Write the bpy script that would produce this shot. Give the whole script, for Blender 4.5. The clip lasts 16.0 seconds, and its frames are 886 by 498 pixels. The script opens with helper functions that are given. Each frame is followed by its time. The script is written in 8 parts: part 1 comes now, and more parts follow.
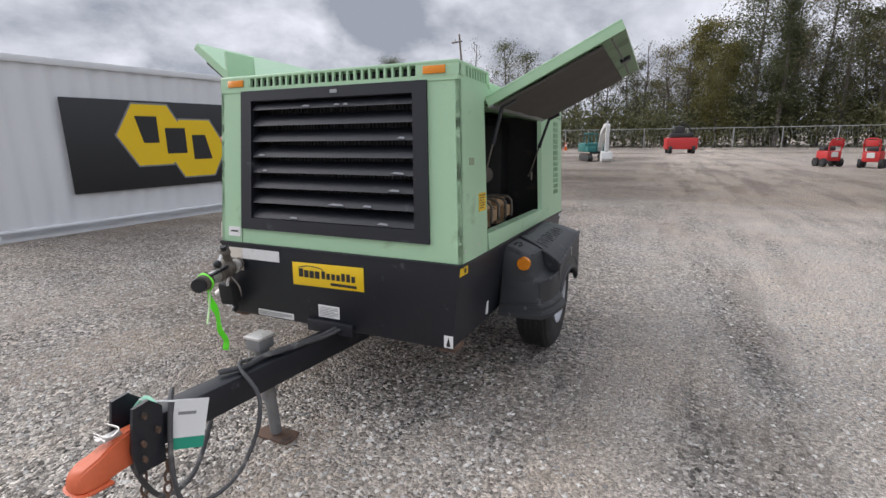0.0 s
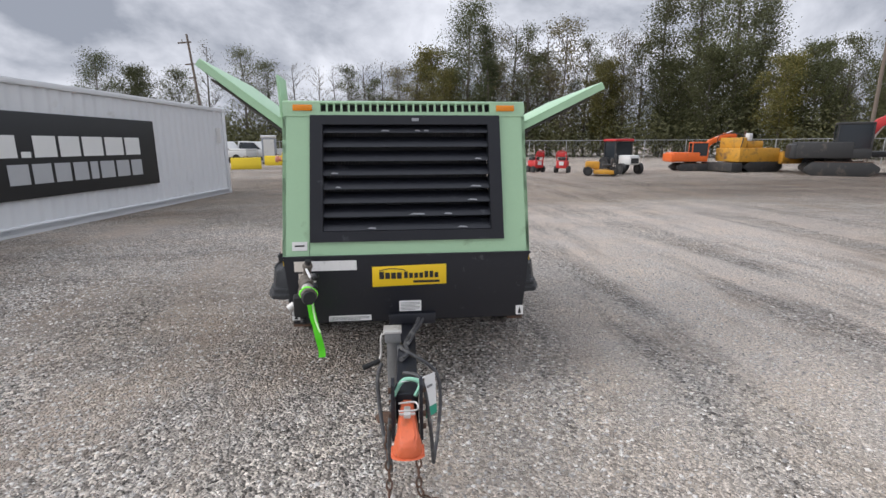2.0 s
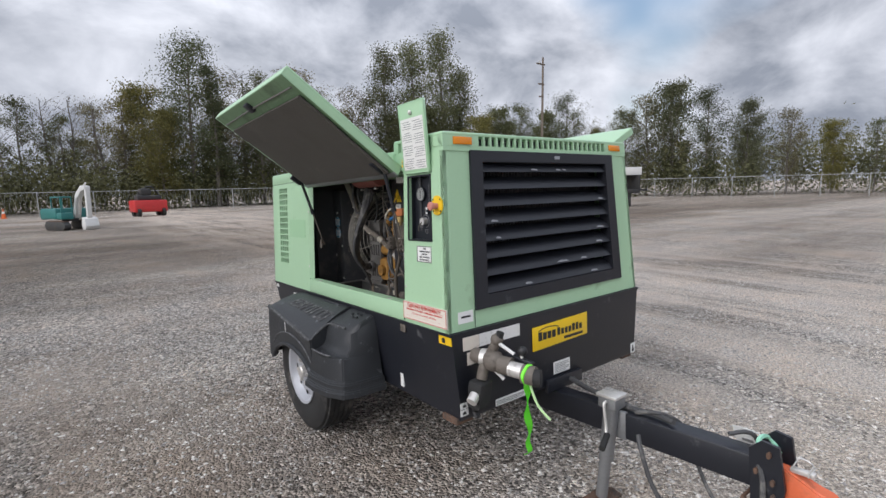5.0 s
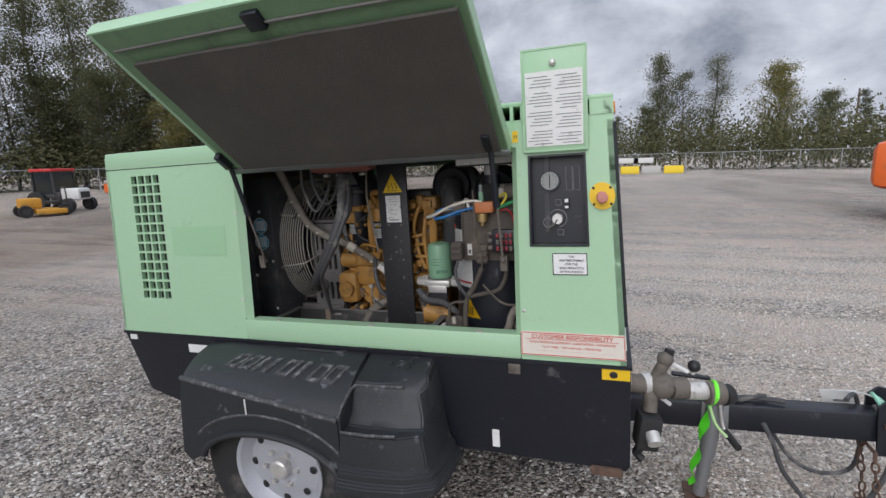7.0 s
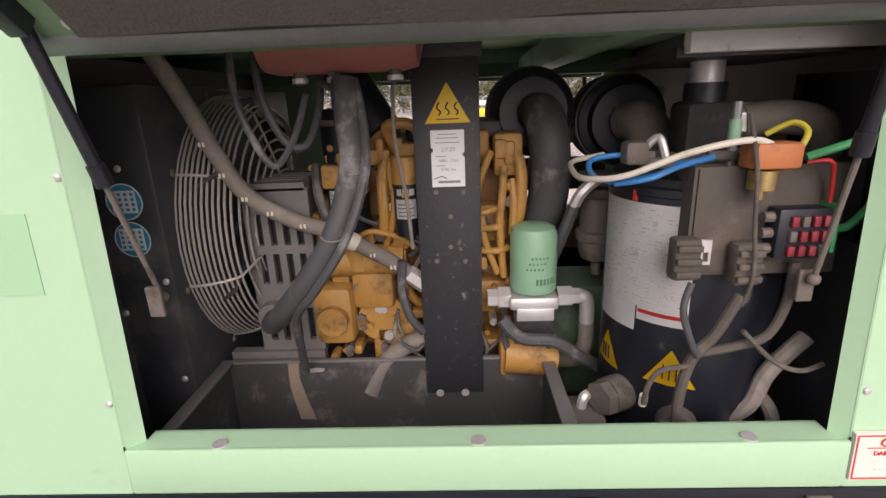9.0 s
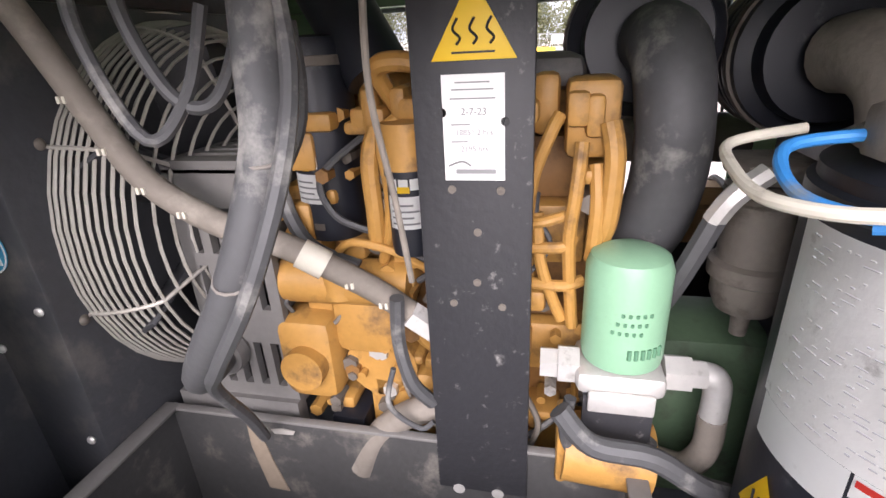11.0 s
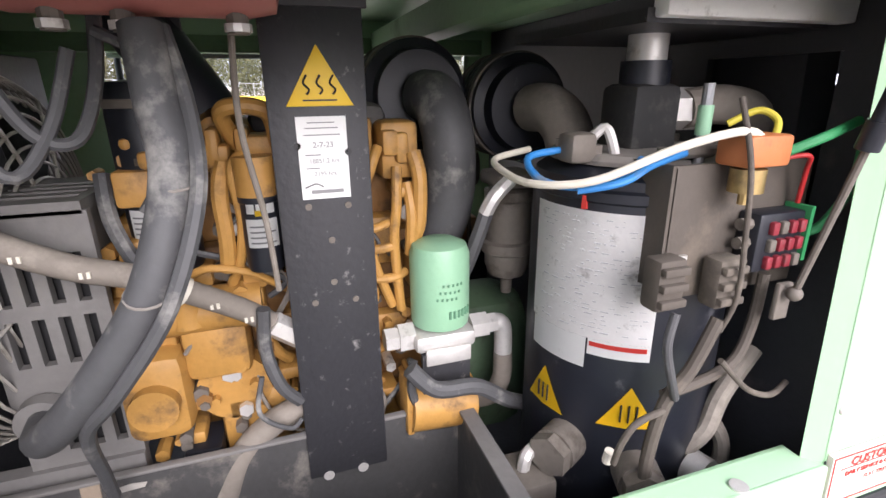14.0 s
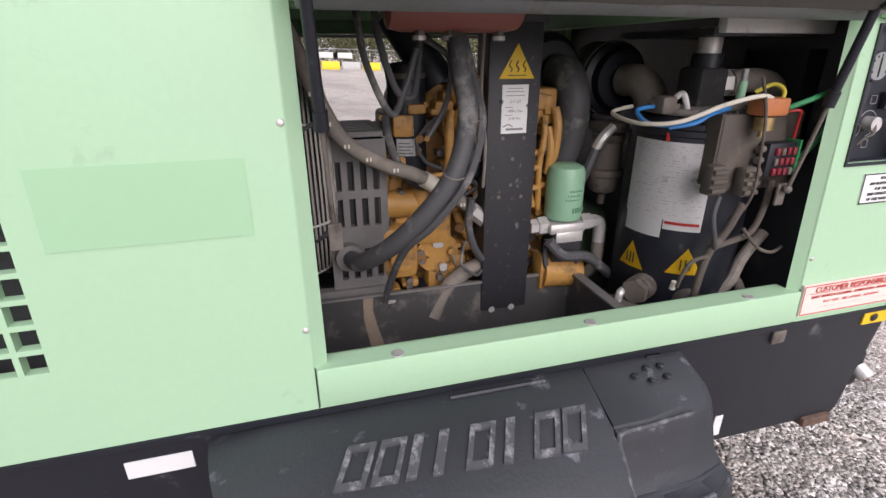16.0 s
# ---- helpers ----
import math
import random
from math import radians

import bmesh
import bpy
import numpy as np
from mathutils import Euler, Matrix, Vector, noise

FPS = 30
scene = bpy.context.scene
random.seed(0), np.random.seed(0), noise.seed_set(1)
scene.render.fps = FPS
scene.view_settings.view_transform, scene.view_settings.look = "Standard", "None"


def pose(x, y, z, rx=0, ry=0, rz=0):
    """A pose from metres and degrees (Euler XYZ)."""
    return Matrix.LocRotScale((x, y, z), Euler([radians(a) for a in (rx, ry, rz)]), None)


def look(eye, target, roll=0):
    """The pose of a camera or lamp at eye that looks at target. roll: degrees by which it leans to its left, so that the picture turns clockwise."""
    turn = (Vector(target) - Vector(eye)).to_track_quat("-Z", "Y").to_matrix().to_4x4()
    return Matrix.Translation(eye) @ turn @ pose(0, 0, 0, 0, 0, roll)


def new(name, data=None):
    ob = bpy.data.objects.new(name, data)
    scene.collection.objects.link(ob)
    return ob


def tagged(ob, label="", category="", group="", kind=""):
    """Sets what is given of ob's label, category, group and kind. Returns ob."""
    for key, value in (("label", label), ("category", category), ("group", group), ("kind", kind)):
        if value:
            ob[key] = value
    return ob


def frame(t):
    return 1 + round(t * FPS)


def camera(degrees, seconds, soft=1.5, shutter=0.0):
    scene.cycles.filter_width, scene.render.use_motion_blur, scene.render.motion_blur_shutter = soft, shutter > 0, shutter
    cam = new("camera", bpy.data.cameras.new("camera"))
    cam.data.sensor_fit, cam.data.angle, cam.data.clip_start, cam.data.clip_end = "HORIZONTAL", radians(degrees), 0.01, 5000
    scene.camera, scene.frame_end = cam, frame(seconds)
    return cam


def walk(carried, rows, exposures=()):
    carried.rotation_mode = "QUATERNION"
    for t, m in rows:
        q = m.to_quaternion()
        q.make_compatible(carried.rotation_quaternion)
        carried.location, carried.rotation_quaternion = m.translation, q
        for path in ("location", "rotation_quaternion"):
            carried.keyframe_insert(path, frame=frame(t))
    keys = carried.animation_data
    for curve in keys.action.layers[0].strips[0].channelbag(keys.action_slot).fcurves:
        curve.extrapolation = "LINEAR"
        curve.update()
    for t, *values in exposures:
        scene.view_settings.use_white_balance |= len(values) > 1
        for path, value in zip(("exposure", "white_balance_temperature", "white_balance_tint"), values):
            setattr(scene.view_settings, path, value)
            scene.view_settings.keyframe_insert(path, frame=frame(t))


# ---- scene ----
cam = camera(84.9, 16.0)

PATH = [
    (0, (1.51, -1.918, 1.408), (0.702, -0.145, 0.955), -0.7),
    (0.5, (1.136, -2.289, 1.445), (0.582, -0.425, 0.981), -0.6),
    (1, (0.762, -2.499, 1.458), (0.461, -0.577, 0.993), -0),
    (1.5, (0.338, -2.734, 1.473), (0.315, -0.784, 1.027), 0.2),
    (2, (-0.082, -2.804, 1.483), (0.115, -0.859, 1.062), -0.2),
    (2.5, (-0.438, -2.662, 1.466), (-0.053, -0.738, 1.078), -0.1),
    (3, (-0.851, -2.505, 1.47), (-0.257, -0.628, 1.118), -0),
    (3.5, (-1.222, -2.267, 1.494), (-0.426, -0.46, 1.171), -0.2),
    (4, (-1.53, -1.987, 1.498), (-0.549, -0.269, 1.207), -0.2),
    (4.2, (-1.614, -1.986, 1.483), (-0.624, -0.269, 1.216), -0.7),
    (6.3, (-2.339, -0.417, 1.497), (-0.624, 0.567, 1.196), -1.2),
    (6.5, (-2.331, -0.284, 1.516), (-0.568, 0.605, 1.202), -1.3),
    (7, (-2.33, 0.07, 1.524), (-0.469, 0.715, 1.175), -1.6),
    (7.5, (-1.983, 0.445, 1.491), (-0.062, 0.822, 1.084), -1.4),
    (8, (-1.664, 0.642, 1.483), (0.264, 0.842, 0.989), -1.1),
    (8.5, (-1.523, 0.858, 1.45), (0.403, 0.951, 0.918), -0.6),
    (9, (-1.387, 0.972, 1.445), (0.525, 1.026, 0.86), -0.3),
    (9.5, (-1.207, 0.949, 1.428), (0.691, 1.034, 0.802), -0.3),
    (9.7, (-1.153, 0.958, 1.426), (0.74, 1.048, 0.789), -0.2),
    (11.8, (-0.849, 0.877, 1.419), (0.886, 1.422, 0.588), -2.2),
    (12, (-0.849, 0.882, 1.419), (0.905, 1.404, 0.613), -2),
    (12.5, (-0.873, 0.906, 1.436), (0.947, 1.247, 0.681), -1.5),
    (13, (-0.907, 0.999, 1.448), (0.95, 0.954, 0.706), -0.2),
    (13.5, (-0.959, 1.055, 1.447), (0.882, 0.694, 0.752), 0.5),
    (14, (-1.082, 1.056, 1.423), (0.717, 0.435, 0.808), 1.3),
    (14.5, (-1.265, 1.048, 1.416), (0.518, 0.375, 0.812), 1.5),
    (15, (-1.373, 1.129, 1.438), (0.424, 0.526, 0.799), 1.5),
    (15.5, (-1.489, 1.357, 1.442), (0.318, 0.827, 0.767), 1.6),
    (16, (-1.521, 1.519, 1.446), (0.261, 0.988, 0.708), 1.9),
]
K = 1.08                     # metres per plan unit of the machine and yard


walk(cam, [(t, look(eye, target, roll)) for t, eye, target, roll in PATH],
     exposures=((0.0, 0.4, 6550, 14), (4.2, 0.4, 6450, 13), (6.4, 0.08, 6350, 14), (7.0, 0.12, 6300, 14), (8.0, 0.5, 6600, 18), (9.0, 0.95, 7000, 24), (9.7, 1.5, 6900, 22),
                (11.8, 2.42, 6400, 22), (13.0, 2.52, 6400, 22), (14.0, 1.98, 6450, 20), (14.5, 1.45, 6500, 20), (16.0, 0.86, 6550, 22)))

# ---- light: broken overcast, the hidden sun on the machine's left ----
SUN_EL, SUN_AZ = radians(28), radians(268)
world = bpy.data.worlds.new("overcast_sky")
scene.world = world
world.use_nodes = True
wn, wl = world.node_tree.nodes, world.node_tree.links
wn.clear()
w_out, w_bg = wn.new("ShaderNodeOutputWorld"), wn.new("ShaderNodeBackground")
sky = wn.new("ShaderNodeTexSky")
sky.sky_type, sky.sun_disc = "NISHITA", False
sky.sun_elevation, sky.sun_rotation = SUN_EL, SUN_AZ
sky.air_density, sky.dust_density = 1.2, 2.0
coord, mapping = wn.new("ShaderNodeTexCoord"), wn.new("ShaderNodeMapping")
mapping.inputs["Scale"].default_value = (1.0, 1.0, 1.7)
clouds, veil = wn.new("ShaderNodeTexNoise"), wn.new("ShaderNodeTexNoise")
clouds.inputs["Scale"].default_value, clouds.inputs["Detail"].default_value, clouds.inputs["Roughness"].default_value = 4.2, 8, 0.55
clouds.inputs["Distortion"].default_value = 0.25
veil.inputs["Scale"].default_value, veil.inputs["Detail"].default_value = 1.7, 3
shade, gap = wn.new("ShaderNodeValToRGB"), wn.new("ShaderNodeValToRGB")
shade.color_ramp.elements[0].position, shade.color_ramp.elements[0].color = 0.36, (2.5, 2.8, 3.3, 1)
shade.color_ramp.elements[1].position, shade.color_ramp.elements[1].color = 0.64, (6.8, 7.15, 7.7, 1)
gap.color_ramp.elements[0].position, gap.color_ramp.elements[1].position = 0.30, 0.42
sky_mix = wn.new("ShaderNodeMix")
sky_mix.data_type = "RGBA"
wl.new(coord.outputs["Generated"], mapping.inputs["Vector"])
for node in (clouds, veil):
    wl.new(mapping.outputs["Vector"], node.inputs["Vector"])
wl.new(clouds.outputs["Fac"], shade.inputs["Fac"])
wl.new(veil.outputs["Fac"], gap.inputs["Fac"])
wl.new(gap.outputs["Color"], sky_mix.inputs[0])
wl.new(sky.outputs["Color"], sky_mix.inputs[6])
wl.new(shade.outputs["Color"], sky_mix.inputs[7])
# an overcast sky is brighter overhead than at the horizon
axes, rise, lift = wn.new("ShaderNodeSeparateXYZ"), wn.new("ShaderNodeMath"), wn.new("ShaderNodeMapRange")
wl.new(coord.outputs["Generated"], axes.inputs["Vector"])
rise.operation = "MAXIMUM"
rise.inputs[1].default_value = 0.0
wl.new(axes.outputs["Z"], rise.inputs[0])
lift.inputs["From Min"].default_value, lift.inputs["From Max"].default_value = 0.25, 1.0
lift.inputs["To Min"].default_value, lift.inputs["To Max"].default_value = 1.0, 2.3
wl.new(rise.outputs[0], lift.inputs["Value"])
bright = wn.new("ShaderNodeVectorMath")
bright.operation = "SCALE"
wl.new(sky_mix.outputs[2], bright.inputs[0])
wl.new(lift.outputs["Result"], bright.inputs["Scale"])
wl.new(bright.outputs["Vector"], w_bg.inputs["Color"])
w_bg.inputs["Strength"].default_value = 0.1
wl.new(w_bg.outputs["Background"], w_out.inputs["Surface"])

sun = new("sun", bpy.data.lights.new("sun", "SUN"))
sun.data.energy, sun.data.angle, sun.data.color = 1.6, radians(50), (1.0, 0.985, 0.96)
sun.matrix_world = look((-33, -1, 17.5), (0, 0, 0))

# ---- materials ----


def material(name, base, rough=0.6, metal=0.0, vary=0.15, grain=6.0, bump=0.2, fine=90.0, dirt=None, dirt_amount=0.0, dirt_scale=3.0, spec=0.5, coat=0.0, random_tint=0.0):
    """A procedural surface: base colour with two scales of variation, an optional dirt colour in patches, and fine relief."""
    m = bpy.data.materials.new(name)
    m.use_nodes = True
    n, l = m.node_tree.nodes, m.node_tree.links
    b = n["Principled BSDF"]
    b.inputs["Roughness"].default_value, b.inputs["Metallic"].default_value = rough, metal
    b.inputs["Specular IOR Level"].default_value, b.inputs["Coat Weight"].default_value = spec, coat
    tc = n.new("ShaderNodeTexCoord")
    big, small = n.new("ShaderNodeTexNoise"), n.new("ShaderNodeTexNoise")
    big.inputs["Scale"].default_value, big.inputs["Detail"].default_value = grain, 5
    small.inputs["Scale"].default_value, small.inputs["Detail"].default_value = fine, 4
    for node in (big, small):
        l.new(tc.outputs["Object"], node.inputs["Vector"])
    ramp = n.new("ShaderNodeMix")
    ramp.data_type = "RGBA"
    ramp.inputs[6].default_value = (*(c * (1 - vary) for c in base), 1)
    ramp.inputs[7].default_value = (*(min(1, c * (1 + vary)) for c in base), 1)
    add = n.new("ShaderNodeMath")
    add.operation = "ADD"
    half = n.new("ShaderNodeMath")
    half.operation = "MULTIPLY_ADD"
    half.inputs[1].default_value, half.inputs[2].default_value = 0.5, 0.0
    l.new(big.outputs["Fac"], add.inputs[0])
    l.new(small.outputs["Fac"], add.inputs[1])
    l.new(add.outputs[0], half.inputs[0])
    l.new(half.outputs[0], ramp.inputs[0])
    colour = ramp.outputs[2]
    if random_tint:
        info, hsv = n.new("ShaderNodeObjectInfo"), n.new("ShaderNodeHueSaturation")
        rng = n.new("ShaderNodeMapRange")
        rng.inputs["To Min"].default_value, rng.inputs["To Max"].default_value = 1 - random_tint, 1 + random_tint
        l.new(info.outputs["Random"], rng.inputs["Value"])
        l.new(rng.outputs["Result"], hsv.inputs["Value"])
        l.new(colour, hsv.inputs["Color"])
        colour = hsv.outputs["Color"]
    if dirt:
        patch, cut, mix = n.new("ShaderNodeTexNoise"), n.new("ShaderNodeValToRGB"), n.new("ShaderNodeMix")
        patch.inputs["Scale"].default_value, patch.inputs["Detail"].default_value, patch.inputs["Roughness"].default_value = dirt_scale, 8, 0.65
        cut.color_ramp.elements[0].position = 0.66 - 0.3 * dirt_amount
        cut.color_ramp.elements[1].position = 0.80 - 0.2 * dirt_amount
        mix.data_type = "RGBA"
        mix.inputs[7].default_value = (*dirt, 1)
        l.new(tc.outputs["Object"], patch.inputs["Vector"])
        l.new(patch.outputs["Fac"], cut.inputs["Fac"])
        l.new(cut.outputs["Color"], mix.inputs[0])
        l.new(colour, mix.inputs[6])
        colour = mix.outputs[2]
        rr = n.new("ShaderNodeMapRange")
        rr.inputs["To Min"].default_value, rr.inputs["To Max"].default_value = rough, min(1, rough + 0.25)
        l.new(cut.outputs["Color"], rr.inputs["Value"])
        l.new(rr.outputs["Result"], b.inputs["Roughness"])
    l.new(colour, b.inputs["Base Color"])
    if bump:
        bp = n.new("ShaderNodeBump")
        bp.inputs["Strength"].default_value, bp.inputs["Distance"].default_value = bump, 0.004
        l.new(small.outputs["Fac"], bp.inputs["Height"])
        l.new(bp.outputs["Normal"], b.inputs["Normal"])
    return m


GREEN = material("pale_green_paint", (0.37, 0.57, 0.365), 0.42, vary=0.07, grain=2.5, bump=0.03, dirt=(0.25, 0.37, 0.22), dirt_amount=0.12, dirt_scale=5)
GREEN_OLD = material("oily_green_casing_paint", (0.075, 0.125, 0.07), 0.6, vary=0.25, grain=12, bump=0.2, dirt=(0.045, 0.04, 0.03), dirt_amount=0.5, dirt_scale=9)
# GREEN darkened: the shade on the door's underside is put into the colour
GREEN_SHADE = material("shaded_green_paint", (0.16, 0.27, 0.15), 0.55, vary=0.15, dirt=(0.08, 0.10, 0.07), dirt_amount=0.4)
BLACK = material("black_satin_paint", (0.011, 0.0125, 0.018), 0.42, vary=0.25, grain=5, bump=0.06, dirt=(0.11, 0.11, 0.115), dirt_amount=0.12, dirt_scale=14)
GRILLE = material("black_grille_paint", (0.009, 0.0105, 0.016), 0.5, vary=0.3, bump=0.08, dirt=(0.09, 0.095, 0.105), dirt_amount=0.16, dirt_scale=8)
DARK = material("dark_interior_sheet", (0.042, 0.043, 0.047), 0.5, vary=0.3, dirt=(0.15, 0.135, 0.12), dirt_amount=0.34, dirt_scale=4)
TRAY = material("dusty_black_tray_paint", (0.050, 0.049, 0.048), 0.6, vary=0.35, dirt=(0.20, 0.18, 0.155), dirt_amount=0.35, dirt_scale=12)
POSTM = material("scuffed_black_post_paint", (0.025, 0.025, 0.028), 0.5, vary=0.3, dirt=(0.22, 0.21, 0.20), dirt_amount=0.16, dirt_scale=55)
FOAM = material("charcoal_foam_lining", (0.088, 0.080, 0.071), 0.95, vary=0.3, grain=9, bump=0.5, fine=220, dirt=(0.13, 0.112, 0.095), dirt_amount=0.25, dirt_scale=3)
FENDER = material("black_moulded_plastic", (0.022, 0.024, 0.027), 0.5, vary=0.3, grain=5, bump=0.25, fine=120, dirt=(0.20, 0.21, 0.225), dirt_amount=0.17, dirt_scale=16)
RUBBER = material("tyre_rubber", (0.020, 0.020, 0.020), 0.8, vary=0.3, bump=0.2, dirt=(0.12, 0.11, 0.10), dirt_amount=0.3, dirt_scale=5)
HOSE = material("dusty_black_hose", (0.062, 0.062, 0.064), 0.6, vary=0.3, grain=12, bump=0.15, dirt=(0.27, 0.26, 0.24), dirt_amount=0.42, dirt_scale=14)
HOSE_BROWN = material("dusty_brown_hose", (0.19, 0.165, 0.138), 0.8, vary=0.3, grain=14, bump=0.3, dirt=(0.33, 0.295, 0.25), dirt_amount=0.45, dirt_scale=9)
WIRE = material("galvanised_guard_wire", (0.42, 0.395, 0.35), 0.5, metal=0.2, vary=0.25, dirt=(0.16, 0.14, 0.11), dirt_amount=0.35, dirt_scale=8)
PLASTIC = material("grey_plastic_guard", (0.15, 0.143, 0.135), 0.6, vary=0.25, dirt=(0.17, 0.16, 0.14), dirt_amount=0.3, dirt_scale=6)
ORANGE_ENG = material("amber_engine_paint", (0.42, 0.22, 0.055), 0.5, vary=0.28, grain=16, bump=0.2, dirt=(0.13, 0.075, 0.035), dirt_amount=0.45, dirt_scale=18)
GRIME = material("grimy_amber_casting", (0.22, 0.105, 0.028), 0.6, vary=0.35, grain=18, bump=0.3, dirt=(0.05, 0.03, 0.02), dirt_amount=0.55, dirt_scale=14)
STEEL = material("zinc_plated_steel", (0.62, 0.60, 0.57), 0.42, metal=0.5, vary=0.2, grain=20, dirt=(0.22, 0.20, 0.17), dirt_amount=0.3, dirt_scale=18)
GALV = material("galvanised_jack_steel", (0.27, 0.275, 0.28), 0.5, metal=0.6, vary=0.25, grain=12, dirt=(0.22, 0.19, 0.16), dirt_amount=0.3, dirt_scale=9)
RUST = material("rusty_steel", (0.13, 0.075, 0.050), 0.85, vary=0.4, grain=20, bump=0.5, dirt=(0.05, 0.045, 0.04), dirt_amount=0.5, dirt_scale=20)
PLATE = material("dusty_brown_plate", (0.075, 0.062, 0.050), 0.75, vary=0.3, grain=9, bump=0.2, dirt=(0.16, 0.13, 0.10), dirt_amount=0.35, dirt_scale=8)
FUSE = material("dull_red_fuse", (0.22, 0.02, 0.03), 0.5, vary=0.2, dirt=(0.12, 0.08, 0.07), dirt_amount=0.4, dirt_scale=60)
DUST = material("dust_covered_black_paint", (0.20, 0.18, 0.16), 0.85, vary=0.25, grain=12, bump=0.2, dirt=(0.07, 0.065, 0.06), dirt_amount=0.35, dirt_scale=10)
CAST = material("dirty_cast_metal", (0.15, 0.13, 0.11), 0.7, metal=0.2, vary=0.3, grain=15, bump=0.3, dirt=(0.05, 0.04, 0.03), dirt_amount=0.4, dirt_scale=12)
BRASS = material("dull_brass", (0.42, 0.30, 0.13), 0.4, metal=0.8, vary=0.2, dirt=(0.16, 0.12, 0.08), dirt_amount=0.3, dirt_scale=15)
CORAL = material("orange_red_coupler_paint", (0.62, 0.125, 0.045), 0.5, vary=0.15, grain=10, dirt=(0.28, 0.10, 0.05), dirt_amount=0.3, dirt_scale=16)
COPPER = material("orange_valve_paint", (0.45, 0.15, 0.05), 0.55, vary=0.2, dirt=(0.18, 0.09, 0.05), dirt_amount=0.3, dirt_scale=16)
YELLOW = material("safety_yellow_vinyl", (0.78, 0.50, 0.012), 0.45, vary=0.06, bump=0.02, dirt=(0.5, 0.33, 0.05), dirt_amount=0.12)
SIGN_Y = material("bright_yellow_sign", (0.80, 0.53, 0.01), 0.4, vary=0.04, bump=0.0)
AMBER = material("amber_reflector", (0.75, 0.24, 0.01), 0.25, vary=0.08, bump=0.05)
WHITE = material("white_label", (0.74, 0.74, 0.72), 0.5, vary=0.05, bump=0.02, dirt=(0.5, 0.48, 0.45), dirt_amount=0.2, dirt_scale=20)
WORN_WHITE = material("worn_white_label", (0.74, 0.73, 0.71), 0.55, vary=0.08, dirt=(0.35, 0.33, 0.31), dirt_amount=0.22, dirt_scale=40)
DIAL_GREY = material("weathered_dial_face", (0.24, 0.25, 0.24), 0.4, vary=0.12, dirt=(0.25, 0.25, 0.24), dirt_amount=0.2, dirt_scale=60)
CREAM = material("cream_label", (0.68, 0.62, 0.54), 0.6, vary=0.08, dirt=(0.5, 0.4, 0.34), dirt_amount=0.3, dirt_scale=14)
INK = material("black_print", (0.015, 0.015, 0.016), 0.5, vary=0.1, bump=0.0)
PALE_INK = material("faded_grey_print", (0.40, 0.40, 0.41), 0.6, vary=0.2, bump=0.0)
LOOM = material("grimy_brown_loom", (0.075, 0.062, 0.05), 0.8, vary=0.3, grain=20, bump=0.2, dirt=(0.17, 0.145, 0.115), dirt_amount=0.4, dirt_scale=12)
GREY_INK = material("grey_print", (0.22, 0.22, 0.22), 0.6, vary=0.1, bump=0.0)
RED_INK = material("red_print", (0.55, 0.04, 0.03), 0.5, vary=0.1, bump=0.0)
BLUE = material("blue_vinyl", (0.02, 0.26, 0.42), 0.45, vary=0.1, bump=0.0)
BLUE_TUBE = material("blue_air_tube", (0.03, 0.20, 0.50), 0.4, vary=0.15, dirt=(0.15, 0.18, 0.2), dirt_amount=0.3, dirt_scale=20)
CREAM_TUBE = material("cream_air_tube", (0.60, 0.56, 0.47), 0.5, vary=0.1, dirt=(0.35, 0.3, 0.24), dirt_amount=0.3, dirt_scale=20)
YEL_TUBE = material("yellow_air_tube", (0.62, 0.52, 0.06), 0.5, vary=0.1)
GRN_TUBE = material("green_air_tube", (0.03, 0.25, 0.09), 0.5, vary=0.1)
RED = material("red_paint", (0.45, 0.025, 0.025), 0.45, vary=0.15, dirt=(0.2, 0.05, 0.04), dirt_amount=0.2)
PINK = material("pink_coolant_bottle", (0.34, 0.12, 0.10), 0.45, vary=0.12, bump=0.05)
FILTER_GREEN = material("green_filter_paint", (0.23, 0.42, 0.27), 0.4, vary=0.08, dirt=(0.2, 0.28, 0.2), dirt_amount=0.2, dirt_scale=14)
TAN = material("tan_fabric_wrap", (0.40, 0.26, 0.14), 0.9, vary=0.25, grain=10, bump=0.5, fine=300)
LIME = material("fluorescent_lime_ribbon", (0.22, 0.95, 0.06), 0.6, vary=0.05, bump=0.0)
TAG_GREEN = material("green_tag_edge", (0.01, 0.30, 0.19), 0.5, vary=0.05, bump=0.0)
SILVER = material("silver_rim_paint", (0.42, 0.43, 0.46), 0.4, metal=0.15, vary=0.12, dirt=(0.3, 0.28, 0.26), dirt_amount=0.25, dirt_scale=10)
CONT_W = material("white_container_paint", (0.66, 0.67, 0.68), 0.5, vary=0.05, grain=1.2, bump=0.03, dirt=(0.5, 0.49, 0.46), dirt_amount=0.12, dirt_scale=1.5)
W_GREY = material("grey_banner_print", (0.42, 0.43, 0.44), 0.5, vary=0.08, bump=0.02)
BANNER = material("black_banner_vinyl", (0.018, 0.019, 0.020), 0.5, vary=0.12, bump=0.02)
BAN_WHITE = material("banner_white", (0.72, 0.72, 0.70), 0.5, vary=0.04, bump=0.0)
GLASS_D = material("dark_cab_glass", (0.02, 0.025, 0.03), 0.1, vary=0.1, bump=0.0)
Y_MACH = material("machine_yellow_paint", (0.55, 0.27, 0.025), 0.6, vary=0.25, dirt=(0.16, 0.10, 0.05), dirt_amount=0.5, dirt_scale=2)
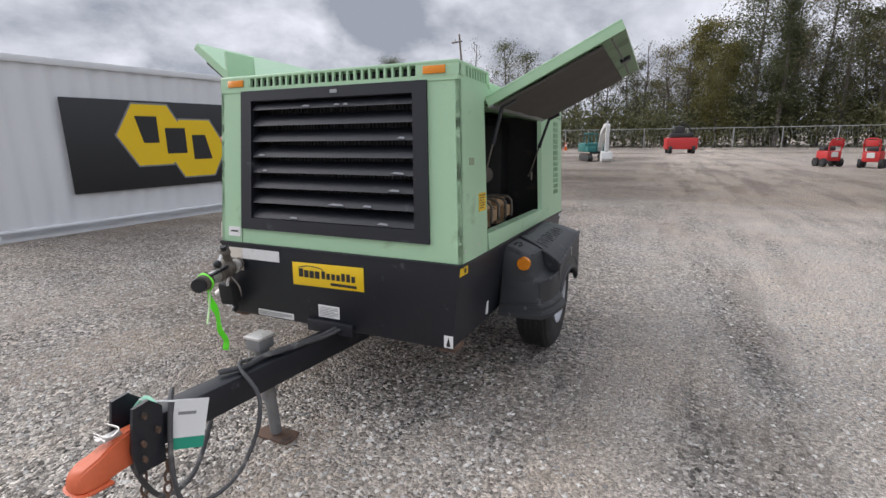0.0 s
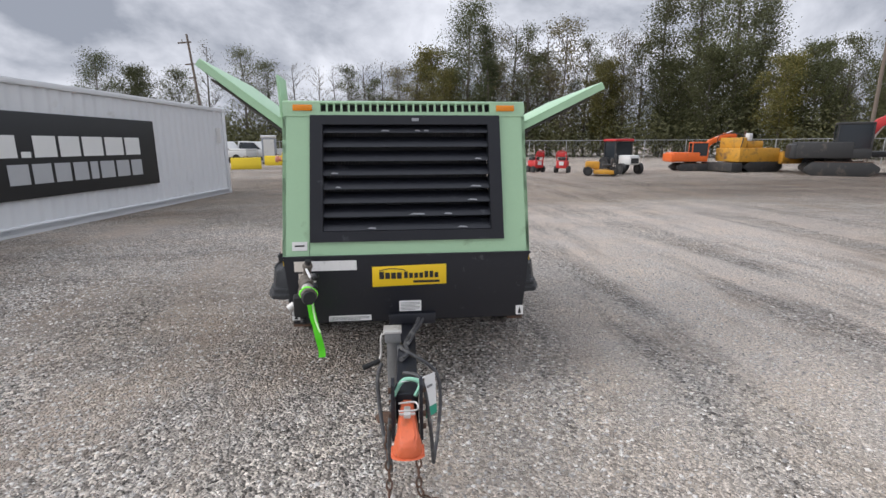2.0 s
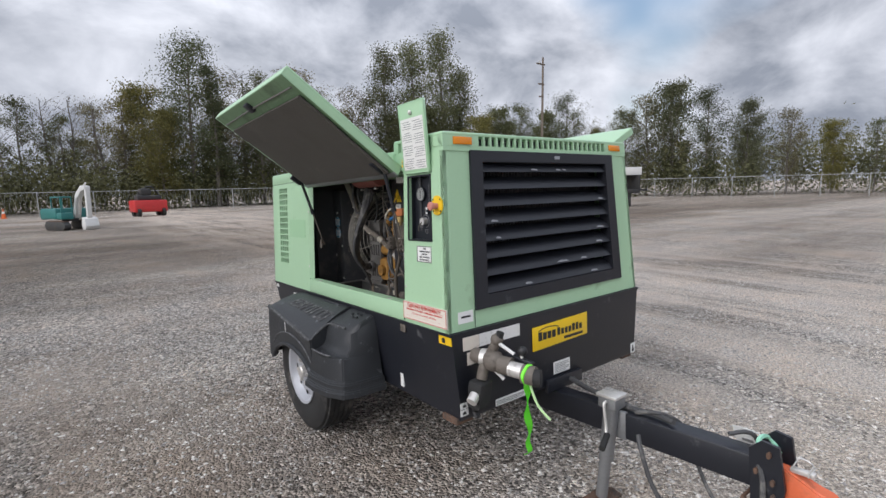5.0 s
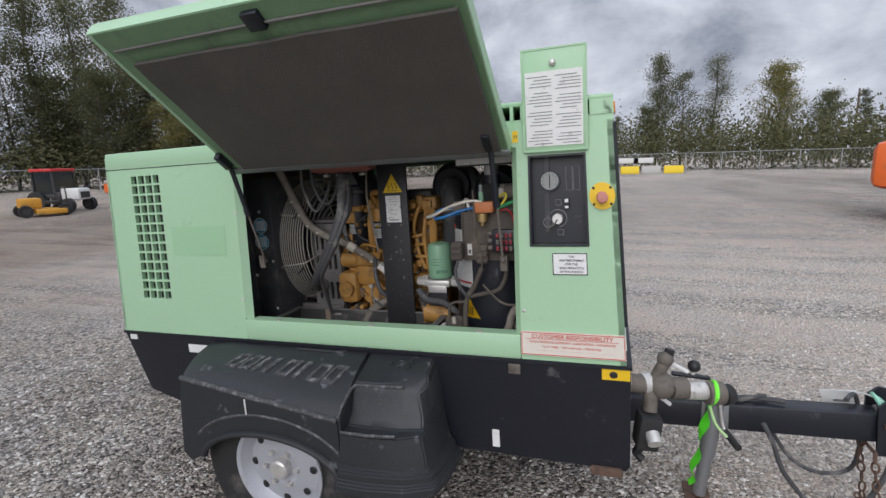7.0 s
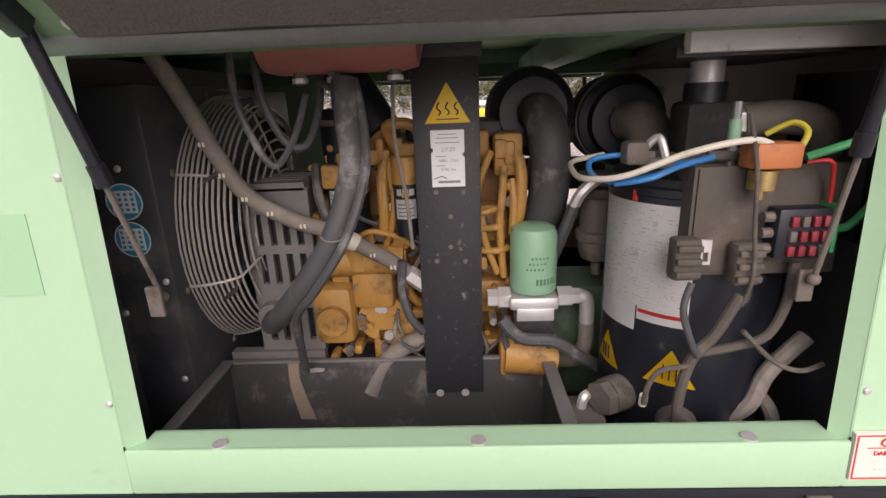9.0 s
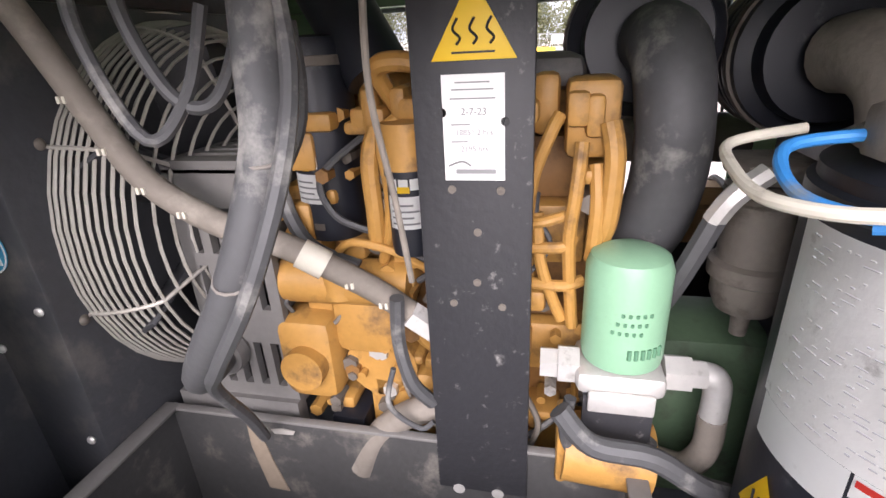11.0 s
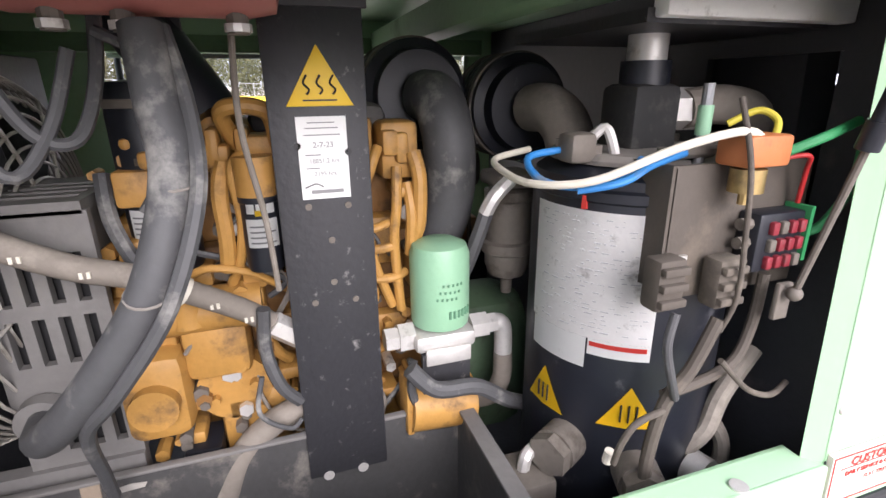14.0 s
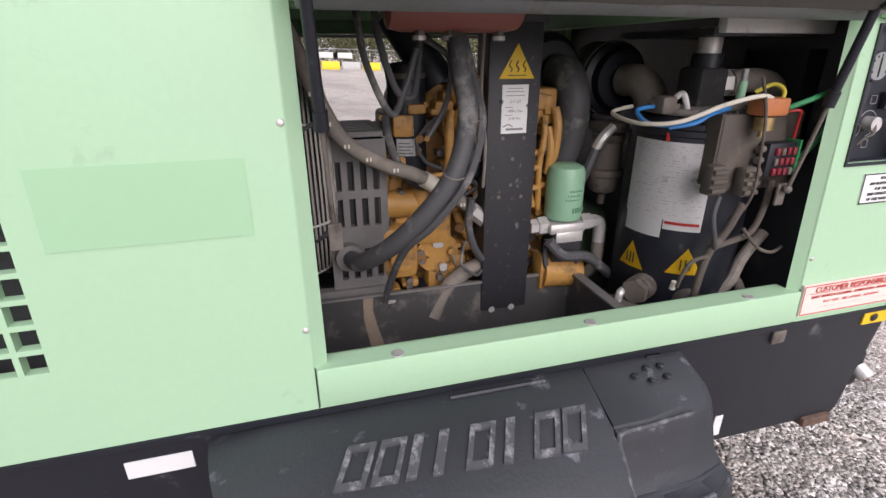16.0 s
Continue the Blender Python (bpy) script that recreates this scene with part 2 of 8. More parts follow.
O_MACH = material("machine_orange_paint", (0.70, 0.13, 0.02), 0.45, vary=0.12, dirt=(0.3, 0.1, 0.04), dirt_amount=0.2, dirt_scale=2)
R_MACH = material("machine_red_paint", (0.50, 0.03, 0.03), 0.45, vary=0.12, dirt=(0.25, 0.06, 0.04), dirt_amount=0.2, dirt_scale=2)
W_MACH = material("machine_white_paint", (0.62, 0.62, 0.60), 0.45, vary=0.08, dirt=(0.35, 0.33, 0.3), dirt_amount=0.2, dirt_scale=2)
G_MACH = material("machine_teal_paint", (0.02, 0.16, 0.15), 0.45, vary=0.12)
K_MACH = material("machine_black_steel", (0.03, 0.03, 0.03), 0.6, vary=0.3, dirt=(0.12, 0.10, 0.08), dirt_amount=0.35, dirt_scale=2)
CONC = material("cast_concrete", (0.42, 0.41, 0.38), 0.9, vary=0.12, grain=3, bump=0.4, dirt=(0.25, 0.24, 0.22), dirt_amount=0.3, dirt_scale=1.5)
BLOCK_Y = material("yellow_painted_concrete", (0.72, 0.52, 0.03), 0.8, vary=0.1, grain=3, bump=0.3)
WOODP = material("weathered_pole_wood", (0.16, 0.13, 0.105), 0.9, vary=0.25, grain=4, bump=0.4)
BARK = material("grey_brown_bark", (0.13, 0.115, 0.10), 0.95, vary=0.35, grain=3, bump=0.8, fine=25)
FENCE = material("galvanised_fence_steel", (0.40, 0.41, 0.40), 0.55, metal=0.5, vary=0.15)


def leaf_material(name, a, b, thin=0.4):
    m = bpy.data.materials.new(name)
    m.use_nodes = True
    n, l = m.node_tree.nodes, m.node_tree.links
    bs = n["Principled BSDF"]
    bs.inputs["Roughness"].default_value = 0.65
    geo, ramp = n.new("ShaderNodeNewGeometry"), n.new("ShaderNodeValToRGB")
    ramp.color_ramp.elements[0].color, ramp.color_ramp.elements[1].color = (*a, 1), (*b, 1)
    info, hsv, rng = n.new("ShaderNodeObjectInfo"), n.new("ShaderNodeHueSaturation"), n.new("ShaderNodeMapRange")
    rng.inputs["To Min"].default_value, rng.inputs["To Max"].default_value = 0.75, 1.25
    l.new(info.outputs["Random"], rng.inputs["Value"])
    l.new(rng.outputs["Result"], hsv.inputs["Value"])
    l.new(geo.outputs["Random Per Island"], ramp.inputs["Fac"])
    l.new(ramp.outputs["Color"], hsv.inputs["Color"])
    l.new(hsv.outputs["Color"], bs.inputs["Base Color"])
    if thin:
        # leaves let some light through
        tr, ms = n.new("ShaderNodeBsdfTranslucent"), n.new("ShaderNodeMixShader")
        ms.inputs[0].default_value = thin
        l.new(hsv.outputs["Color"], tr.inputs["Color"])
        l.new(bs.outputs[0], ms.inputs[1])
        l.new(tr.outputs[0], ms.inputs[2])
        l.new(ms.outputs[0], n["Material Output"].inputs["Surface"])
    return m


LEAF = leaf_material("cottonwood_leaves", (0.072, 0.082, 0.036), (0.145, 0.152, 0.068))
LEAF_Y = leaf_material("yellowing_leaves", (0.08, 0.085, 0.02), (0.20, 0.17, 0.045))
LEAF_D = leaf_material("dark_conifer_leaves", (0.046, 0.058, 0.026), (0.105, 0.118, 0.05))
LEAF_R = leaf_material("sparse_autumn_leaves", (0.098, 0.085, 0.042), (0.19, 0.165, 0.08))
BRUSH = leaf_material("bramble_leaves", (0.062, 0.066, 0.027), (0.15, 0.145, 0.06))


def ground_material():
    m = bpy.data.materials.new("crushed_gravel")
    m.use_nodes = True
    n, l = m.node_tree.nodes, m.node_tree.links
    b = n["Principled BSDF"]
    b.inputs["Roughness"].default_value, b.inputs["Specular IOR Level"].default_value = 0.92, 0.25
    tc = n.new("ShaderNodeTexCoord")

    def noise_at(scale, detail, stretch=None, rough=0.6):
        t = n.new("ShaderNodeTexNoise")
        t.inputs["Scale"].default_value, t.inputs["Detail"].default_value, t.inputs["Roughness"].default_value = scale, detail, rough
        if stretch:
            mp = n.new("ShaderNodeMapping")
            mp.inputs["Scale"].default_value, mp.inputs["Rotation"].default_value = stretch, (0, 0, radians(-14))
            l.new(tc.outputs["Object"], mp.inputs["Vector"])
            l.new(mp.outputs["Vector"], t.inputs["Vector"])
        else:
            l.new(tc.outputs["Object"], t.inputs["Vector"])
        return t

    def ramp(src, stops):
        r = n.new("ShaderNodeValToRGB")
        while len(r.color_ramp.elements) < len(stops):
            r.color_ramp.elements.new(0.5)
        for e, (p, c) in zip(r.color_ramp.elements, stops):
            e.position, e.color = p, (*c, 1)
        l.new(src, r.inputs["Fac"])
        return r.outputs["Color"]

    def mix(fac, a, c, kind="MIX"):
        x = n.new("ShaderNodeMix")
        x.data_type, x.blend_type = "RGBA", kind
        if isinstance(fac, float):
            x.inputs[0].default_value = fac
        else:
            l.new(fac, x.inputs[0])
        l.new(a, x.inputs[6])
        l.new(c, x.inputs[7])
        return x.outputs[2]

    cells = n.new("ShaderNodeTexVoronoi")
    cells.inputs["Scale"].default_value, cells.inputs["Randomness"].default_value = 62, 1
    l.new(tc.outputs["Object"], cells.inputs["Vector"])
    sep = n.new("ShaderNodeSeparateColor")
    l.new(cells.outputs["Color"], sep.inputs["Color"])
    stones = ramp(sep.outputs[0], [(0.0, (0.09, 0.088, 0.085)), (0.30, (0.31, 0.30, 0.287)), (0.75, (0.58, 0.56, 0.535)), (1.0, (0.88, 0.86, 0.83))])
    coarse = n.new("ShaderNodeTexVoronoi")
    coarse.inputs["Scale"].default_value, coarse.inputs["Randomness"].default_value = 43, 1
    l.new(tc.outputs["Object"], coarse.inputs["Vector"])
    sep2 = n.new("ShaderNodeSeparateColor")
    l.new(coarse.outputs["Color"], sep2.inputs["Color"])
    big = ramp(sep2.outputs[0], [(0.0, (0.10, 0.098, 0.095)), (0.4, (0.34, 0.33, 0.315)), (0.8, (0.62, 0.60, 0.575)), (1.0, (0.95, 0.93, 0.90))])
    lying = ramp(sep2.outputs[1], [(0.50, (0, 0, 0)), (0.56, (1, 1, 1))])
    stones = mix(lying, stones, big)
    dust = ramp(noise_at(26, 6).outputs["Fac"], [(0.3, (0.36, 0.325, 0.29)), (0.7, (0.66, 0.60, 0.54))])
    cover = ramp(noise_at(0.55, 9, (1, 0.30, 1), 0.70).outputs["Fac"], [(0.50, (0, 0, 0)), (0.62, (0.8, 0.8, 0.8))])
    base = mix(cover, stones, dust)
    damp = ramp(noise_at(0.13, 8, (0.30, 1.0, 1), 0.7).outputs["Fac"], [(0.40, (0.60, 0.57, 0.54)), (0.47, (0.84, 0.82, 0.795)), (0.55, (1.06, 1.05, 1.03)), (0.66, (1.22, 1.19, 1.13))])
    base = mix(1.0, base, damp, "MULTIPLY")
    # a damp brown lane across the yard, with ragged edges
    place, lane = n.new("ShaderNodeSeparateXYZ"), n.new("ShaderNodeMath")
    l.new(tc.outputs["Object"], place.inputs["Vector"])
    ragged = n.new("ShaderNodeMath")
    ragged.operation, ragged.inputs[1].default_value = "MULTIPLY", 14.0
    l.new(noise_at(0.22, 7, (0.45, 1.0, 1), 0.65).outputs["Fac"], ragged.inputs[0])
    lane.operation = "ADD"
    l.new(place.outputs["Y"], lane.inputs[0])
    l.new(ragged.outputs[0], lane.inputs[1])
    part_of = n.new("ShaderNodeMath")
    part_of.operation, part_of.inputs[1].default_value = "DIVIDE", 60.0
    l.new(lane.outputs[0], part_of.inputs[0])
    lane_tone = ramp(part_of.outputs[0], [(0.22, (1, 1, 1)), (0.285, (0.60, 0.565, 0.53)), (0.40, (0.66, 0.63, 0.60)), (0.55, (0.92, 0.90, 0.88))])
    # pale dry wheel tracks on the yard's open side
    across, drive = n.new("ShaderNodeMath"), n.new("ShaderNodeMath")
    across.operation, across.inputs[1].default_value = "MULTIPLY", 5.0
    l.new(noise_at(0.5, 6, (1, 0.35, 1), 0.65).outputs["Fac"], across.inputs[0])
    drive.operation = "ADD"
    l.new(place.outputs["X"], drive.inputs[0])
    l.new(across.outputs[0], drive.inputs[1])
    share = n.new("ShaderNodeMath")
    share.operation, share.inputs[1].default_value = "DIVIDE", 20.0
    l.new(drive.outputs[0], share.inputs[0])
    dry = ramp(share.outputs[0], [(0.14, (0, 0, 0)), (0.25, (0.9, 0.9, 0.9)), (0.42, (0.8, 0.8, 0.8)), (0.60, (0.15, 0.15, 0.15))])
    streaks = ramp(noise_at(1.1, 8, (1, 0.16, 1), 0.68).outputs["Fac"], [(0.42, (0.08, 0.08, 0.08)), (0.54, (1, 1, 1))])
    dry = mix(1.0, dry, streaks, "MULTIPLY")
    pale = ramp(noise_at(48, 5).outputs["Fac"], [(0.34, (0.36, 0.335, 0.31)), (0.5, (0.68, 0.635, 0.585)), (0.66, (0.98, 0.93, 0.87))])
    base = mix(dry, base, pale)
    base = mix(1.0, base, lane_tone, "MULTIPLY")
    tint = ramp(noise_at(1.3, 4).outputs["Fac"], [(0.35, (1.05, 1.01, 0.975)), (0.7, (1.19, 1.08, 0.975))])
    base = mix(1.0, base, tint, "MULTIPLY")
    l.new(base, b.inputs["Base Color"])
    bp, bp2 = n.new("ShaderNodeBump"), n.new("ShaderNodeBump")
    bp.inputs["Strength"].default_value, bp.inputs["Distance"].default_value = 1.0, 0.045
    bp2.inputs["Strength"].default_value, bp2.inputs["Distance"].default_value = 0.5, 0.05
    l.new(cells.outputs["Distance"], bp.inputs["Height"])
    bp.invert = True
    l.new(noise_at(9, 6).outputs["Fac"], bp2.inputs["Height"])
    l.new(bp2.outputs["Normal"], bp.inputs["Normal"])
    l.new(bp.outputs["Normal"], b.inputs["Normal"])
    return m


GRAVEL = ground_material()
STONE = leaf_material("loose_gravel_stones", (0.18, 0.169, 0.155), (0.72, 0.68, 0.625), 0.0)

# ---- mesh helpers ----


def bm_new():
    return bmesh.new()


def box(bm, x0, x1, y0, y1, z0, z1, bevel=0.0, m=None):
    """A box with optionally rounded edges."""
    t = Matrix.Translation(((x0 + x1) / 2, (y0 + y1) / 2, (z0 + z1) / 2)) @ Matrix.Diagonal((x1 - x0, y1 - y0, z1 - z0, 1))
    made = bmesh.ops.create_cube(bm, size=1, matrix=(m @ t) if m else t)["verts"]
    if bevel:
        edges = list({e for v in made for e in v.link_edges})
        bmesh.ops.bevel(bm, geom=edges, offset=bevel, segments=2, affect="EDGES", profile=0.5)
    return bm


def rod(bm, a, b, r, seg=14, r2=None, cap=True):
    """A round bar from a to b."""
    a, b = Vector(a), Vector(b)
    d = b - a
    m = Matrix.Translation((a + b) / 2) @ d.to_track_quat("Z", "Y").to_matrix().to_4x4()
    bmesh.ops.create_cone(bm, cap_ends=cap, segments=seg, radius1=r, radius2=r if r2 is None else r2, depth=d.length, matrix=m)
    return bm


def ball(bm, c, r, squash=(1, 1, 1), u=12, v=8):
    bmesh.ops.create_uvsphere(bm, u_segments=u, v_segments=v, radius=r, matrix=Matrix.Translation(c) @ Matrix.Diagonal((*squash, 1)))
    return bm


def smooth_line(pts, steps=6, closed=False):
    """Points along a Catmull-Rom curve through pts."""
    p = [Vector(q) for q in pts]
    n, out = len(p), []
    for i in range(n if closed else n - 1):
        a, b, c, d = (p[(i + k) % n] if closed else p[min(max(i + k, 0), n - 1)] for k in (-1, 0, 1, 2))
        for s in range(steps):
            t = s / steps
            out.append(0.5 * (2 * b + (c - a) * t + (2 * a - 5 * b + 4 * c - d) * t * t + (3 * b - a - 3 * c + d) * t ** 3))
    return out if closed else out + [p[-1]]


def tube(bm, pts, r, seg=10, steps=6, closed=False):
    """A round tube along a smooth line; r may be a number or a function of 0..1."""
    line = smooth_line(pts, steps, closed) if steps > 1 else [Vector(q) for q in pts]
    n, rings, side = len(line), [], None
    for i, c in enumerate(line):
        ahead = (line[(i + 1) % n] - line[i - 1]) if closed else (line[min(i + 1, n - 1)] - line[max(i - 1, 0)])
        ahead.normalize()
        if side is None:
            side = ahead.orthogonal().normalized()
        side = (side - ahead * side.dot(ahead)).normalized()
        other, rad = ahead.cross(side), r(i / max(1, n - 1)) if callable(r) else r
        rings.append([bm.verts.new(c + rad * (math.cos(2 * math.pi * k / seg) * side + math.sin(2 * math.pi * k / seg) * other)) for k in range(seg)])
    for i in range(n if closed else n - 1):
        a, b = rings[i], rings[(i + 1) % n]
        for k in range(seg):
            bm.faces.new((a[k], a[(k + 1) % seg], b[(k + 1) % seg], b[k]))
    if not closed:
        bm.faces.new(rings[0][::-1])
        bm.faces.new(rings[-1])
    return bm


def prism(bm, poly, axis, a, b, bevel=0.0):
    """A flat outline, given in the two other axes in order, drawn out along an axis from a to b."""
    def at(p, v):
        q = list(p)
        q.insert("xyz".index(axis), v)
        return bm.verts.new(q)
    lo, hi = [at(p, a) for p in poly], [at(p, b) for p in poly]
    n = len(poly)
    faces = [bm.faces.new(lo[::-1]), bm.faces.new(hi)] + [bm.faces.new((lo[i], lo[(i + 1) % n], hi[(i + 1) % n], hi[i])) for i in range(n)]
    bmesh.ops.recalc_face_normals(bm, faces=faces)
    if bevel:
        bmesh.ops.bevel(bm, geom=list({e for f in faces for e in f.edges}), offset=bevel, segments=2, affect="EDGES", profile=0.5)
    return bm


def lathe(bm, profile, m, seg=28, cap=True):
    """Turns a profile of (radius, height) about z, then lays it by m."""
    rings = [[bm.verts.new(m @ Vector((r * math.cos(2 * math.pi * k / seg), r * math.sin(2 * math.pi * k / seg), h))) for k in range(seg)] for r, h in profile]
    faces = []
    for a, b in zip(rings, rings[1:]):
        for k in range(seg):
            faces.append(bm.faces.new((a[k], a[(k + 1) % seg], b[(k + 1) % seg], b[k])))
    if cap:
        faces += [bm.faces.new(rings[0][::-1]), bm.faces.new(rings[-1])]
    bmesh.ops.recalc_face_normals(bm, faces=faces)
    return bm


def plate_with_hole(bm, axis, at0, at1, outer, holes):
    """A sheet, thick from at0 to at1 along an axis, with rectangular openings cut right through it."""
    u0, u1, v0, v1 = outer
    us = sorted({u0, u1, *(h[i] for h in holes for i in (0, 1))})
    vs = sorted({v0, v1, *(h[i] for h in holes for i in (2, 3))})
    verts, solid = {}, set()
    for i in range(len(us) - 1):
        for j in range(len(vs) - 1):
            cu, cv = (us[i] + us[i + 1]) / 2, (vs[j] + vs[j + 1]) / 2
            if not any(h[0] < cu < h[1] and h[2] < cv < h[3] for h in holes):
                solid.add((i, j))

    def vert(i, j, k):
        if (i, j, k) not in verts:
            q = [us[i], vs[j]]
            q.insert("xyz".index(axis), (at0, at1)[k])
            verts[i, j, k] = bm.verts.new(q)
        return verts[i, j, k]
    faces = []
    for i, j in solid:
        for k in (0, 1):
            faces.append(bm.faces.new([vert(i, j, k), vert(i + 1, j, k), vert(i + 1, j + 1, k), vert(i, j + 1, k)]))
        for (di, dj), (p, q) in {(-1, 0): ((0, 0), (0, 1)), (1, 0): ((1, 0), (1, 1)), (0, -1): ((0, 0), (1, 0)), (0, 1): ((0, 1), (1, 1))}.items():
            if (i + di, j + dj) not in solid:
                faces.append(bm.faces.new([vert(i + p[0], j + p[1], 0), vert(i + q[0], j + q[1], 0), vert(i + q[0], j + q[1], 1), vert(i + p[0], j + p[1], 1)]))
    bmesh.ops.recalc_face_normals(bm, faces=faces)
    return bm


def mesh_of(name, bm, mat, smooth=35):
    me = bpy.data.meshes.new(name)
    bm.normal_update()
    if smooth:
        for f in bm.faces:
            f.smooth = True
        for e in bm.edges:
            if len(e.link_faces) == 2 and e.calc_face_angle(0) > radians(smooth):
                e.smooth = False
    bm.to_mesh(me)
    bm.free()
    me.materials.append(mat)
    return me


def loose_pieces(bm):
    """The unconnected pieces of a bmesh, each as a bmesh of its own."""
    left, out = set(bm.verts), []
    while left:
        stack, island = [left.pop()], []
        while stack:
            v = stack.pop()
            island.append(v)
            for e in v.link_edges:
                o = e.other_vert(v)
                if o in left:
                    left.remove(o)
                    stack.append(o)
        piece = bm_new()
        copies = {v: piece.verts.new(v.co) for v in island}
        for f in {f for v in island for f in v.link_faces}:
            piece.faces.new([copies[v] for v in f.verts])
        out.append(piece)
    return out


def part(name, bm, mat, parent, label=""):
    """One mesh object under a thing or a part; print is one object for each stroke or line."""
    if name == "print":
        pieces = loose_pieces(bm)
        bm.free()
        for piece in pieces[1:]:
            new(name, mesh_of(name, piece, mat)).parent = parent
        bm = pieces[0]
    ob = new(name, mesh_of(name, bm, mat))
    ob.parent = parent
    if label:
        ob["label"] = label
    return ob


def same_part(name, me, parent, m=None):
    """A repeated piece that shares its mesh."""
    ob = new(name, me)
    ob.parent = parent
    if m is not None:
        ob.matrix_basis = m
    return ob


def thing(name, m, label, category, group="", kind=""):
    ob = new(name)
    ob.matrix_basis = m
    return tagged(ob, label, category, group, kind)

# ---- the portable air compressor ----
M_ROOT = pose(0, 0, 0.79 * K, -1.9, 0, 0) @ Matrix.Diagonal((K, K, K, 1))
machine = thing("portable_air_compressor", M_ROOT, "pale green towable air compressor on black base, side doors propped open", "air compressor")
GREEN_L = "pale green painted sheet metal"


def lean(bm):
    """The hood narrows upward a little and its front slopes back."""
    for v in bm.verts:
        z, y = max(0.0, v.co.z), v.co.y
        v.co.x -= math.copysign(0.05 * z, v.co.x) * min(1, abs(v.co.x) / 0.6)
        v.co.y += 0.055 * z * min(1, max(0.0, 1 - y / 0.33))
    return bm


def hood(name, bm, mat=GREEN, label="", parent=machine):
    return part(name, lean(bm), mat, parent, label)


OP0, OP1, OPZ0, OPZ1 = 0.338, 1.388, 0.081, 0.662     # door opening along the sides

# side sheets, with the doorway, the rear grid and (left) the control recess cut through
GY0, GY1, GZ0, GZ1 = 1.790, 1.95, 0.150, 0.668
grid = [(GY0 + i * 0.0405, GY0 + i * 0.0405 + 0.032, GZ0 + j * 0.0403, GZ0 + j * 0.0403 + 0.032) for i in range(4) for j in range(13)]
for side, nm in ((-1, "left"), (1, "right")):
    holes = [(OP0 - 0.018, OP1 + 0.022, OPZ0, OPZ1 + 0.012)] + grid
    if side < 0:
        holes.append((0.094, 0.278, 0.370, 0.643))
    bm = plate_with_hole(bm_new(), "x", side * 0.675, side * 0.657, (0.0, 2.078, 0.0, 0.735), holes)
    sheet = hood("side_panel", bm, label="pale green side sheet with a doorway and a square-hole vent")
    bm = bm_new()
    box(bm, *sorted((side * 0.657, side * 0.630)), OP0, OP1, OPZ0 - 0.012, OPZ0)               # ledge
    box(bm, *sorted((side * 0.634, side * 0.630)), OP0, OP1, OPZ0 - 0.05, OPZ0 + 0.0, 0.0)
    hood("sill", bm, parent=sheet)
    for y0, y1 in ((OP0 - 0.020, OP0), (OP1 + 0.024, OP1)):
        lip = prism(bm_new(), [(0.676, y0), (0.655, y1), (0.653, y1 + (y0 - y1) * 0.12), (0.670, y0)], "z", OPZ0 - 0.004, OPZ1 + 0.012)
        for v in lip.verts:
            v.co.x *= side
        bmesh.ops.recalc_face_normals(lip, faces=lip.faces[:])
        hood("jamb", lip, parent=sheet)
    hood("lintel", box(bm_new(), *sorted((side * 0.660, side * 0.640)), OP0 - 0.016, OP1 + 0.02, OPZ1, OPZ1 + 0.02), parent=sheet)
    for i, y in enumerate((0.460, 0.863, 1.263)):
        me = mesh_of("sill_plug", rod(bm_new(), (side * 0.668, y, OPZ0 - 0.002), (side * 0.668, y, OPZ0 + 0.003), 0.0115, 16), STEEL)
        same_part("sill_plug", me, sheet)
        for v in me.vertices:
            v.co.x -= math.copysign(0.05 * v.co.z, v.co.x)
    # seam of the sill panel and lower fixings
    for y in (OP0 - 0.018, OP1 + 0.022):
        hood("panel_seam", box(bm_new(), *sorted((side * 0.6752, side * 0.6765)), y - 0.0012, y + 0.0012, 0.0, 0.085), BLACK, parent=sheet)
    # raised lip of the sheet round the doorway bottom
    hood("sill_face", box(bm_new(), *sorted((side * 0.674, side * 0.682)), OP0 - 0.018, OP1 + 0.02, 0.006, OPZ0 + 0.001, 0.003), parent=sheet)
    # rear dark backing behind the grid
    hood("vent_backing", box(bm_new(), *sorted((side * 0.62, side * 0.615)), 1.74, 2.0, 0.09, 0.71), DARK, parent=sheet)
    for y, z in ((OP1 + 0.03, 0.16), (OP1 + 0.03, 0.50), (OP0 - 0.03, 0.16), (0.03, 0.05), (0.2, 0.05)):
        hood("screw", ball(bm_new(), (side * 0.676, y, z), 0.006, (0.5, 1, 1), 8, 6), STEEL, parent=sheet)
# pale rectangle on the rear side where a plate was taken off
hood("faded_patch", box(bm_new(), -0.6763, -0.6755, 1.475, 1.75, 0.335, 0.452), material("unfaded_green_paint", (0.32, 0.535, 0.32), 0.45, vary=0.05, bump=0.02), label="darker unfaded rectangle on the green paint")

# front: frame strips round the grille
front = hood("front_panel", plate_with_hole(bm_new(), "y", 0.0, 0.018, (-0.675, 0.675, 0.0, 0.735), [(-0.50, 0.50, 0.09, 0.71)]), label=GREEN_L)
hood("front_seam", box(bm_new(), -0.534, -0.5315, -0.0015, 0.001, 0.0, 0.075), BLACK, parent=front)
grille = hood("grille", plate_with_hole(bm_new(), "y", -0.012, 0.004, (-0.531, 0.531, 0.074, 0.737), [(-0.462, 0.462, 0.130, 0.690)]), GRILLE, label="black louvred cooler grille, scuffed")
bm = plate_with_hole(bm_new(), "y", 0.004, 0.05, (-0.480, 0.480, 0.11, 0.705), [(-0.460, 0.460, 0.130, 0.688)])
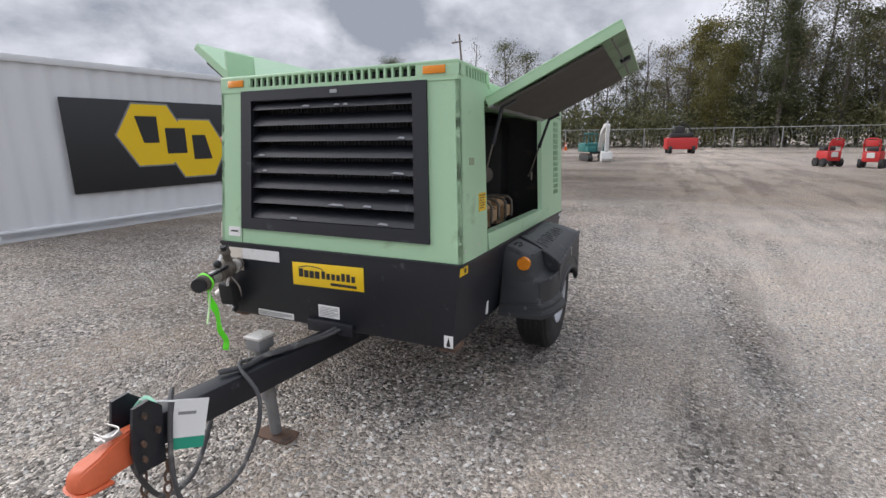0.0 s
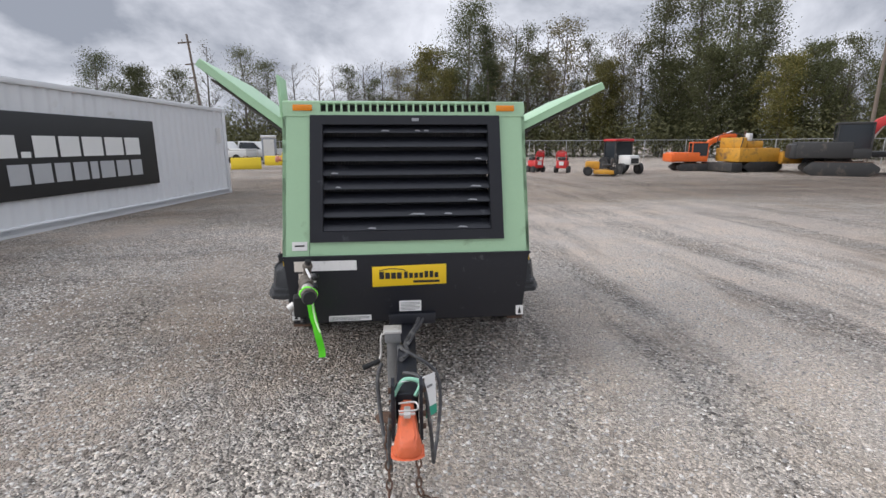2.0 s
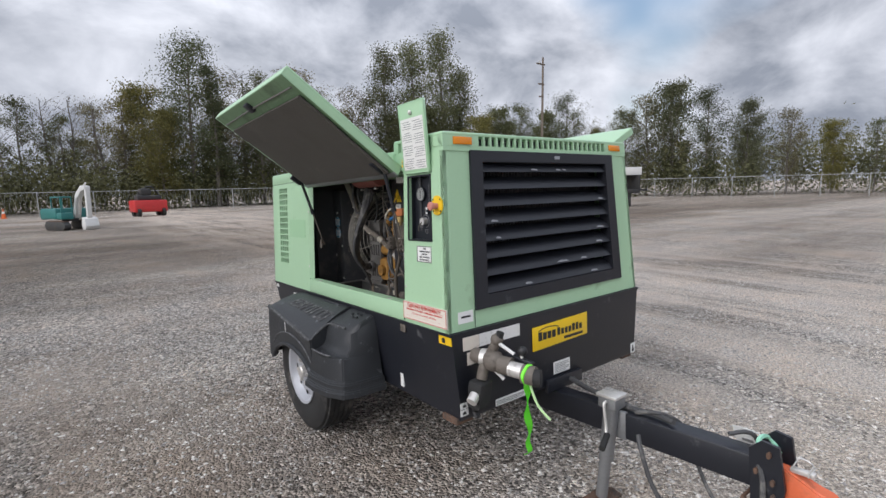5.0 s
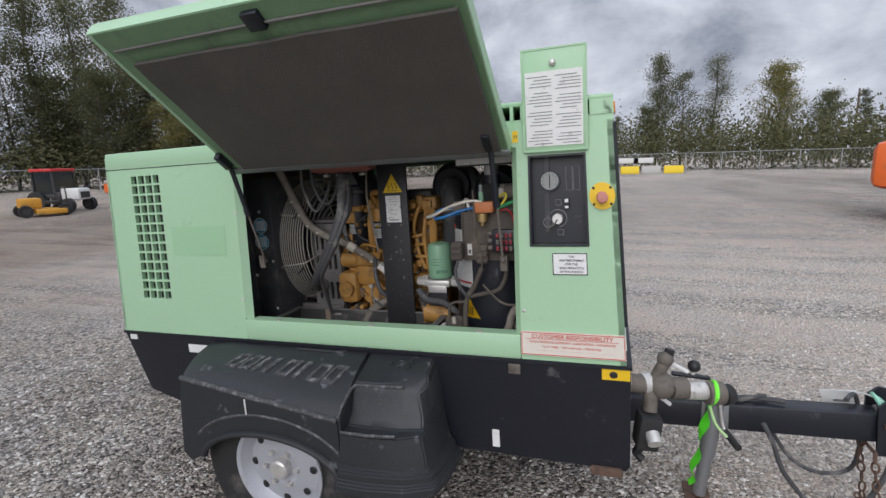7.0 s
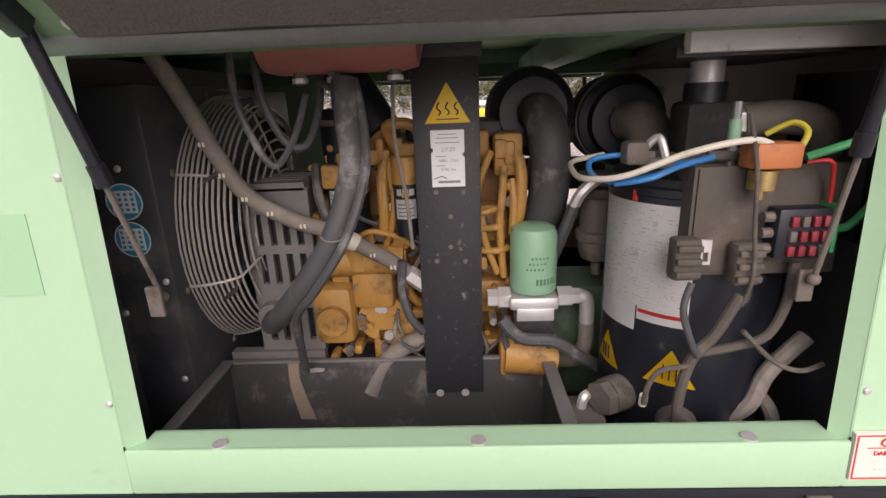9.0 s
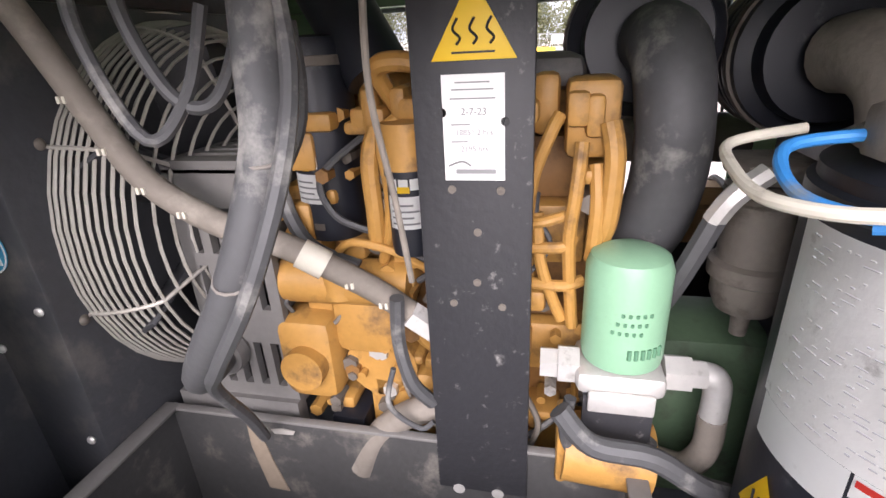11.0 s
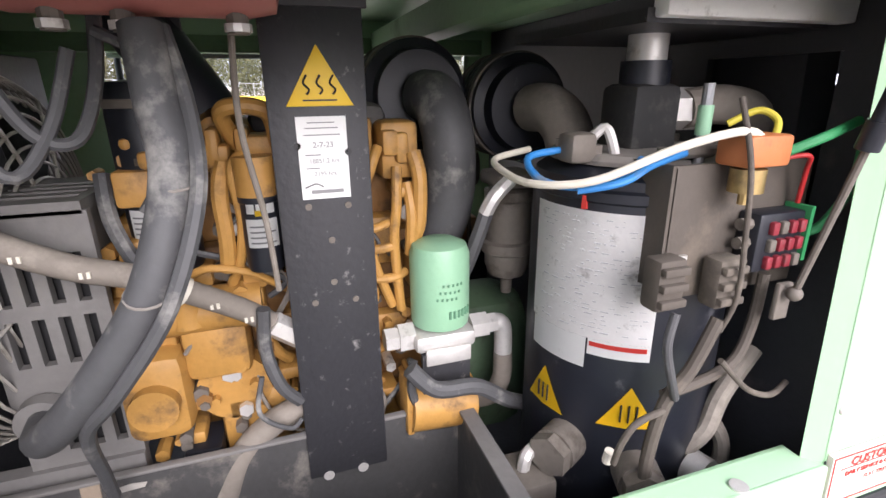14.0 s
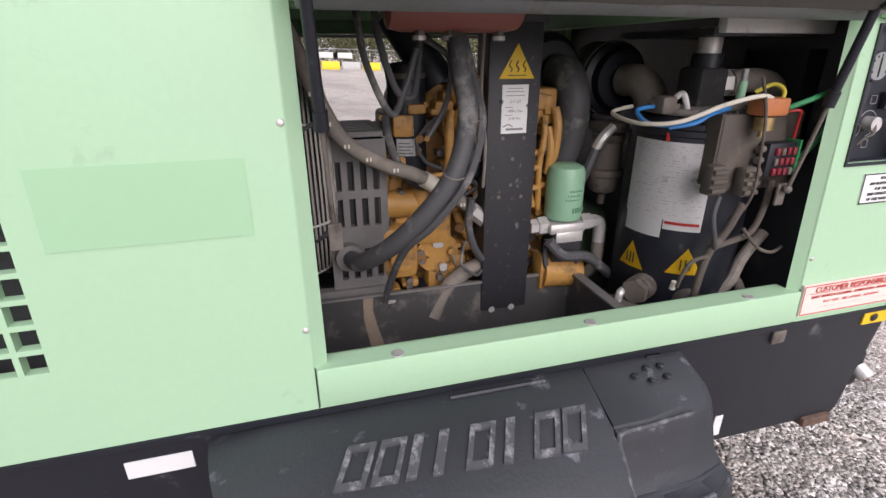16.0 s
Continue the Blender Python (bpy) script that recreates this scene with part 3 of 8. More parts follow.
hood("grille_box", bm, GRILLE, parent=grille)
for i in range(8):
    z = 0.145 + i * 0.0735
    bm = prism(bm_new(), [(-0.006, z - 0.012), (0.006, z + 0.010), (0.062, z + 0.044), (0.066, z + 0.038), (0.012, z - 0.012)], "x", -0.461, 0.461)
    hood("slat", bm, GRILLE, parent=grille)
bm = bm_new()
box(bm, -0.47, 0.47, 0.115, 0.19, 0.10, 0.71)
for i in range(46):
    x = -0.46 + i * 0.0204
    box(bm, x, x + 0.006, 0.105, 0.116, 0.11, 0.70)
hood("cooler_core", bm, DARK, parent=grille)
hood("grille_scuff", box(bm_new(), 0.03, 0.07, -0.0135, -0.0122, 0.707, 0.722, 0.0), material("scraped_paint", (0.3, 0.31, 0.33), 0.6, vary=0.4), parent=grille)

# rubbed marks on the slats
SCUFF = material("rubbed_bare_paint", (0.24, 0.245, 0.26), 0.65, vary=0.4, grain=60)
for i, (x, k, w) in enumerate(((-0.12, 7, 0.05), (0.06, 7, 0.035), (0.11, 7, 0.03), (-0.40, 4, 0.045), (0.38, 3, 0.07), (0.36, 2, 0.06), (0.22, 1, 0.05), (0.05, 1, 0.09), (-0.20, 0, 0.05), (0.30, 0, 0.06), (-0.38, 3, 0.03), (0.40, 5, 0.04))):
    z = 0.145 + k * 0.0735
    bm = prism(bm_new(), [(-w / 2, z - 0.004), (w / 2, z - 0.006), (w * 0.4, z + 0.002), (-w * 0.2, z + 0.004)], "y", -0.0046 , -0.0030)
    for v in bm.verts:
        v.co.x += x
        v.co.y += (v.co.z - z) * 0.55
    hood("rub_mark", bm, SCUFF, parent=grille)

# roof: raised front cap with a band of square slots, then a lower roof
CAP0, CAP1, CZ0, CZ1 = -0.004, 0.40, 0.737, 0.810
cap = hood("roof_cap", box(bm_new(), -0.675, 0.675, CAP0 - 0.002, CAP1, CZ1 - 0.016, CZ1, 0.006), label="green raised roof cap with ventilation slots")
bm = box(bm_new(), -0.672, 0.672, CAP0, CAP1 + 0.02, CZ0 - 0.004, CZ0 + 0.018)
hood("cap_rail", bm, parent=cap)
for x0, x1 in ((-0.675, -0.485), (0.478, 0.675)):
    hood("corner_block", box(bm_new(), x0, x1, CAP0 - 0.001, CAP0 + 0.03, CZ0 + 0.016, CZ1 - 0.014), parent=cap)
for side in (-1, 1):
    for y0, y1 in ((0.0, 0.07), (0.375, CAP1)):
        hood("corner_block", box(bm_new(), *sorted((side * 0.675, side * 0.645)), y0, y1, CZ0 + 0.016, CZ1 - 0.014), parent=cap)
    for i in range(9):
        y = 0.075 + i * 0.036
        hood("vent_bar", box(bm_new(), *sorted((side * 0.675, side * 0.655)), y, y + 0.011, CZ0 + 0.016, CZ1 - 0.014), parent=cap)
for i in range(25):
    x = -0.485 + i * 0.0401
    hood("vent_bar", box(bm_new(), x, x + 0.011, CAP0, CAP0 + 0.016, CZ0 + 0.016, CZ1 - 0.014), parent=cap)
hood("cap_backing", box(bm_new(), -0.60, 0.60, CAP0 + 0.07, CAP0 + 0.08, CZ0 + 0.012, CZ1 - 0.012), DARK, parent=cap)
hood("cap_rear", box(bm_new(), -0.674, 0.674, CAP1 - 0.012, CAP1, CZ0, CZ1 - 0.006), parent=cap)
for x in (-0.57, 0.567):
    hood("amber_reflector", box(bm_new(), x - 0.052, x + 0.052, CAP0 - 0.0065, CAP0 - 0.001, CZ0 + 0.022, CZ1 - 0.02, 0.002), AMBER, label="rectangular amber reflector", parent=cap)
roof = hood("roof", box(bm_new(), -0.648, 0.648, CAP1 - 0.004, 2.080, 0.748, 0.765, 0.004), label=GREEN_L)
for side in (-1, 1):
    hood("roof_edge", box(bm_new(), *sorted((side * 0.676, side * 0.60)), CAP1 + 0.003, 2.080, 0.699, 0.7655, 0.006), parent=roof)
    hood("edge_seam", box(bm_new(), *sorted((side * 0.6765, side * 0.674)), OP1 + 0.01, 2.080, 0.6955, 0.6985), BLACK, parent=roof)
rear = hood("rear_panel", box(bm_new(), -0.675, 0.675, 2.068, 2.084, 0.0, 0.748, 0.003), label=GREEN_L)

# black base box under the hood
bm = prism(bm_new(), [(-0.012, 0.0), (2.088, 0.0), (2.02, -0.285), (1.77, -0.36), (0.0, -0.378), (-0.012, -0.36)], "x", -0.672, 0.672)
for v in bm.verts:
    v.co.x *= 1 - 0.13 * max(0, -v.co.z) / 0.75 * 0.9
# open at the top, so that the bay reaches down into it
bmesh.ops.delete(bm, geom=[f for f in bm.faces if all(v.co.z > -0.001 for v in f.verts)], context="FACES")
bmesh.ops.solidify(bm, geom=bm.faces[:], thickness=0.006)
bmesh.ops.recalc_face_normals(bm, faces=bm.faces[:])
base = part("base", bm, BLACK, machine, "black painted steel base box, scratched")
part("base_lip", plate_with_hole(bm_new(), "z", -0.012, -0.001, (-0.678, 0.678, -0.016, 2.09), [(-0.66, 0.66, 0.01, 2.06)]), BLACK, base)
for x in (-0.60, 0.60):
    for y in (0.06, 1.77):
        bm = bm_new()
        box(bm, x - 0.045, x + 0.045, y - 0.05, y + 0.05, -0.398, -0.37, 0.004)
        part("skid_foot", bm, RUST if y < 1 else BLACK, base)
for y in (0.345, 0.70):
    part("bolt_plate", box(bm_new(), -0.676, -0.668, y - 0.02, y + 0.02, -0.055, -0.02, 0.003), CAST if y < 0.5 else BLACK, base)
bm = bm_new()
box(bm, -0.12, 0.14, -0.030, -0.010, -0.395, -0.335, 0.003)
part("drawbar_bracket", bm, BLACK, base)


def stick(name, x0, x1, z0, z1, mat, label="", y=-0.0135, parent=base, bevel=0.0):
    return part(name, box(bm_new(), x0, x1, y - 0.0015, y, z0, z1, bevel), mat, parent, label)


def bars(parent, x0, x1, zs, mat, y, h=0.004, axis="y"):
    """Lines of print that cannot be read."""
    bm = bm_new()
    for i, z in enumerate(zs):
        a, b = x0, x1 - (0.25 * (x1 - x0) if i % 3 == 2 else 0.03 * (x1 - x0))
        if axis == "y":
            box(bm, a, b, y - 0.0008, y, z - h / 2, z + h / 2)
        else:
            box(bm, y - 0.0008, y, a, b, z - h / 2, z + h / 2)
    return part("print", bm, mat, parent)


bm = prism(bm_new(), [(-0.203, -0.178), (0.203, -0.170), (0.203, -0.058), (-0.203, -0.066)], "y", -0.0165, -0.0135, 0.001)
sgn = part("rental_sign", bm, SIGN_Y, base, "yellow rectangular sign with dark shapes of a name")
bm = bm_new()
for i in range(4):
    box(bm, -0.165 + i * 0.032, -0.165 + i * 0.032 + 0.026, -0.0178, -0.0166, -0.135, -0.100 if i else -0.094)
for i in range(7):
    box(bm, -0.030 + i * 0.028, -0.030 + i * 0.028 + 0.020, -0.0178, -0.0166, -0.133, -0.104 + (0.008 if i in (0, 4, 5) else 0))
box(bm, 0.02, 0.165, -0.0178, -0.0166, -0.160, -0.147)
part("print", bm, INK, sgn)
bm = tube(bm_new(), [(-0.165, -0.0172, -0.089), (-0.11, -0.0172, -0.078), (-0.05, -0.0172, -0.082), (-0.02, -0.0172, -0.090)], 0.0025, 5)
part("swoosh", bm, INK, sgn)
lab = stick("data_label", -0.060, 0.062, -0.322, -0.262, WHITE, "white printed label")
bars(lab, -0.052, 0.056, [-0.274 - 0.008 * i for i in range(6)], GREY_INK, -0.0150, 0.003)
lab = stick("long_label", -0.525, -0.285, -0.080, -0.026, WORN_WHITE, "long white label, peeling at one end")
part("label_end", box(bm_new(), -0.615, -0.527, -0.0150, -0.0135, -0.082, -0.026), CREAM, base)
stick("side_label", -0.595, -0.525, -0.145, -0.092, CREAM)
lab = stick("bottom_label", -0.445, -0.215, -0.366, -0.335, WORN_WHITE, "worn white strip with unreadable print")
bars(lab, -0.44, -0.22, [-0.345, -0.352, -0.359], GREY_INK, -0.0150, 0.0035)
for x0, x1, z0, z1 in ((0.600, 0.642, -0.366, -0.312), (-0.642, -0.600, -0.352, -0.325), (-0.642, -0.600, -0.322, -0.296)):
    lab = stick("arrow_label", x0, x1, z0, z1, WHITE)
    bm = prism(bm_new(), [(x0 + 0.012, z0 + 0.006), (x1 - 0.012, z0 + 0.006), (x1 - 0.012, z0 + 0.014), ((x0 + x1) / 2, z1 - 0.006), (x0 + 0.012, z0 + 0.014)], "y", -0.0158, -0.015)
    part("print", bm, INK, lab)
lab = hood("serial_label", box(bm_new(), -0.625, -0.545, -0.0035, -0.001, 0.030, 0.078), WHITE, "white label with a printed number")
bm = box(bm_new(), -0.61, -0.56, -0.0046, -0.0036, 0.052, 0.060)
hood("print", bm, INK, parent=lab)
# side decals on the base
for side in (-1, 1):
    def sd(nm, y0, y1, z0, z1, mat, label=""):
        k = 0.672 * (1 - 0.156 * max(0, -(z0 + z1) / 2))
        return part(nm, box(bm_new(), *sorted((side * (k + 0.0035), side * (k - 0.004))), y0, y1, z0, z1), mat, base, label)
    s = sd("yellow_reflector", -0.010, 0.072, -0.050, -0.015, YELLOW, "small yellow tie-down sticker")
    ob = part("print", ball(bm_new(), (side * 0.6745, 0.038, -0.032), 0.011, (0.15, 1.1, 1), 10, 8), INK, s)
    for y0, y1, z0, z1 in ((0.412, 0.437, -0.345, -0.280), (1.63, 1.735, -0.080, -0.045), (2.02, 2.06, -0.04, -0.018)):
        sd("reflective_strip", y0, y1, z0, z1, WHITE)

# left side: control recess, lid propped up, emergency stop and labels
ctl = hood("control_panel", box(bm_new(), -0.640, -0.632, 0.135, 0.307, 0.36, 0.633), BLACK, label="recessed black instrument panel")
hood("recess_rim", plate_with_hole(bm_new(), "x", -0.658, -0.634, (0.132, 0.310, 0.358, 0.636), [(0.142, 0.300, 0.368, 0.626)]), BLACK, parent=ctl)
hood("recess_edge", plate_with_hole(bm_new(), "x", -0.6785, -0.6745, (0.136, 0.306, 0.362, 0.632), [(0.142, 0.300, 0.368, 0.626)]), BLACK, parent=ctl)
gauge = hood("pressure_gauge", rod(bm_new(), (-0.642, 0.245, 0.555), (-0.652, 0.245, 0.555), 0.030, 28), BLACK, parent=ctl, label="round white-faced pressure gauge")
hood("dial", rod(bm_new(), (-0.6515, 0.245, 0.555), (-0.6530, 0.245, 0.555), 0.0265, 28), DIAL_GREY, parent=gauge)
bm = box(bm_new(), -0.6545, -0.6531, 0.2435, 0.2465, 0.535, 0.572)
for i in range(9):
    a = radians(-120 + 30 * i)
    box(bm, -0.6545, -0.6531, 0.245 + 0.021 * math.sin(a) - 0.001, 0.245 + 0.021 * math.sin(a) + 0.001, 0.555 + 0.021 * math.cos(a) - 0.002, 0.555 + 0.021 * math.cos(a) + 0.002)
hood("needle", bm, INK, parent=gauge)
hood("key_switch", rod(bm_new(), (-0.640, 0.225, 0.442), (-0.662, 0.225, 0.442), 0.015, 18), STEEL, parent=ctl, label="round metal key switch")
hood("toggle_switch", box(bm_new(), -0.655, -0.640, 0.190, 0.204, 0.470, 0.505, 0.003), BLACK, parent=ctl)
hood("toggle_mark", box(bm_new(), -0.657, -0.6548, 0.192, 0.202, 0.473, 0.480), WORN_WHITE, parent=ctl)
hood("toggle_mark", box(bm_new(), -0.657, -0.6548, 0.192, 0.202, 0.490, 0.500), WORN_WHITE, parent=ctl)
hood("key", tube(bm_new(), [(-0.66, 0.225, 0.442), (-0.668, 0.235, 0.425), (-0.662, 0.250, 0.415), (-0.655, 0.256, 0.402)], 0.0022, 6), CAST, parent=ctl)
bm = bm_new()
tube(bm, [(-0.6415, 0.225 + 0.026 * math.cos(a), 0.442 + 0.026 * math.sin(a)) for a in np.linspace(0.6, 4.6, 10)], 0.0012, 5, 2)
tube(bm, [(-0.6415, 0.255 + 0.014 * math.cos(a), 0.43 + 0.014 * math.sin(a)) for a in np.linspace(0, 6.2, 12)], 0.0010, 5, 2)
for y, z in ((0.222, 0.490), (0.218, 0.40)):
    tube(bm, [(-0.6415, y + sx * 0.008, z + sz * 0.008) for sx, sz in ((-1, -1), (1, -1), (1, 1), (-1, 1), (-1, -1))], 0.001, 5, 1)
for y0, y1 in ((0.158, 0.176), (0.179, 0.197)):
    tube(bm, [(-0.6415, y0, 0.525), (-0.6415, y1, 0.525), (-0.6415, y1, 0.595), (-0.6415, y0, 0.595), (-0.6415, y0, 0.525)], 0.0009, 5, 1)
hood("print", bm, GREY_INK, parent=ctl)
ctl.matrix_basis = Matrix.Translation((0.0, -0.060, -0.009)) @ Matrix.Diagonal((1, 1.12, 1.036, 1))
stop = hood("emergency_stop", rod(bm_new(), (-0.674, 0.044, 0.516), (-0.6805, 0.044, 0.516), 0.040, 30), YELLOW, label="yellow emergency stop disc with a faded red button")
hood("button", lathe(bm_new(), [(0.012, 0), (0.012, 0.02), (0.017, 0.024), (0.0175, 0.034), (0.014, 0.038), (0.004, 0.039)], pose(-0.680, 0.044, 0.514, 0, -90, 0)), material("faded_red_plastic", (0.50, 0.20, 0.16), 0.5), parent=stop)
for dy, dz in ((-0.026, 0.024), (0.026, 0.024), (-0.026, -0.024), (0.026, -0.024)):
    hood("screw", ball(bm_new(), (-0.681, 0.044 + dy, 0.516 + dz), 0.0042, (0.5, 1, 1), 8, 6), INK, parent=stop)
plab = hood("warning_label", box(bm_new(), -0.6772, -0.6752, 0.100, 0.209, 0.278, 0.346), WHITE, label="white warning label with a black border")
hood("border", plate_with_hole(bm_new(), "x", -0.6782, -0.6773, (0.100, 0.209, 0.278, 0.346), [(0.1025, 0.2065, 0.2805, 0.3435)]), INK, parent=plab)


def words(text, size, m, mat, parent, extrude=0.0005):
    """Readable writing as a thin mesh."""
    cu = bpy.data.curves.new("lettering", "FONT")
    cu.body, cu.size, cu.align_x, cu.align_y, cu.extrude = text, size, "CENTER", "CENTER", extrude
    tmp = bpy.data.objects.new("lettering", cu)
    scene.collection.objects.link(tmp)
    me = bpy.data.meshes.new_from_object(tmp.evaluated_get(bpy.context.evaluated_depsgraph_get()))
    bpy.data.objects.remove(tmp)
    me.materials.clear()
    me.materials.append(mat)
    ob = new("lettering", me)
    ob.parent, ob.matrix_basis = parent, m
    return ob


def left_words(text, size, y, z, mat, parent):
    return words(text, size, pose(-0.6785 + 0.05 * max(0, z), y, z, 90, 0, -90), mat, parent)


for i, t in enumerate(("YOU", "ARE RESPONSIBLE", "FOR THE", "SAFE OPERATION", "OF THIS VEHICLE")):
    left_words(t, 0.0092, 0.159, 0.335 - i * 0.0118, INK, plab)
cust = hood("responsibility_label", box(bm_new(), -0.6840, -0.6825 + 0.006, 0.0, 0.318, 0.019, 0.096), CREAM, label="cream label with red heading and fine print")
hood("border", plate_with_hole(bm_new(), "x", -0.6850, -0.6841, (0.002, 0.316, 0.021, 0.094), [(0.004, 0.314, 0.023, 0.092)]), RED_INK, parent=cust)
words("CUSTOMER RESPONSIBILITY", 0.0195, pose(-0.6852 + 0.0035, 0.161, 0.082, 90, 0, -90), RED_INK, cust)
for i, t in enumerate(("DAILY SERVICE & CLEANING - LUBRICATION - INSURANCE", "FLAT TIRES - TIRE DAMAGE - REFUELING", "DAMAGE TO EQUIPMENT - BATTERY - ALL OILS - FILTERS")):
    words(t, 0.0098, pose(-0.6852 + 0.0035, 0.161, 0.064 - i * 0.0155, 90, 0, -90), RED_INK, cust)
hood("print", box(bm_new(), -0.6850, -0.6841, 0.02, 0.30, 0.0725, 0.0735), RED_INK, parent=cust)

# the control panel's lid, swung up, with an instruction sheet
lid = part("panel_lid", box(bm_new(), -0.011, 0.0, 0.131, 0.309, 0.0, 0.285, 0.003), GREEN, machine, "green lid held up, with an instruction sheet inside it")
lid.matrix_basis = pose(-0.645, -0.030, 0.655, 0, -3, 0) @ Matrix.Diagonal((1, 1.05, 1.03, 1))
sheet_ = part("instruction_sheet", box(bm_new(), -0.0130, -0.0112, 0.143, 0.299, 0.016, 0.222), WORN_WHITE, lid, "white instruction sheet in two columns")
bm = bm_new()
for i in range(22):
    z = 0.208 - i * 0.0088
    for a, b in ((0.148, 0.216), (0.226, 0.294)):
        if (i + (a > 0.2)) % 6 != 5:
            box(bm, -0.0138, -0.0130, a + (0.01 if i % 5 == 0 else 0), b - 0.012 * ((i * 7) % 4) / 2, z - 0.0011, z + 0.0011)
part("print", bm, GREY_INK, sheet_)
part("lid_knob", ball(bm_new(), (-0.016, 0.222, 0.243), 0.010, (0.8, 1, 1)), STEEL, lid, "round metal latch knob")
part("lid_rim", plate_with_hole(bm_new(), "x", -0.013, -0.010, (0.131, 0.309, 0.0, 0.285), [(0.136, 0.304, 0.005, 0.280)]), GREEN, lid)


# gull-wing side doors
def side_door(side, angle):
    """A door hinged along the top of the doorway, swung up and out. Built closed-flat in u (out from the hinge), then turned."""
    L = 0.62
    d = part("side_door", box(bm_new(), 0.0, L, 0.335, 1.38, 0.0, 0.012, 0.004), GREEN, machine, "green side door held open, lined with dark foam")
    d.matrix_basis = pose(side * 0.644, 0, 0.682, 0, -angle, 0) if side > 0 else pose(side * 0.644, 0, 0.682, 0, 180 + angle, 0) @ Matrix.Diagonal((1, 1, -1, 1))
    bm = plate_with_hole(bm_new(), "z", -0.032, 0.001, (0.0, L, 0.335, 1.38), [(0.014, L - 0.014, 0.349, 1.366)])
    part("door_flange", bm, GREEN, d, "green folded edge")
    # inner border: same green paint, its shade painted in as a darker colour
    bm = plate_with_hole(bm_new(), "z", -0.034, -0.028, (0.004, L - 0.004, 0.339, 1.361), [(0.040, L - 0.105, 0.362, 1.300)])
    part("inner_frame", bm, GREEN_SHADE, d, "inner border in green darkened for shade")
    bm = bm_new()
    bmesh.ops.create_grid(bm, x_segments=24, y_segments=40, size=0.5, matrix=Matrix.Translation(((0.040 + L - 0.105) / 2, 0.831, -0.034)) @ Matrix.Diagonal((L - 0.135, 0.948, 1, 1)))
    bmesh.ops.solidify(bm, geom=bm.faces[:], thickness=0.012)
    for v in bm.verts:
        v.co.z -= 0.010 * (0.5 + 0.5 * noise.noise(v.co * 6))
    part("foam_lining", bm, FOAM, d, "sagging charcoal foam lining")
    part("hinge_strip", box(bm_new(), -0.006, 0.022, 0.335, 1.38, -0.040, -0.028, 0.003), GALV, d, "bare metal hinge strip")
    part("edge_strip", tube(bm_new(), [(L - 0.06, 0.36, -0.037), (L - 0.055, 0.85, -0.038), (L - 0.06, 1.34, -0.037)], 0.004, 6), PLASTIC, d)
    part("latch", box(bm_new(), L - 0.07, L - 0.02, 0.83, 0.88, -0.05, -0.03, 0.004), BLACK, d, "black latch")
    for y in (0.42, 1.28):
        part("bolt", rod(bm_new(), (0.045, y, -0.034), (0.045, y, -0.044), 0.008, 8), STEEL, d)
        part("bolt", rod(bm_new(), (0.045, y + 0.03, -0.034), (0.045, y + 0.03, -0.044), 0.008, 8), STEEL, d)
    for y in (0.388, 1.362):
        part("strut_bracket", box(bm_new(), 0.045, 0.115, y - 0.012, y + 0.012, -0.060, -0.03, 0.003), BLACK, d)
    return d


side_door(-1, 37.5)
side_door(1, 26)


def gas_strut(a, b, parent=machine):
    a, b = Vector(a), Vector(b)
    mid = a.lerp(b, 0.52)
    s = part("gas_strut", rod(bm_new(), a, mid, 0.0088, 12), BLACK, parent, "black gas strut holding a door")
    part("strut_rod", rod(bm_new(), mid, b, 0.0042, 8), CAST, s)
    part("strut_end", ball(bm_new(), b, 0.0095), CAST, s)
    part("strut_collar", rod(bm_new(), mid - (b - a).normalized() * 0.03, mid, 0.0115, 12), BLACK, s)
    return s


for side, ang in ((-1, 37.5), (1, 26)):
    ox, oz = math.cos(radians(ang)), math.sin(radians(ang))
    for y, y2, xl, zl in ((0.388, 0.380, 0.622, 0.315), (1.368, 1.352, 0.590, 0.300)):
        gas_strut((side * (0.644 + 0.075 * ox), y, 0.672 + 0.075 * oz - 0.030), (side * xl, y2, zl))
        part("strut_mount", box(bm_new(), *sorted((side * 0.612, side * 0.604)), y2 - 0.012, y2 + 0.012, 0.275, 0.325, 0.003), CAST, machine)

# right side: yellow label and pads seen inside the doorway
lab = hood("caution_label", box(bm_new(), 0.6752, 0.6772, 0.21, 0.30, 0.195, 0.275), YELLOW, label="yellow caution label")
bm = bm_new()
for i in range(6):
    box(bm, 0.6772, 0.6782, 0.218, 0.292 - 0.012 * (i % 3), 0.263 - i * 0.011, 0.267 - i * 0.011)
hood("print", bm, INK, parent=lab)
hood("paint_rub", box(bm_new(), 0.6752, 0.6764, 0.10, 0.16, 0.40, 0.43), material("rubbed_paint", (0.26, 0.33, 0.20), 0.7, vary=0.3), label="dark rub mark")
hs = hood("yellow_sticker", box(bm_new(), -0.6765, -0.6752, 0.312, 0.332, 0.688, 0.723), YELLOW, label="small yellow sticker with a black letter")
words("H", 0.016, pose(-0.6420, 0.322, 0.705, 90, 0, -90), INK, hs)

# ---- wheels, fenders, drawbar, jack and outlet of the compressor ----
WY, WZ, WR = 1.182, -0.4165, 0.336


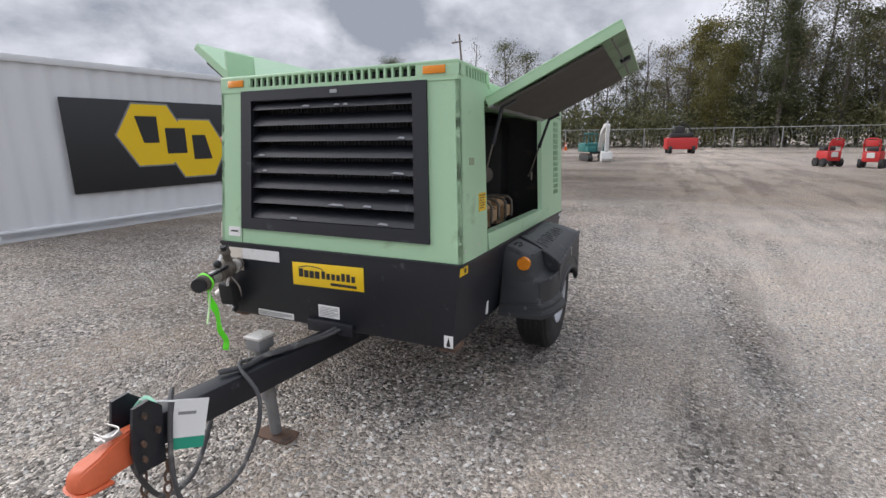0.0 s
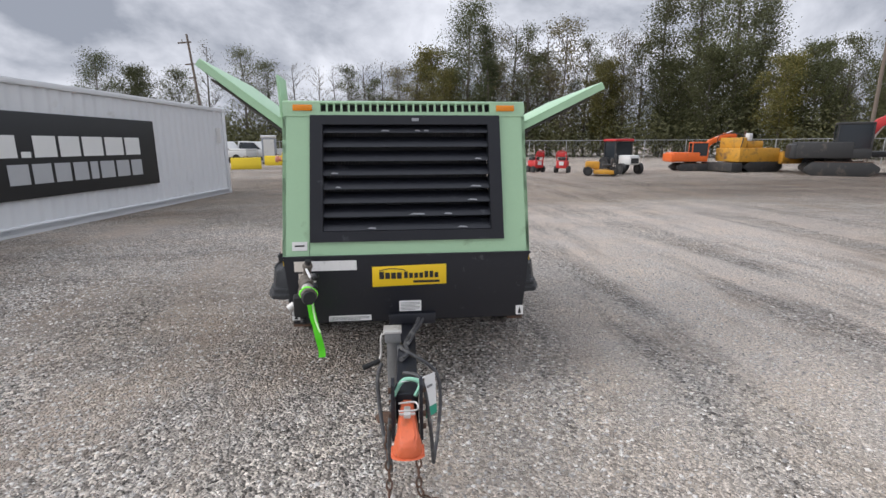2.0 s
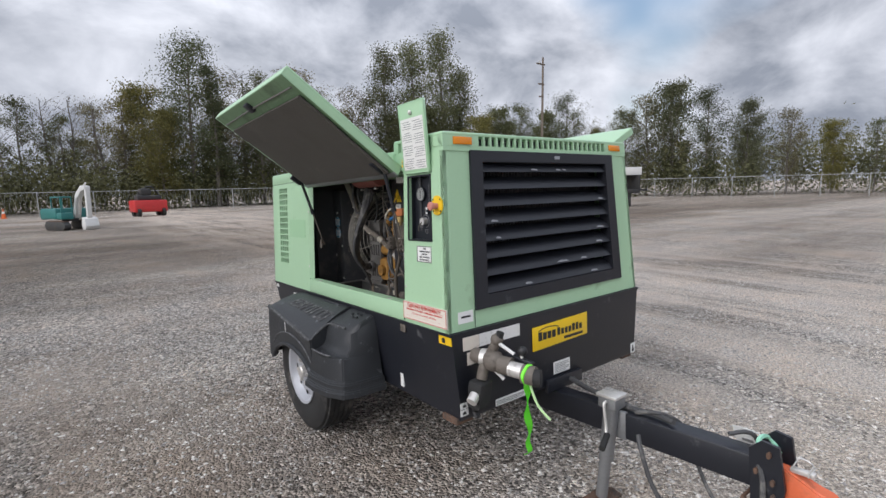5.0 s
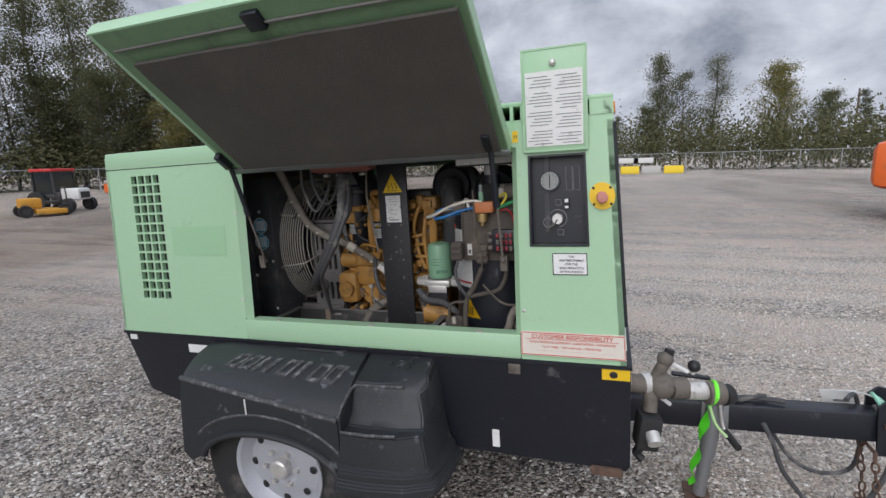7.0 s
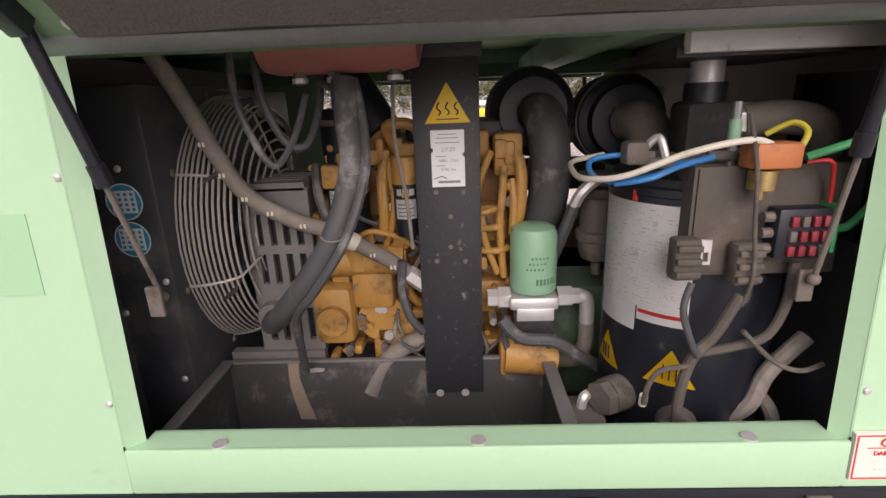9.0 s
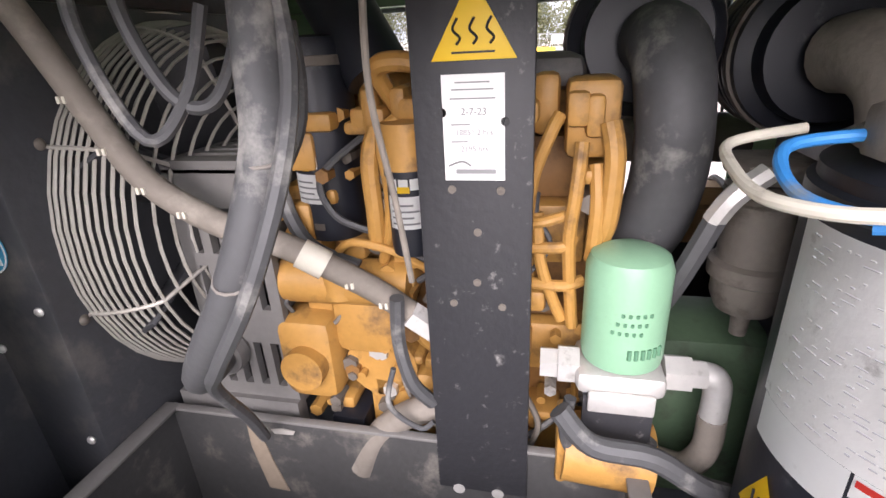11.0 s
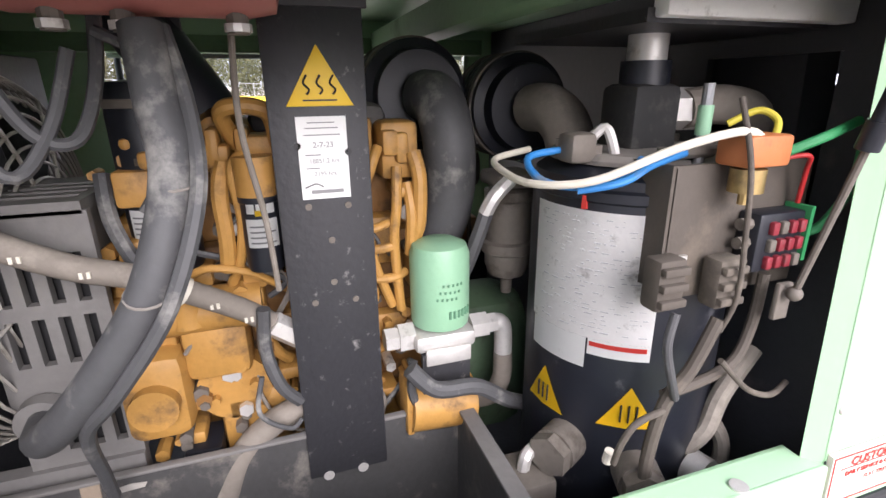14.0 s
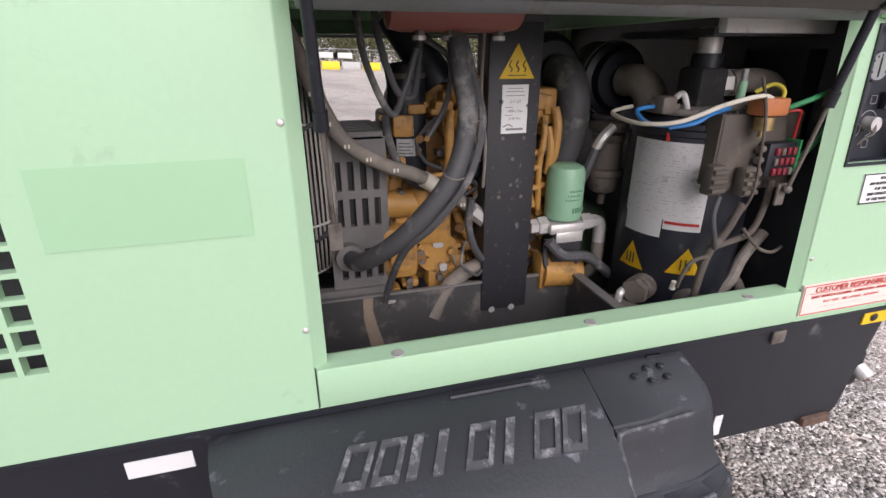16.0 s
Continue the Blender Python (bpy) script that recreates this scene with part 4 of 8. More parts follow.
def wheel(side):
    xc = side * 0.760
    place = pose(xc, WY, WZ, 0, 90, 0)
    o = side
    tyre = [(0.176, -0.092), (0.235, -0.104), (0.300, -0.100), (0.326, -0.085), (WR, -0.060), (WR, 0.060), (0.326, 0.085), (0.300, 0.100), (0.235, 0.104), (0.176, 0.092), (0.176, -0.092)]
    w = part("wheel", lathe(bm_new(), tyre, place, 48, cap=False), RUBBER, machine, "trailer wheel with black ribbed tyre and silver rim")
    for k in range(5):
        h = -0.072 + k * 0.0295
        part("tread_rib", lathe(bm_new(), [(WR - 0.006, h), (WR + 0.006, h + 0.003), (WR + 0.006, h + 0.021), (WR - 0.006, h + 0.024)], place, 48, cap=False), RUBBER, w)
    rim = part("rim", lathe(bm_new(), [(0.180, -0.09 * o), (0.165, -0.05 * o), (0.160, 0.060 * o), (0.170, 0.086 * o), (0.184, 0.097 * o), (0.183, 0.103 * o), (0.170, 0.098 * o), (0.156, 0.075 * o), (0.144, 0.062 * o), (0.118, 0.070 * o), (0.085, 0.078 * o), (0.060, 0.078 * o), (0.045, 0.070 * o), (0.020, 0.069 * o)], place, 48), SILVER, w, "silver painted steel rim with round holes")
    for k in range(8):
        a = 2 * math.pi * k / 8
        bm = ball(bm_new(), (0, 0, 0), 0.015, (0.3, 1.0, 1.0), 12, 8)
        bmesh.ops.transform(bm, matrix=Matrix.Translation(place @ Vector((0.126 * math.cos(a), 0.126 * math.sin(a), 0.0695 * o))), verts=bm.verts)
        part("rim_hole", bm, INK, rim)
    part("hub", lathe(bm_new(), [(0.036, 0.06 * o), (0.036, 0.100 * o), (0.030, 0.106 * o), (0.014, 0.108 * o)], place, 20), STEEL, rim, "round hub cap")
    for k in range(6):
        a = 2 * math.pi * (k + 0.5) / 6
        p0, p1 = place @ Vector((0.066 * math.cos(a), 0.066 * math.sin(a), 0.07 * o)), place @ Vector((0.066 * math.cos(a), 0.066 * math.sin(a), 0.094 * o))
        part("wheel_nut", rod(bm_new(), p0, p1, 0.010, 6), STEEL, rim)


FXI, FXO = 0.655, 0.905            # the fender's inner and outer edge


def fender_drop(x, y):
    """Height of the fender's top: it falls outwards, and more so towards the front."""
    t = max(0.0, min(1.0, (abs(x) - FXI) / (FXO - FXI)))
    outer = -0.062 - 0.150 * max(0.0, 1.52 - y) * 0.95
    return -0.015 + (outer + 0.015) * t ** 1.5


def fender(side):
    """A moulded plastic fender: sloping top, skirt with a tight wheel arch, and a stepped nose with a scooped pocket."""
    def at(x):
        return side * x

    def mirrored(bm):
        for v in bm.verts:
            v.co.x *= side
        bmesh.ops.recalc_face_normals(bm, faces=bm.faces[:])
        return bm
    bm = bm_new()
    us = [FXI + (FXO - FXI) * k / 10 for k in range(11)]
    vs = [0.878 + (1.50 - 0.878) * k / 9 for k in range(10)] + [1.57]
    top = {}
    for i, u in enumerate(us):
        for j, v in enumerate(vs):
            t = (u - FXI) / (FXO - FXI)
            y = v if j < len(vs) - 1 else 1.600 - 0.075 * t ** 2
            top[i, j] = bm.verts.new((u, y, fender_drop(u, y) - (0.010 if i == 10 else 0.0) - (0.012 if j == len(vs) - 1 else 0.0)))
    for i in range(10):
        for j in range(len(vs) - 1):
            bm.faces.new((top[i, j], top[i + 1, j], top[i + 1, j + 1], top[i, j + 1]))
    bmesh.ops.recalc_face_normals(bm, faces=bm.faces[:])
    bmesh.ops.solidify(bm, geom=bm.faces[:], thickness=0.012)
    f = part("fender", mirrored(bm), FENDER, machine, "black moulded plastic fender, scuffed, with raised lettering shapes")
    # outer skirt with the wheel arch, its rolled top edge, arch lip and crease
    arch = [(WY + 0.288 * math.cos(a), WZ + 0.030 + 0.135 * math.sin(a)) for a in np.linspace(radians(172), radians(8), 20)]
    edge = [(y, fender_drop(FXO, y) - 0.010) for y in (1.53, 1.4, 1.25, 1.1, 0.98, 0.885)]
    poly = edge + [(0.885, -0.385)] + arch + [(1.53, -0.40), (1.565, -0.37), (1.548, -0.20)]
    part("skirt", prism(bm_new(), poly, "x", *sorted((at(FXO - 0.016), at(FXO + 0.002)))), FENDER, f)
    part("top_edge", tube(bm_new(), [(at(FXO - 0.001), y, z - 0.001) for y, z in edge], 0.010, 8, 2), SCUFFED_EDGE, f, "rubbed pale edge")
    part("arch_lip", tube(bm_new(), [(at(FXO + 0.004), y, z) for y, z in arch], 0.012, 8, 2), FENDER, f)
    part("crease", tube(bm_new(), [(at(FXO + 0.001), WY + 0.335 * math.cos(a), WZ + 0.040 + 0.195 * math.sin(a)) for a in np.linspace(radians(150), radians(28), 14)], 0.006, 6, 2), SCUFFED_EDGE, f)
    # rear wall
    bm = bm_new()
    q = [(FXI, 1.605, -0.03), (FXO, 1.535, -0.075), (FXO, 1.565, -0.37), (FXI, 1.60, -0.395)]
    bm.faces.new([bm.verts.new(p) for p in q])
    bmesh.ops.solidify(bm, geom=bm.faces[:], thickness=0.014)
    part("rear_wall", mirrored(bm), FENDER, f)
    # nose: a pod whose outer side is scooped out to a pocket, with two ledges round its foot
    bm = bm_new()
    rings = []
    for z, g, plan in ((-0.030, 0.0, (0.625, 0.745, 0.655, 0.785, 0.70, 0.795, 0.875)), (-0.058, 0.0, (0.614, 0.765, 0.640, 0.806, 0.70, 0.812, 0.875)),
                       (-0.175, 0.0, (0.606, 0.775, 0.625, 0.822, 0.70, 0.826, 0.880)), (-0.203, 0.0, (0.604, 0.785, 0.620, 0.850, 0.70, 0.855, 0.884)),
                       (-0.208, 0.0, (0.603, 0.800, 0.614, 0.889, 0.68, 0.902, 0.886)), (-0.318, 0.0, (0.585, 0.810, 0.596, 0.902, 0.67, 0.912, 0.890)),
                       (-0.326, 0.018, (0.585, 0.810, 0.596, 0.902, 0.67, 0.912, 0.890)), (-0.354, 0.020, (0.585, 0.810, 0.596, 0.902, 0.67, 0.912, 0.890)),
                       (-0.362, 0.036, (0.585, 0.810, 0.596, 0.902, 0.67, 0.912, 0.890)), (-0.392, 0.038, (0.585, 0.810, 0.596, 0.902, 0.67, 0.912, 0.890))):
        y0, x1, y1, x2, y2, x3, y3 = plan
        ring = [(FXI, y0 - g), (x1, y0 - g), ((x1 + x2) / 2 + 0.012 + g * 0.5, y1 - g * 0.8), (x2 + g * 0.7, y2 - g * 0.4), (x3 + g, (y2 + y3) / 2), (x3 + g, y3), (FXI, y3)]
        rings.append([bm.verts.new((x, y, z if z < -0.1 else fender_drop(x, 0.88) - (0.004 if z > -0.05 else 0.022))) for x, y in ring])
    for a, b in zip(rings, rings[1:]):
        for k in range(7):
            bm.faces.new((a[k], a[(k + 1) % 7], b[(k + 1) % 7], b[k]))
    bm.faces.new(rings[0])
    bm.faces.new(rings[-1][::-1])
    bmesh.ops.recalc_face_normals(bm, faces=bm.faces[:])
    bmesh.ops.bevel(bm, geom=bm.edges[:], offset=0.005, segments=2, affect="EDGES")
    part("fender_nose", mirrored(bm), FENDER, f, "black stepped nose with a scooped pocket, rubbed along its ledges")
    part("pocket_end", prism(bm_new(), [(at(0.70), -0.03), (at(0.80), fender_drop(0.80, 0.89) - 0.008), (at(FXO - 0.004), fender_drop(FXO, 0.89) - 0.014), (at(FXO - 0.004), -0.385), (at(0.70), -0.385)], "y", 0.876, 0.892), FENDER, f)
    part("pocket_edge", tube(bm_new(), [(at(0.795), 0.69, fender_drop(0.795, 0.88) - 0.008), (at(0.800), 0.80, fender_drop(0.80, 0.88) - 0.008), (at(0.806), 0.866, fender_drop(0.806, 0.88) - 0.006), (at(0.85), 0.880, fender_drop(0.85, 0.88) - 0.004), (at(0.900), 0.886, fender_drop(0.90, 0.886) - 0.008)], 0.006, 6, 3), SCUFFED_EDGE, f, "rubbed pale edge")
    part("pocket_lip", tube(bm_new(), [(at(0.901), 0.878, -0.204), (at(0.900), 0.79, -0.204), (at(0.888), 0.69, -0.204)], 0.006, 6, 2), SCUFFED_EDGE, f, "rubbed pale edge")
    # raised outlines of the maker's name along the top, slanting
    for i, wdt in enumerate((0.050, 0.046, 0.018, 0.018, 0.050, 0.018, 0.052, 0.050)):
        y0 = 1.385 - i * 0.058 + (0.012 if i in (3, 4) else 0.0)
        outer = (*sorted((at(0.752), at(0.822))), y0 - wdt, y0)
        hole = [(*sorted((at(0.762), at(0.812))), y0 - wdt + 0.010, y0 - 0.010)] if wdt > 0.03 else []
        bm = plate_with_hole(bm_new(), "z", -0.006, 0.0055, outer, hole)
        for v in bm.verts:
            v.co.y += (abs(v.co.x) - 0.787) * 0.45
            v.co.z += fender_drop(v.co.x, v.co.y)
        part("raised_shape", bm, RAISED, f)
    part("top_groove", tube(bm_new(), [(at(0.690), y, fender_drop(0.690, y) + 0.001) for y in (1.17, 1.08, 0.97)], 0.005, 6, 2), FENDER, f)
    for x, y in ((0.700, 0.70), (0.725, 0.70), (0.700, 0.735), (0.727, 0.738), (0.712, 0.77)):
        part("rivet", ball(bm_new(), (at(x), y, fender_drop(x, 0.88) - 0.003), 0.009, (1, 1, 0.5), 8, 6), FENDER, f)
    part("strap", box(bm_new(), *sorted((at(FXO + 0.002), at(FXO + 0.0045))), 1.245, 1.25, -0.185, -0.125), WORN_WHITE, f)
    if side > 0:
        part("marker_light", rod(bm_new(), (0.775, 0.615, -0.110), (0.775, 0.590, -0.113), 0.034, 20), AMBER, f, "round amber marker light")
    return f


SCUFFED_EDGE = material("scuffed_black_plastic_edge", (0.055, 0.056, 0.058), 0.65, vary=0.4, bump=0.3, fine=200, dirt=(0.20, 0.20, 0.21), dirt_amount=0.55, dirt_scale=40)
RAISED = material("scuffed_raised_plastic", (0.060, 0.061, 0.064), 0.65, vary=0.4, dirt=(0.26, 0.26, 0.26), dirt_amount=0.5, dirt_scale=45)
for s_ in (-1, 1):
    wheel(s_)
    fender(s_)
part("axle", rod(bm_new(), (-0.72, WY, WZ), (0.72, WY, WZ), 0.04, 14), RUST, machine, "dark axle tube")
for s_ in (-1, 1):
    part("axle_arm", prism(bm_new(), [(0.80, -0.36), (1.25, -0.36), (1.22, -0.47), (1.08, -0.47)], "x", *sorted((s_ * 0.55, s_ * 0.60))), BLACK, machine)

# drawbar
BX = -0.02
m_bar = pose(BX, 0.03, -0.456, 2.2, 0, 178.5)      # runs forward from the base, rising to the hitch


bm = bm_new()
box(bm, -0.043, 0.043, -0.35, 0.94, -0.055, 0.055, 0.006, m_bar)
m_hitch = m_bar @ Matrix.Translation((0, 0.37, 0)) @ Matrix.Diagonal((1, 0.56, 1, 1))     # the hitch, at the bar's end
bar = part("drawbar", bm, BLACK, machine, "black square steel drawbar, scraped on top")
bm = bm_new()
for dx in (-0.052, 0.052):
    prism(bm, [(0.97, -0.10), (1.13, -0.10), (1.155, -0.02), (1.13, 0.115), (1.04, 0.125), (0.97, 0.09)], "x", dx - 0.006, dx + 0.006)
bmesh.ops.transform(bm, matrix=m_hitch, verts=bm.verts)
plates = part("hitch_plate", bm, BLACK, bar, "pair of drilled black hitch plates")
for dx in (-0.062, 0.062):
    for dd, dz in ((1.095, -0.055), (1.095, -0.005), (1.08, 0.085), (1.01, 0.02)):
        bm = rod(bm_new(), (dx - 0.008, dd, dz), (dx + 0.008, dd, dz), 0.012, 6)
        bmesh.ops.transform(bm, matrix=m_hitch, verts=bm.verts)
        part("hitch_bolt", bm, RUST, plates)
# ball coupler: a tapering orange casting with a flared mouth and a latch
bm = bm_new()
rings = []
for d, w, z0, z1 in ((1.03, 0.034, -0.07, 0.035), (1.13, 0.036, -0.07, 0.035), (1.22, 0.038, -0.074, 0.015), (1.28, 0.046, -0.078, -0.002), (1.34, 0.050, -0.080, -0.012), (1.39, 0.040, -0.080, -0.030), (1.41, 0.020, -0.080, -0.048)):
    rings.append([bm.verts.new((x, d, z)) for x, z in ((-w, z0), (-w * 1.0, z0 + 0.45 * (z1 - z0)), (-w * 0.62, z1), (w * 0.62, z1), (w, z0 + 0.45 * (z1 - z0)), (w, z0))])
for a, b in zip(rings, rings[1:]):
    for i in range(6):
        bm.faces.new((a[i], a[(i + 1) % 6], b[(i + 1) % 6], b[i]))
bm.faces.new(rings[0][::-1])
bm.faces.new(rings[-1])
bmesh.ops.recalc_face_normals(bm, faces=bm.faces[:])
bmesh.ops.bevel(bm, geom=bm.edges[:], offset=0.006, segments=2, affect="EDGES")
box(bm, -0.058, 0.058, 1.25, 1.37, -0.086, -0.076, 0.004)
ball(bm, (0, 1.37, -0.081), 0.058, (1, 0.9, 0.08), 18, 6)
bmesh.ops.transform(bm, matrix=m_hitch, verts=bm.verts)
coup = part("coupler", bm, CORAL, bar, "orange-red ball coupler")
bm = bm_new()
box(bm, -0.012, 0.012, 1.15, 1.27, 0.026, 0.042, 0.004)
rod(bm, (-0.028, 1.25, 0.038), (0.028, 1.25, 0.038), 0.005, 8)
tube(bm, [(0.03, 1.18, 0.06), (-0.03, 1.18, 0.062), (-0.034, 1.24, 0.05), (0.03, 1.25, 0.05)], 0.0035, 6)
bmesh.ops.transform(bm, matrix=m_hitch, verts=bm.verts)
part("latch", bm, STEEL, coup, "steel latch and pin")

# paper tag tied to the hitch
bm = bm_new()
tagm = Matrix.Translation((BX + 0.070, -0.80, -0.340)) @ pose(0, 0, 0, -8, 14, 62) @ Matrix.Diagonal((0.82, 1, 0.82, 1))
box(bm, -0.062, 0.062, -0.0015, 0.0015, -0.165, 0.0, 0.0, tagm)
tag = part("lot_tag", bm, WHITE, bar, "white card tag with a green lower edge, tied with string")
bm = box(bm_new(), -0.0625, 0.0625, -0.0022, 0.0022, -0.195, -0.150, 0.0, tagm)
part("tag_edge", bm, TAG_GREEN, tag)
bm = box(bm_new(), -0.045, 0.02, -0.0026, 0.0026, -0.060, -0.048, 0.0, tagm)
part("print", bm, GREY_INK, tag)
part("string", tube(bm_new(), [tagm @ Vector((0, 0, -0.005)), (BX + 0.025, -0.87, -0.325), (BX - 0.045, -0.90, -0.32)], 0.003, 6), WHITE, tag)
part("tie_tape", tube(bm_new(), [(BX - 0.075, -0.91, -0.37), (BX - 0.035, -0.89, -0.318), (BX + 0.025, -0.90, -0.325), (BX + 0.005, -0.94, -0.36)], 0.008, 6), material("pale_green_tape", (0.3, 0.62, 0.45), 0.6), tag)

# jack stand
JX, JY = -0.098, -0.355
zg = -0.79 - 0.0332 * 0.335
jack = part("jack_stand", rod(bm_new(), (JX, JY + 0.03, zg + 0.20), (JX, JY, -0.345), 0.031, 18), GALV, bar, "galvanised swivel jack with a rusty foot")
part("inner_tube", rod(bm_new(), (JX, JY + 0.055, zg + 0.02), (JX, JY + 0.03, zg + 0.22), 0.025, 16), GALV, jack)
part("jack_foot", prism(bm_new(), [(-0.085, -0.04), (0.085, -0.04), (0.10, 0.01), (0.085, 0.06), (-0.085, 0.06), (-0.10, 0.01)], "z", 0, 0.012, 0.003), RUST, jack).matrix_basis = pose(JX, JY + 0.05, zg - 0.003)
part("jack_head", box(bm_new(), JX - 0.038, JX + 0.038, JY - 0.042, JY + 0.042, -0.36, -0.305, 0.006), GALV, jack)
part("jack_cap", box(bm_new(), JX - 0.044, JX + 0.044, JY - 0.048, JY + 0.048, -0.312, -0.298, 0.004), STEEL, jack)
part("crank", tube(bm_new(), [(JX - 0.03, JY, -0.33), (JX - 0.055, JY, -0.335), (JX - 0.058, JY - 0.01, -0.42), (JX - 0.07, JY - 0.02, -0.455)], 0.006, 8), STEEL, jack)
part("crank_grip", rod(bm_new(), (JX - 0.065, JY - 0.02, -0.455), (JX - 0.145, JY - 0.05, -0.475), 0.013, 12), RUBBER, jack, "black plastic crank grip")
part("jack_clamp", box(bm_new(), JX + 0.02, BX - 0.035, JY - 0.05, JY + 0.05, -0.50, -0.38, 0.005), GALV, jack)

# wiring and air line along the drawbar, with a drooping lead
for k, (pts, r, mt) in enumerate((
        ([(0.05, 0.0, -0.34), (0.03, -0.12, -0.345), (0.0, -0.25, -0.335), (-0.03, -0.40, -0.325), (-0.02, -0.52, -0.315), (-0.05, -0.62, -0.30)], 0.011, HOSE),
        ([(0.08, 0.01, -0.34), (0.05, -0.10, -0.35), (0.02, -0.22, -0.34), (-0.01, -0.38, -0.325), (-0.05, -0.46, -0.32)], 0.008, HOSE),
        ([(-0.05, -0.46, -0.32), (-0.02, -0.55, -0.30), (0.10, -0.58, -0.38), (0.12, -0.62, -0.50), (0.10, -0.70, -0.62), (0.08, -0.80, -0.65), (0.07, -0.90, -0.60), (0.06, -0.92, -0.45), (0.03, -0.88, -0.27), (-0.04, -0.82, -0.262)], 0.008, HOSE),
        ([(-0.14, -0.52, -0.36), (-0.16, -0.55, -0.42), (-0.15, -0.60, -0.55), (-0.12, -0.72, -0.68), (-0.10, -0.86, -0.66), (-0.10, -0.94, -0.50), (-0.09, -0.95, -0.35), (-0.06, -0.90, -0.26)], 0.009, HOSE))):
    part("cable", tube(bm_new(), [(x + 0.017 * y, y * 0.97, max(-0.80, z + 0.060 * y - 0.02)) for x, y, z in pts], r, 8), mt, bar, "black trailer cable")


def chain(points, parent):
    """Links along a line, each turned a quarter from the last."""
    line = smooth_line(points, 12)
    d, acc = [], 0.0
    last = line[0]
    out = [last]
    for p in line[1:]:
        acc += (p - last).length
        last = p
        if acc >= 0.034:
            out.append(p)
            acc = 0.0
    bm = bm_new()
    ring = [(0.011 * math.cos(a), 0, 0.021 * math.sin(a)) for a in np.linspace(0, 2 * math.pi, 9)[:-1]]
    tube(bm, ring, 0.0042, 5, 2, closed=True)
    me = mesh_of("chain_link", bm, RUST)
    for i, (a, b) in enumerate(zip(out, out[1:])):
        mm = Matrix.Translation((a + b) / 2) @ (b - a).to_track_quat("Z", "Y").to_matrix().to_4x4() @ pose(0, 0, 0, 0, 0, 90 * (i % 2))
        same_part("chain_link", me, parent, mm)


ch = part("safety_chain", rod(bm_new(), (-0.13, -0.87, -0.50), (0.0, -0.87, -0.50), 0.006, 8), RUST, bar, "rusty safety chains hanging to the gravel")
chain([(BX + 0.01, -0.87, -0.50), (BX + 0.02, -0.88, -0.60), (BX + 0.015, -0.89, -0.70), (BX + 0.03, -0.90, -0.812), (BX + 0.14, -0.93, -0.818)], ch)
chain([(BX - 0.10, -0.87, -0.50), (BX - 0.105, -0.88, -0.62), (BX - 0.10, -0.90, -0.74), (BX - 0.11, -0.95, -0.816), (BX - 0.15, -1.06, -0.824)], ch)

# air outlet with valve, on the front of the base, turned inwards and drooping a little
OX = -0.555
out_ = part("air_outlet", rod(bm_new(), (OX, 0.0, -0.105), (OX, -0.06, -0.105), 0.030, 16), CAST, machine, "dirty metal air outlet with valves and a lime ribbon")
for y0, y1, r, mt in ((-0.05, -0.085, 0.036, STEEL), (-0.085, -0.14, 0.028, CAST), (-0.14, -0.19, 0.036, CAST), (-0.19, -0.25, 0.030, STEEL), (-0.25, -0.30, 0.037, CAST), (-0.30, -0.325, 0.033, RUBBER)):
    part("fitting", rod(bm_new(), (OX, y0, -0.105), (OX + 0.01, y1, -0.105 + 0.004), r, 16), mt, out_)
part("valve_body", ball(bm_new(), (OX, -0.11, -0.10), 0.044, (1, 1.1, 1)), CAST, out_)
part("riser", rod(bm_new(), (OX, -0.085, -0.09), (OX + 0.01, -0.12, 0.0), 0.020, 14), CAST, out_)
part("riser_cap", rod(bm_new(), (OX + 0.01, -0.12, 0.0), (OX + 0.012, -0.123, 0.022), 0.016, 8), INK, out_)
part("riser_elbow", ball(bm_new(), (OX + 0.008, -0.112, -0.012), 0.026), CAST, out_)
part("valve_handle", box(bm_new(), OX + 0.03, OX + 0.05, -0.27, -0.15, -0.075, -0.063, 0.004), BLACK, out_)
part("handle_knob", ball(bm_new(), (OX + 0.04, -0.215, -0.035), 0.020), INK, out_)
part("handle_stem", rod(bm_new(), (OX + 0.04, -0.215, -0.07), (OX + 0.04, -0.215, -0.04), 0.007), STEEL, out_)
part("elbow", tube(bm_new(), [(OX, -0.075, -0.11), (OX - 0.02, -0.078, -0.14), (OX - 0.03, -0.08, -0.18)], 0.022, 12), CAST, out_)
part("regulator", box(bm_new(), OX - 0.075, OX + 0.005, -0.115, -0.045, -0.30, -0.185, 0.012), RUBBER, out_, "black plastic fitting with a steel nozzle")
part("nozzle", rod(bm_new(), (OX - 0.07, -0.085, -0.235), (OX - 0.10, -0.09, -0.255), 0.022, 12), STEEL, out_)
part("hanging_cap", tube(bm_new(), [(OX - 0.04, -0.07, -0.30), (OX - 0.03, -0.06, -0.33), (OX - 0.035, -0.08, -0.35)], 0.014, 8), INK, out_)
for a, b in (((OX, -0.10, -0.13), (OX + 0.02, -0.155, -0.17)), ((OX, -0.13, -0.02), (OX + 0.02, -0.19, -0.05))):
    part("tie_tag", tube(bm_new(), [a, b], 0.007, 6, 1), WORN_WHITE, out_)
part("whip_wire", tube(bm_new(), [(OX - 0.01, -0.09, -0.14), (OX + 0.01, -0.06, -0.22), (OX - 0.02, -0.03, -0.30), (OX - 0.06, -0.02, -0.33)], 0.004, 6), STEEL, out_)
bm = bm_new()
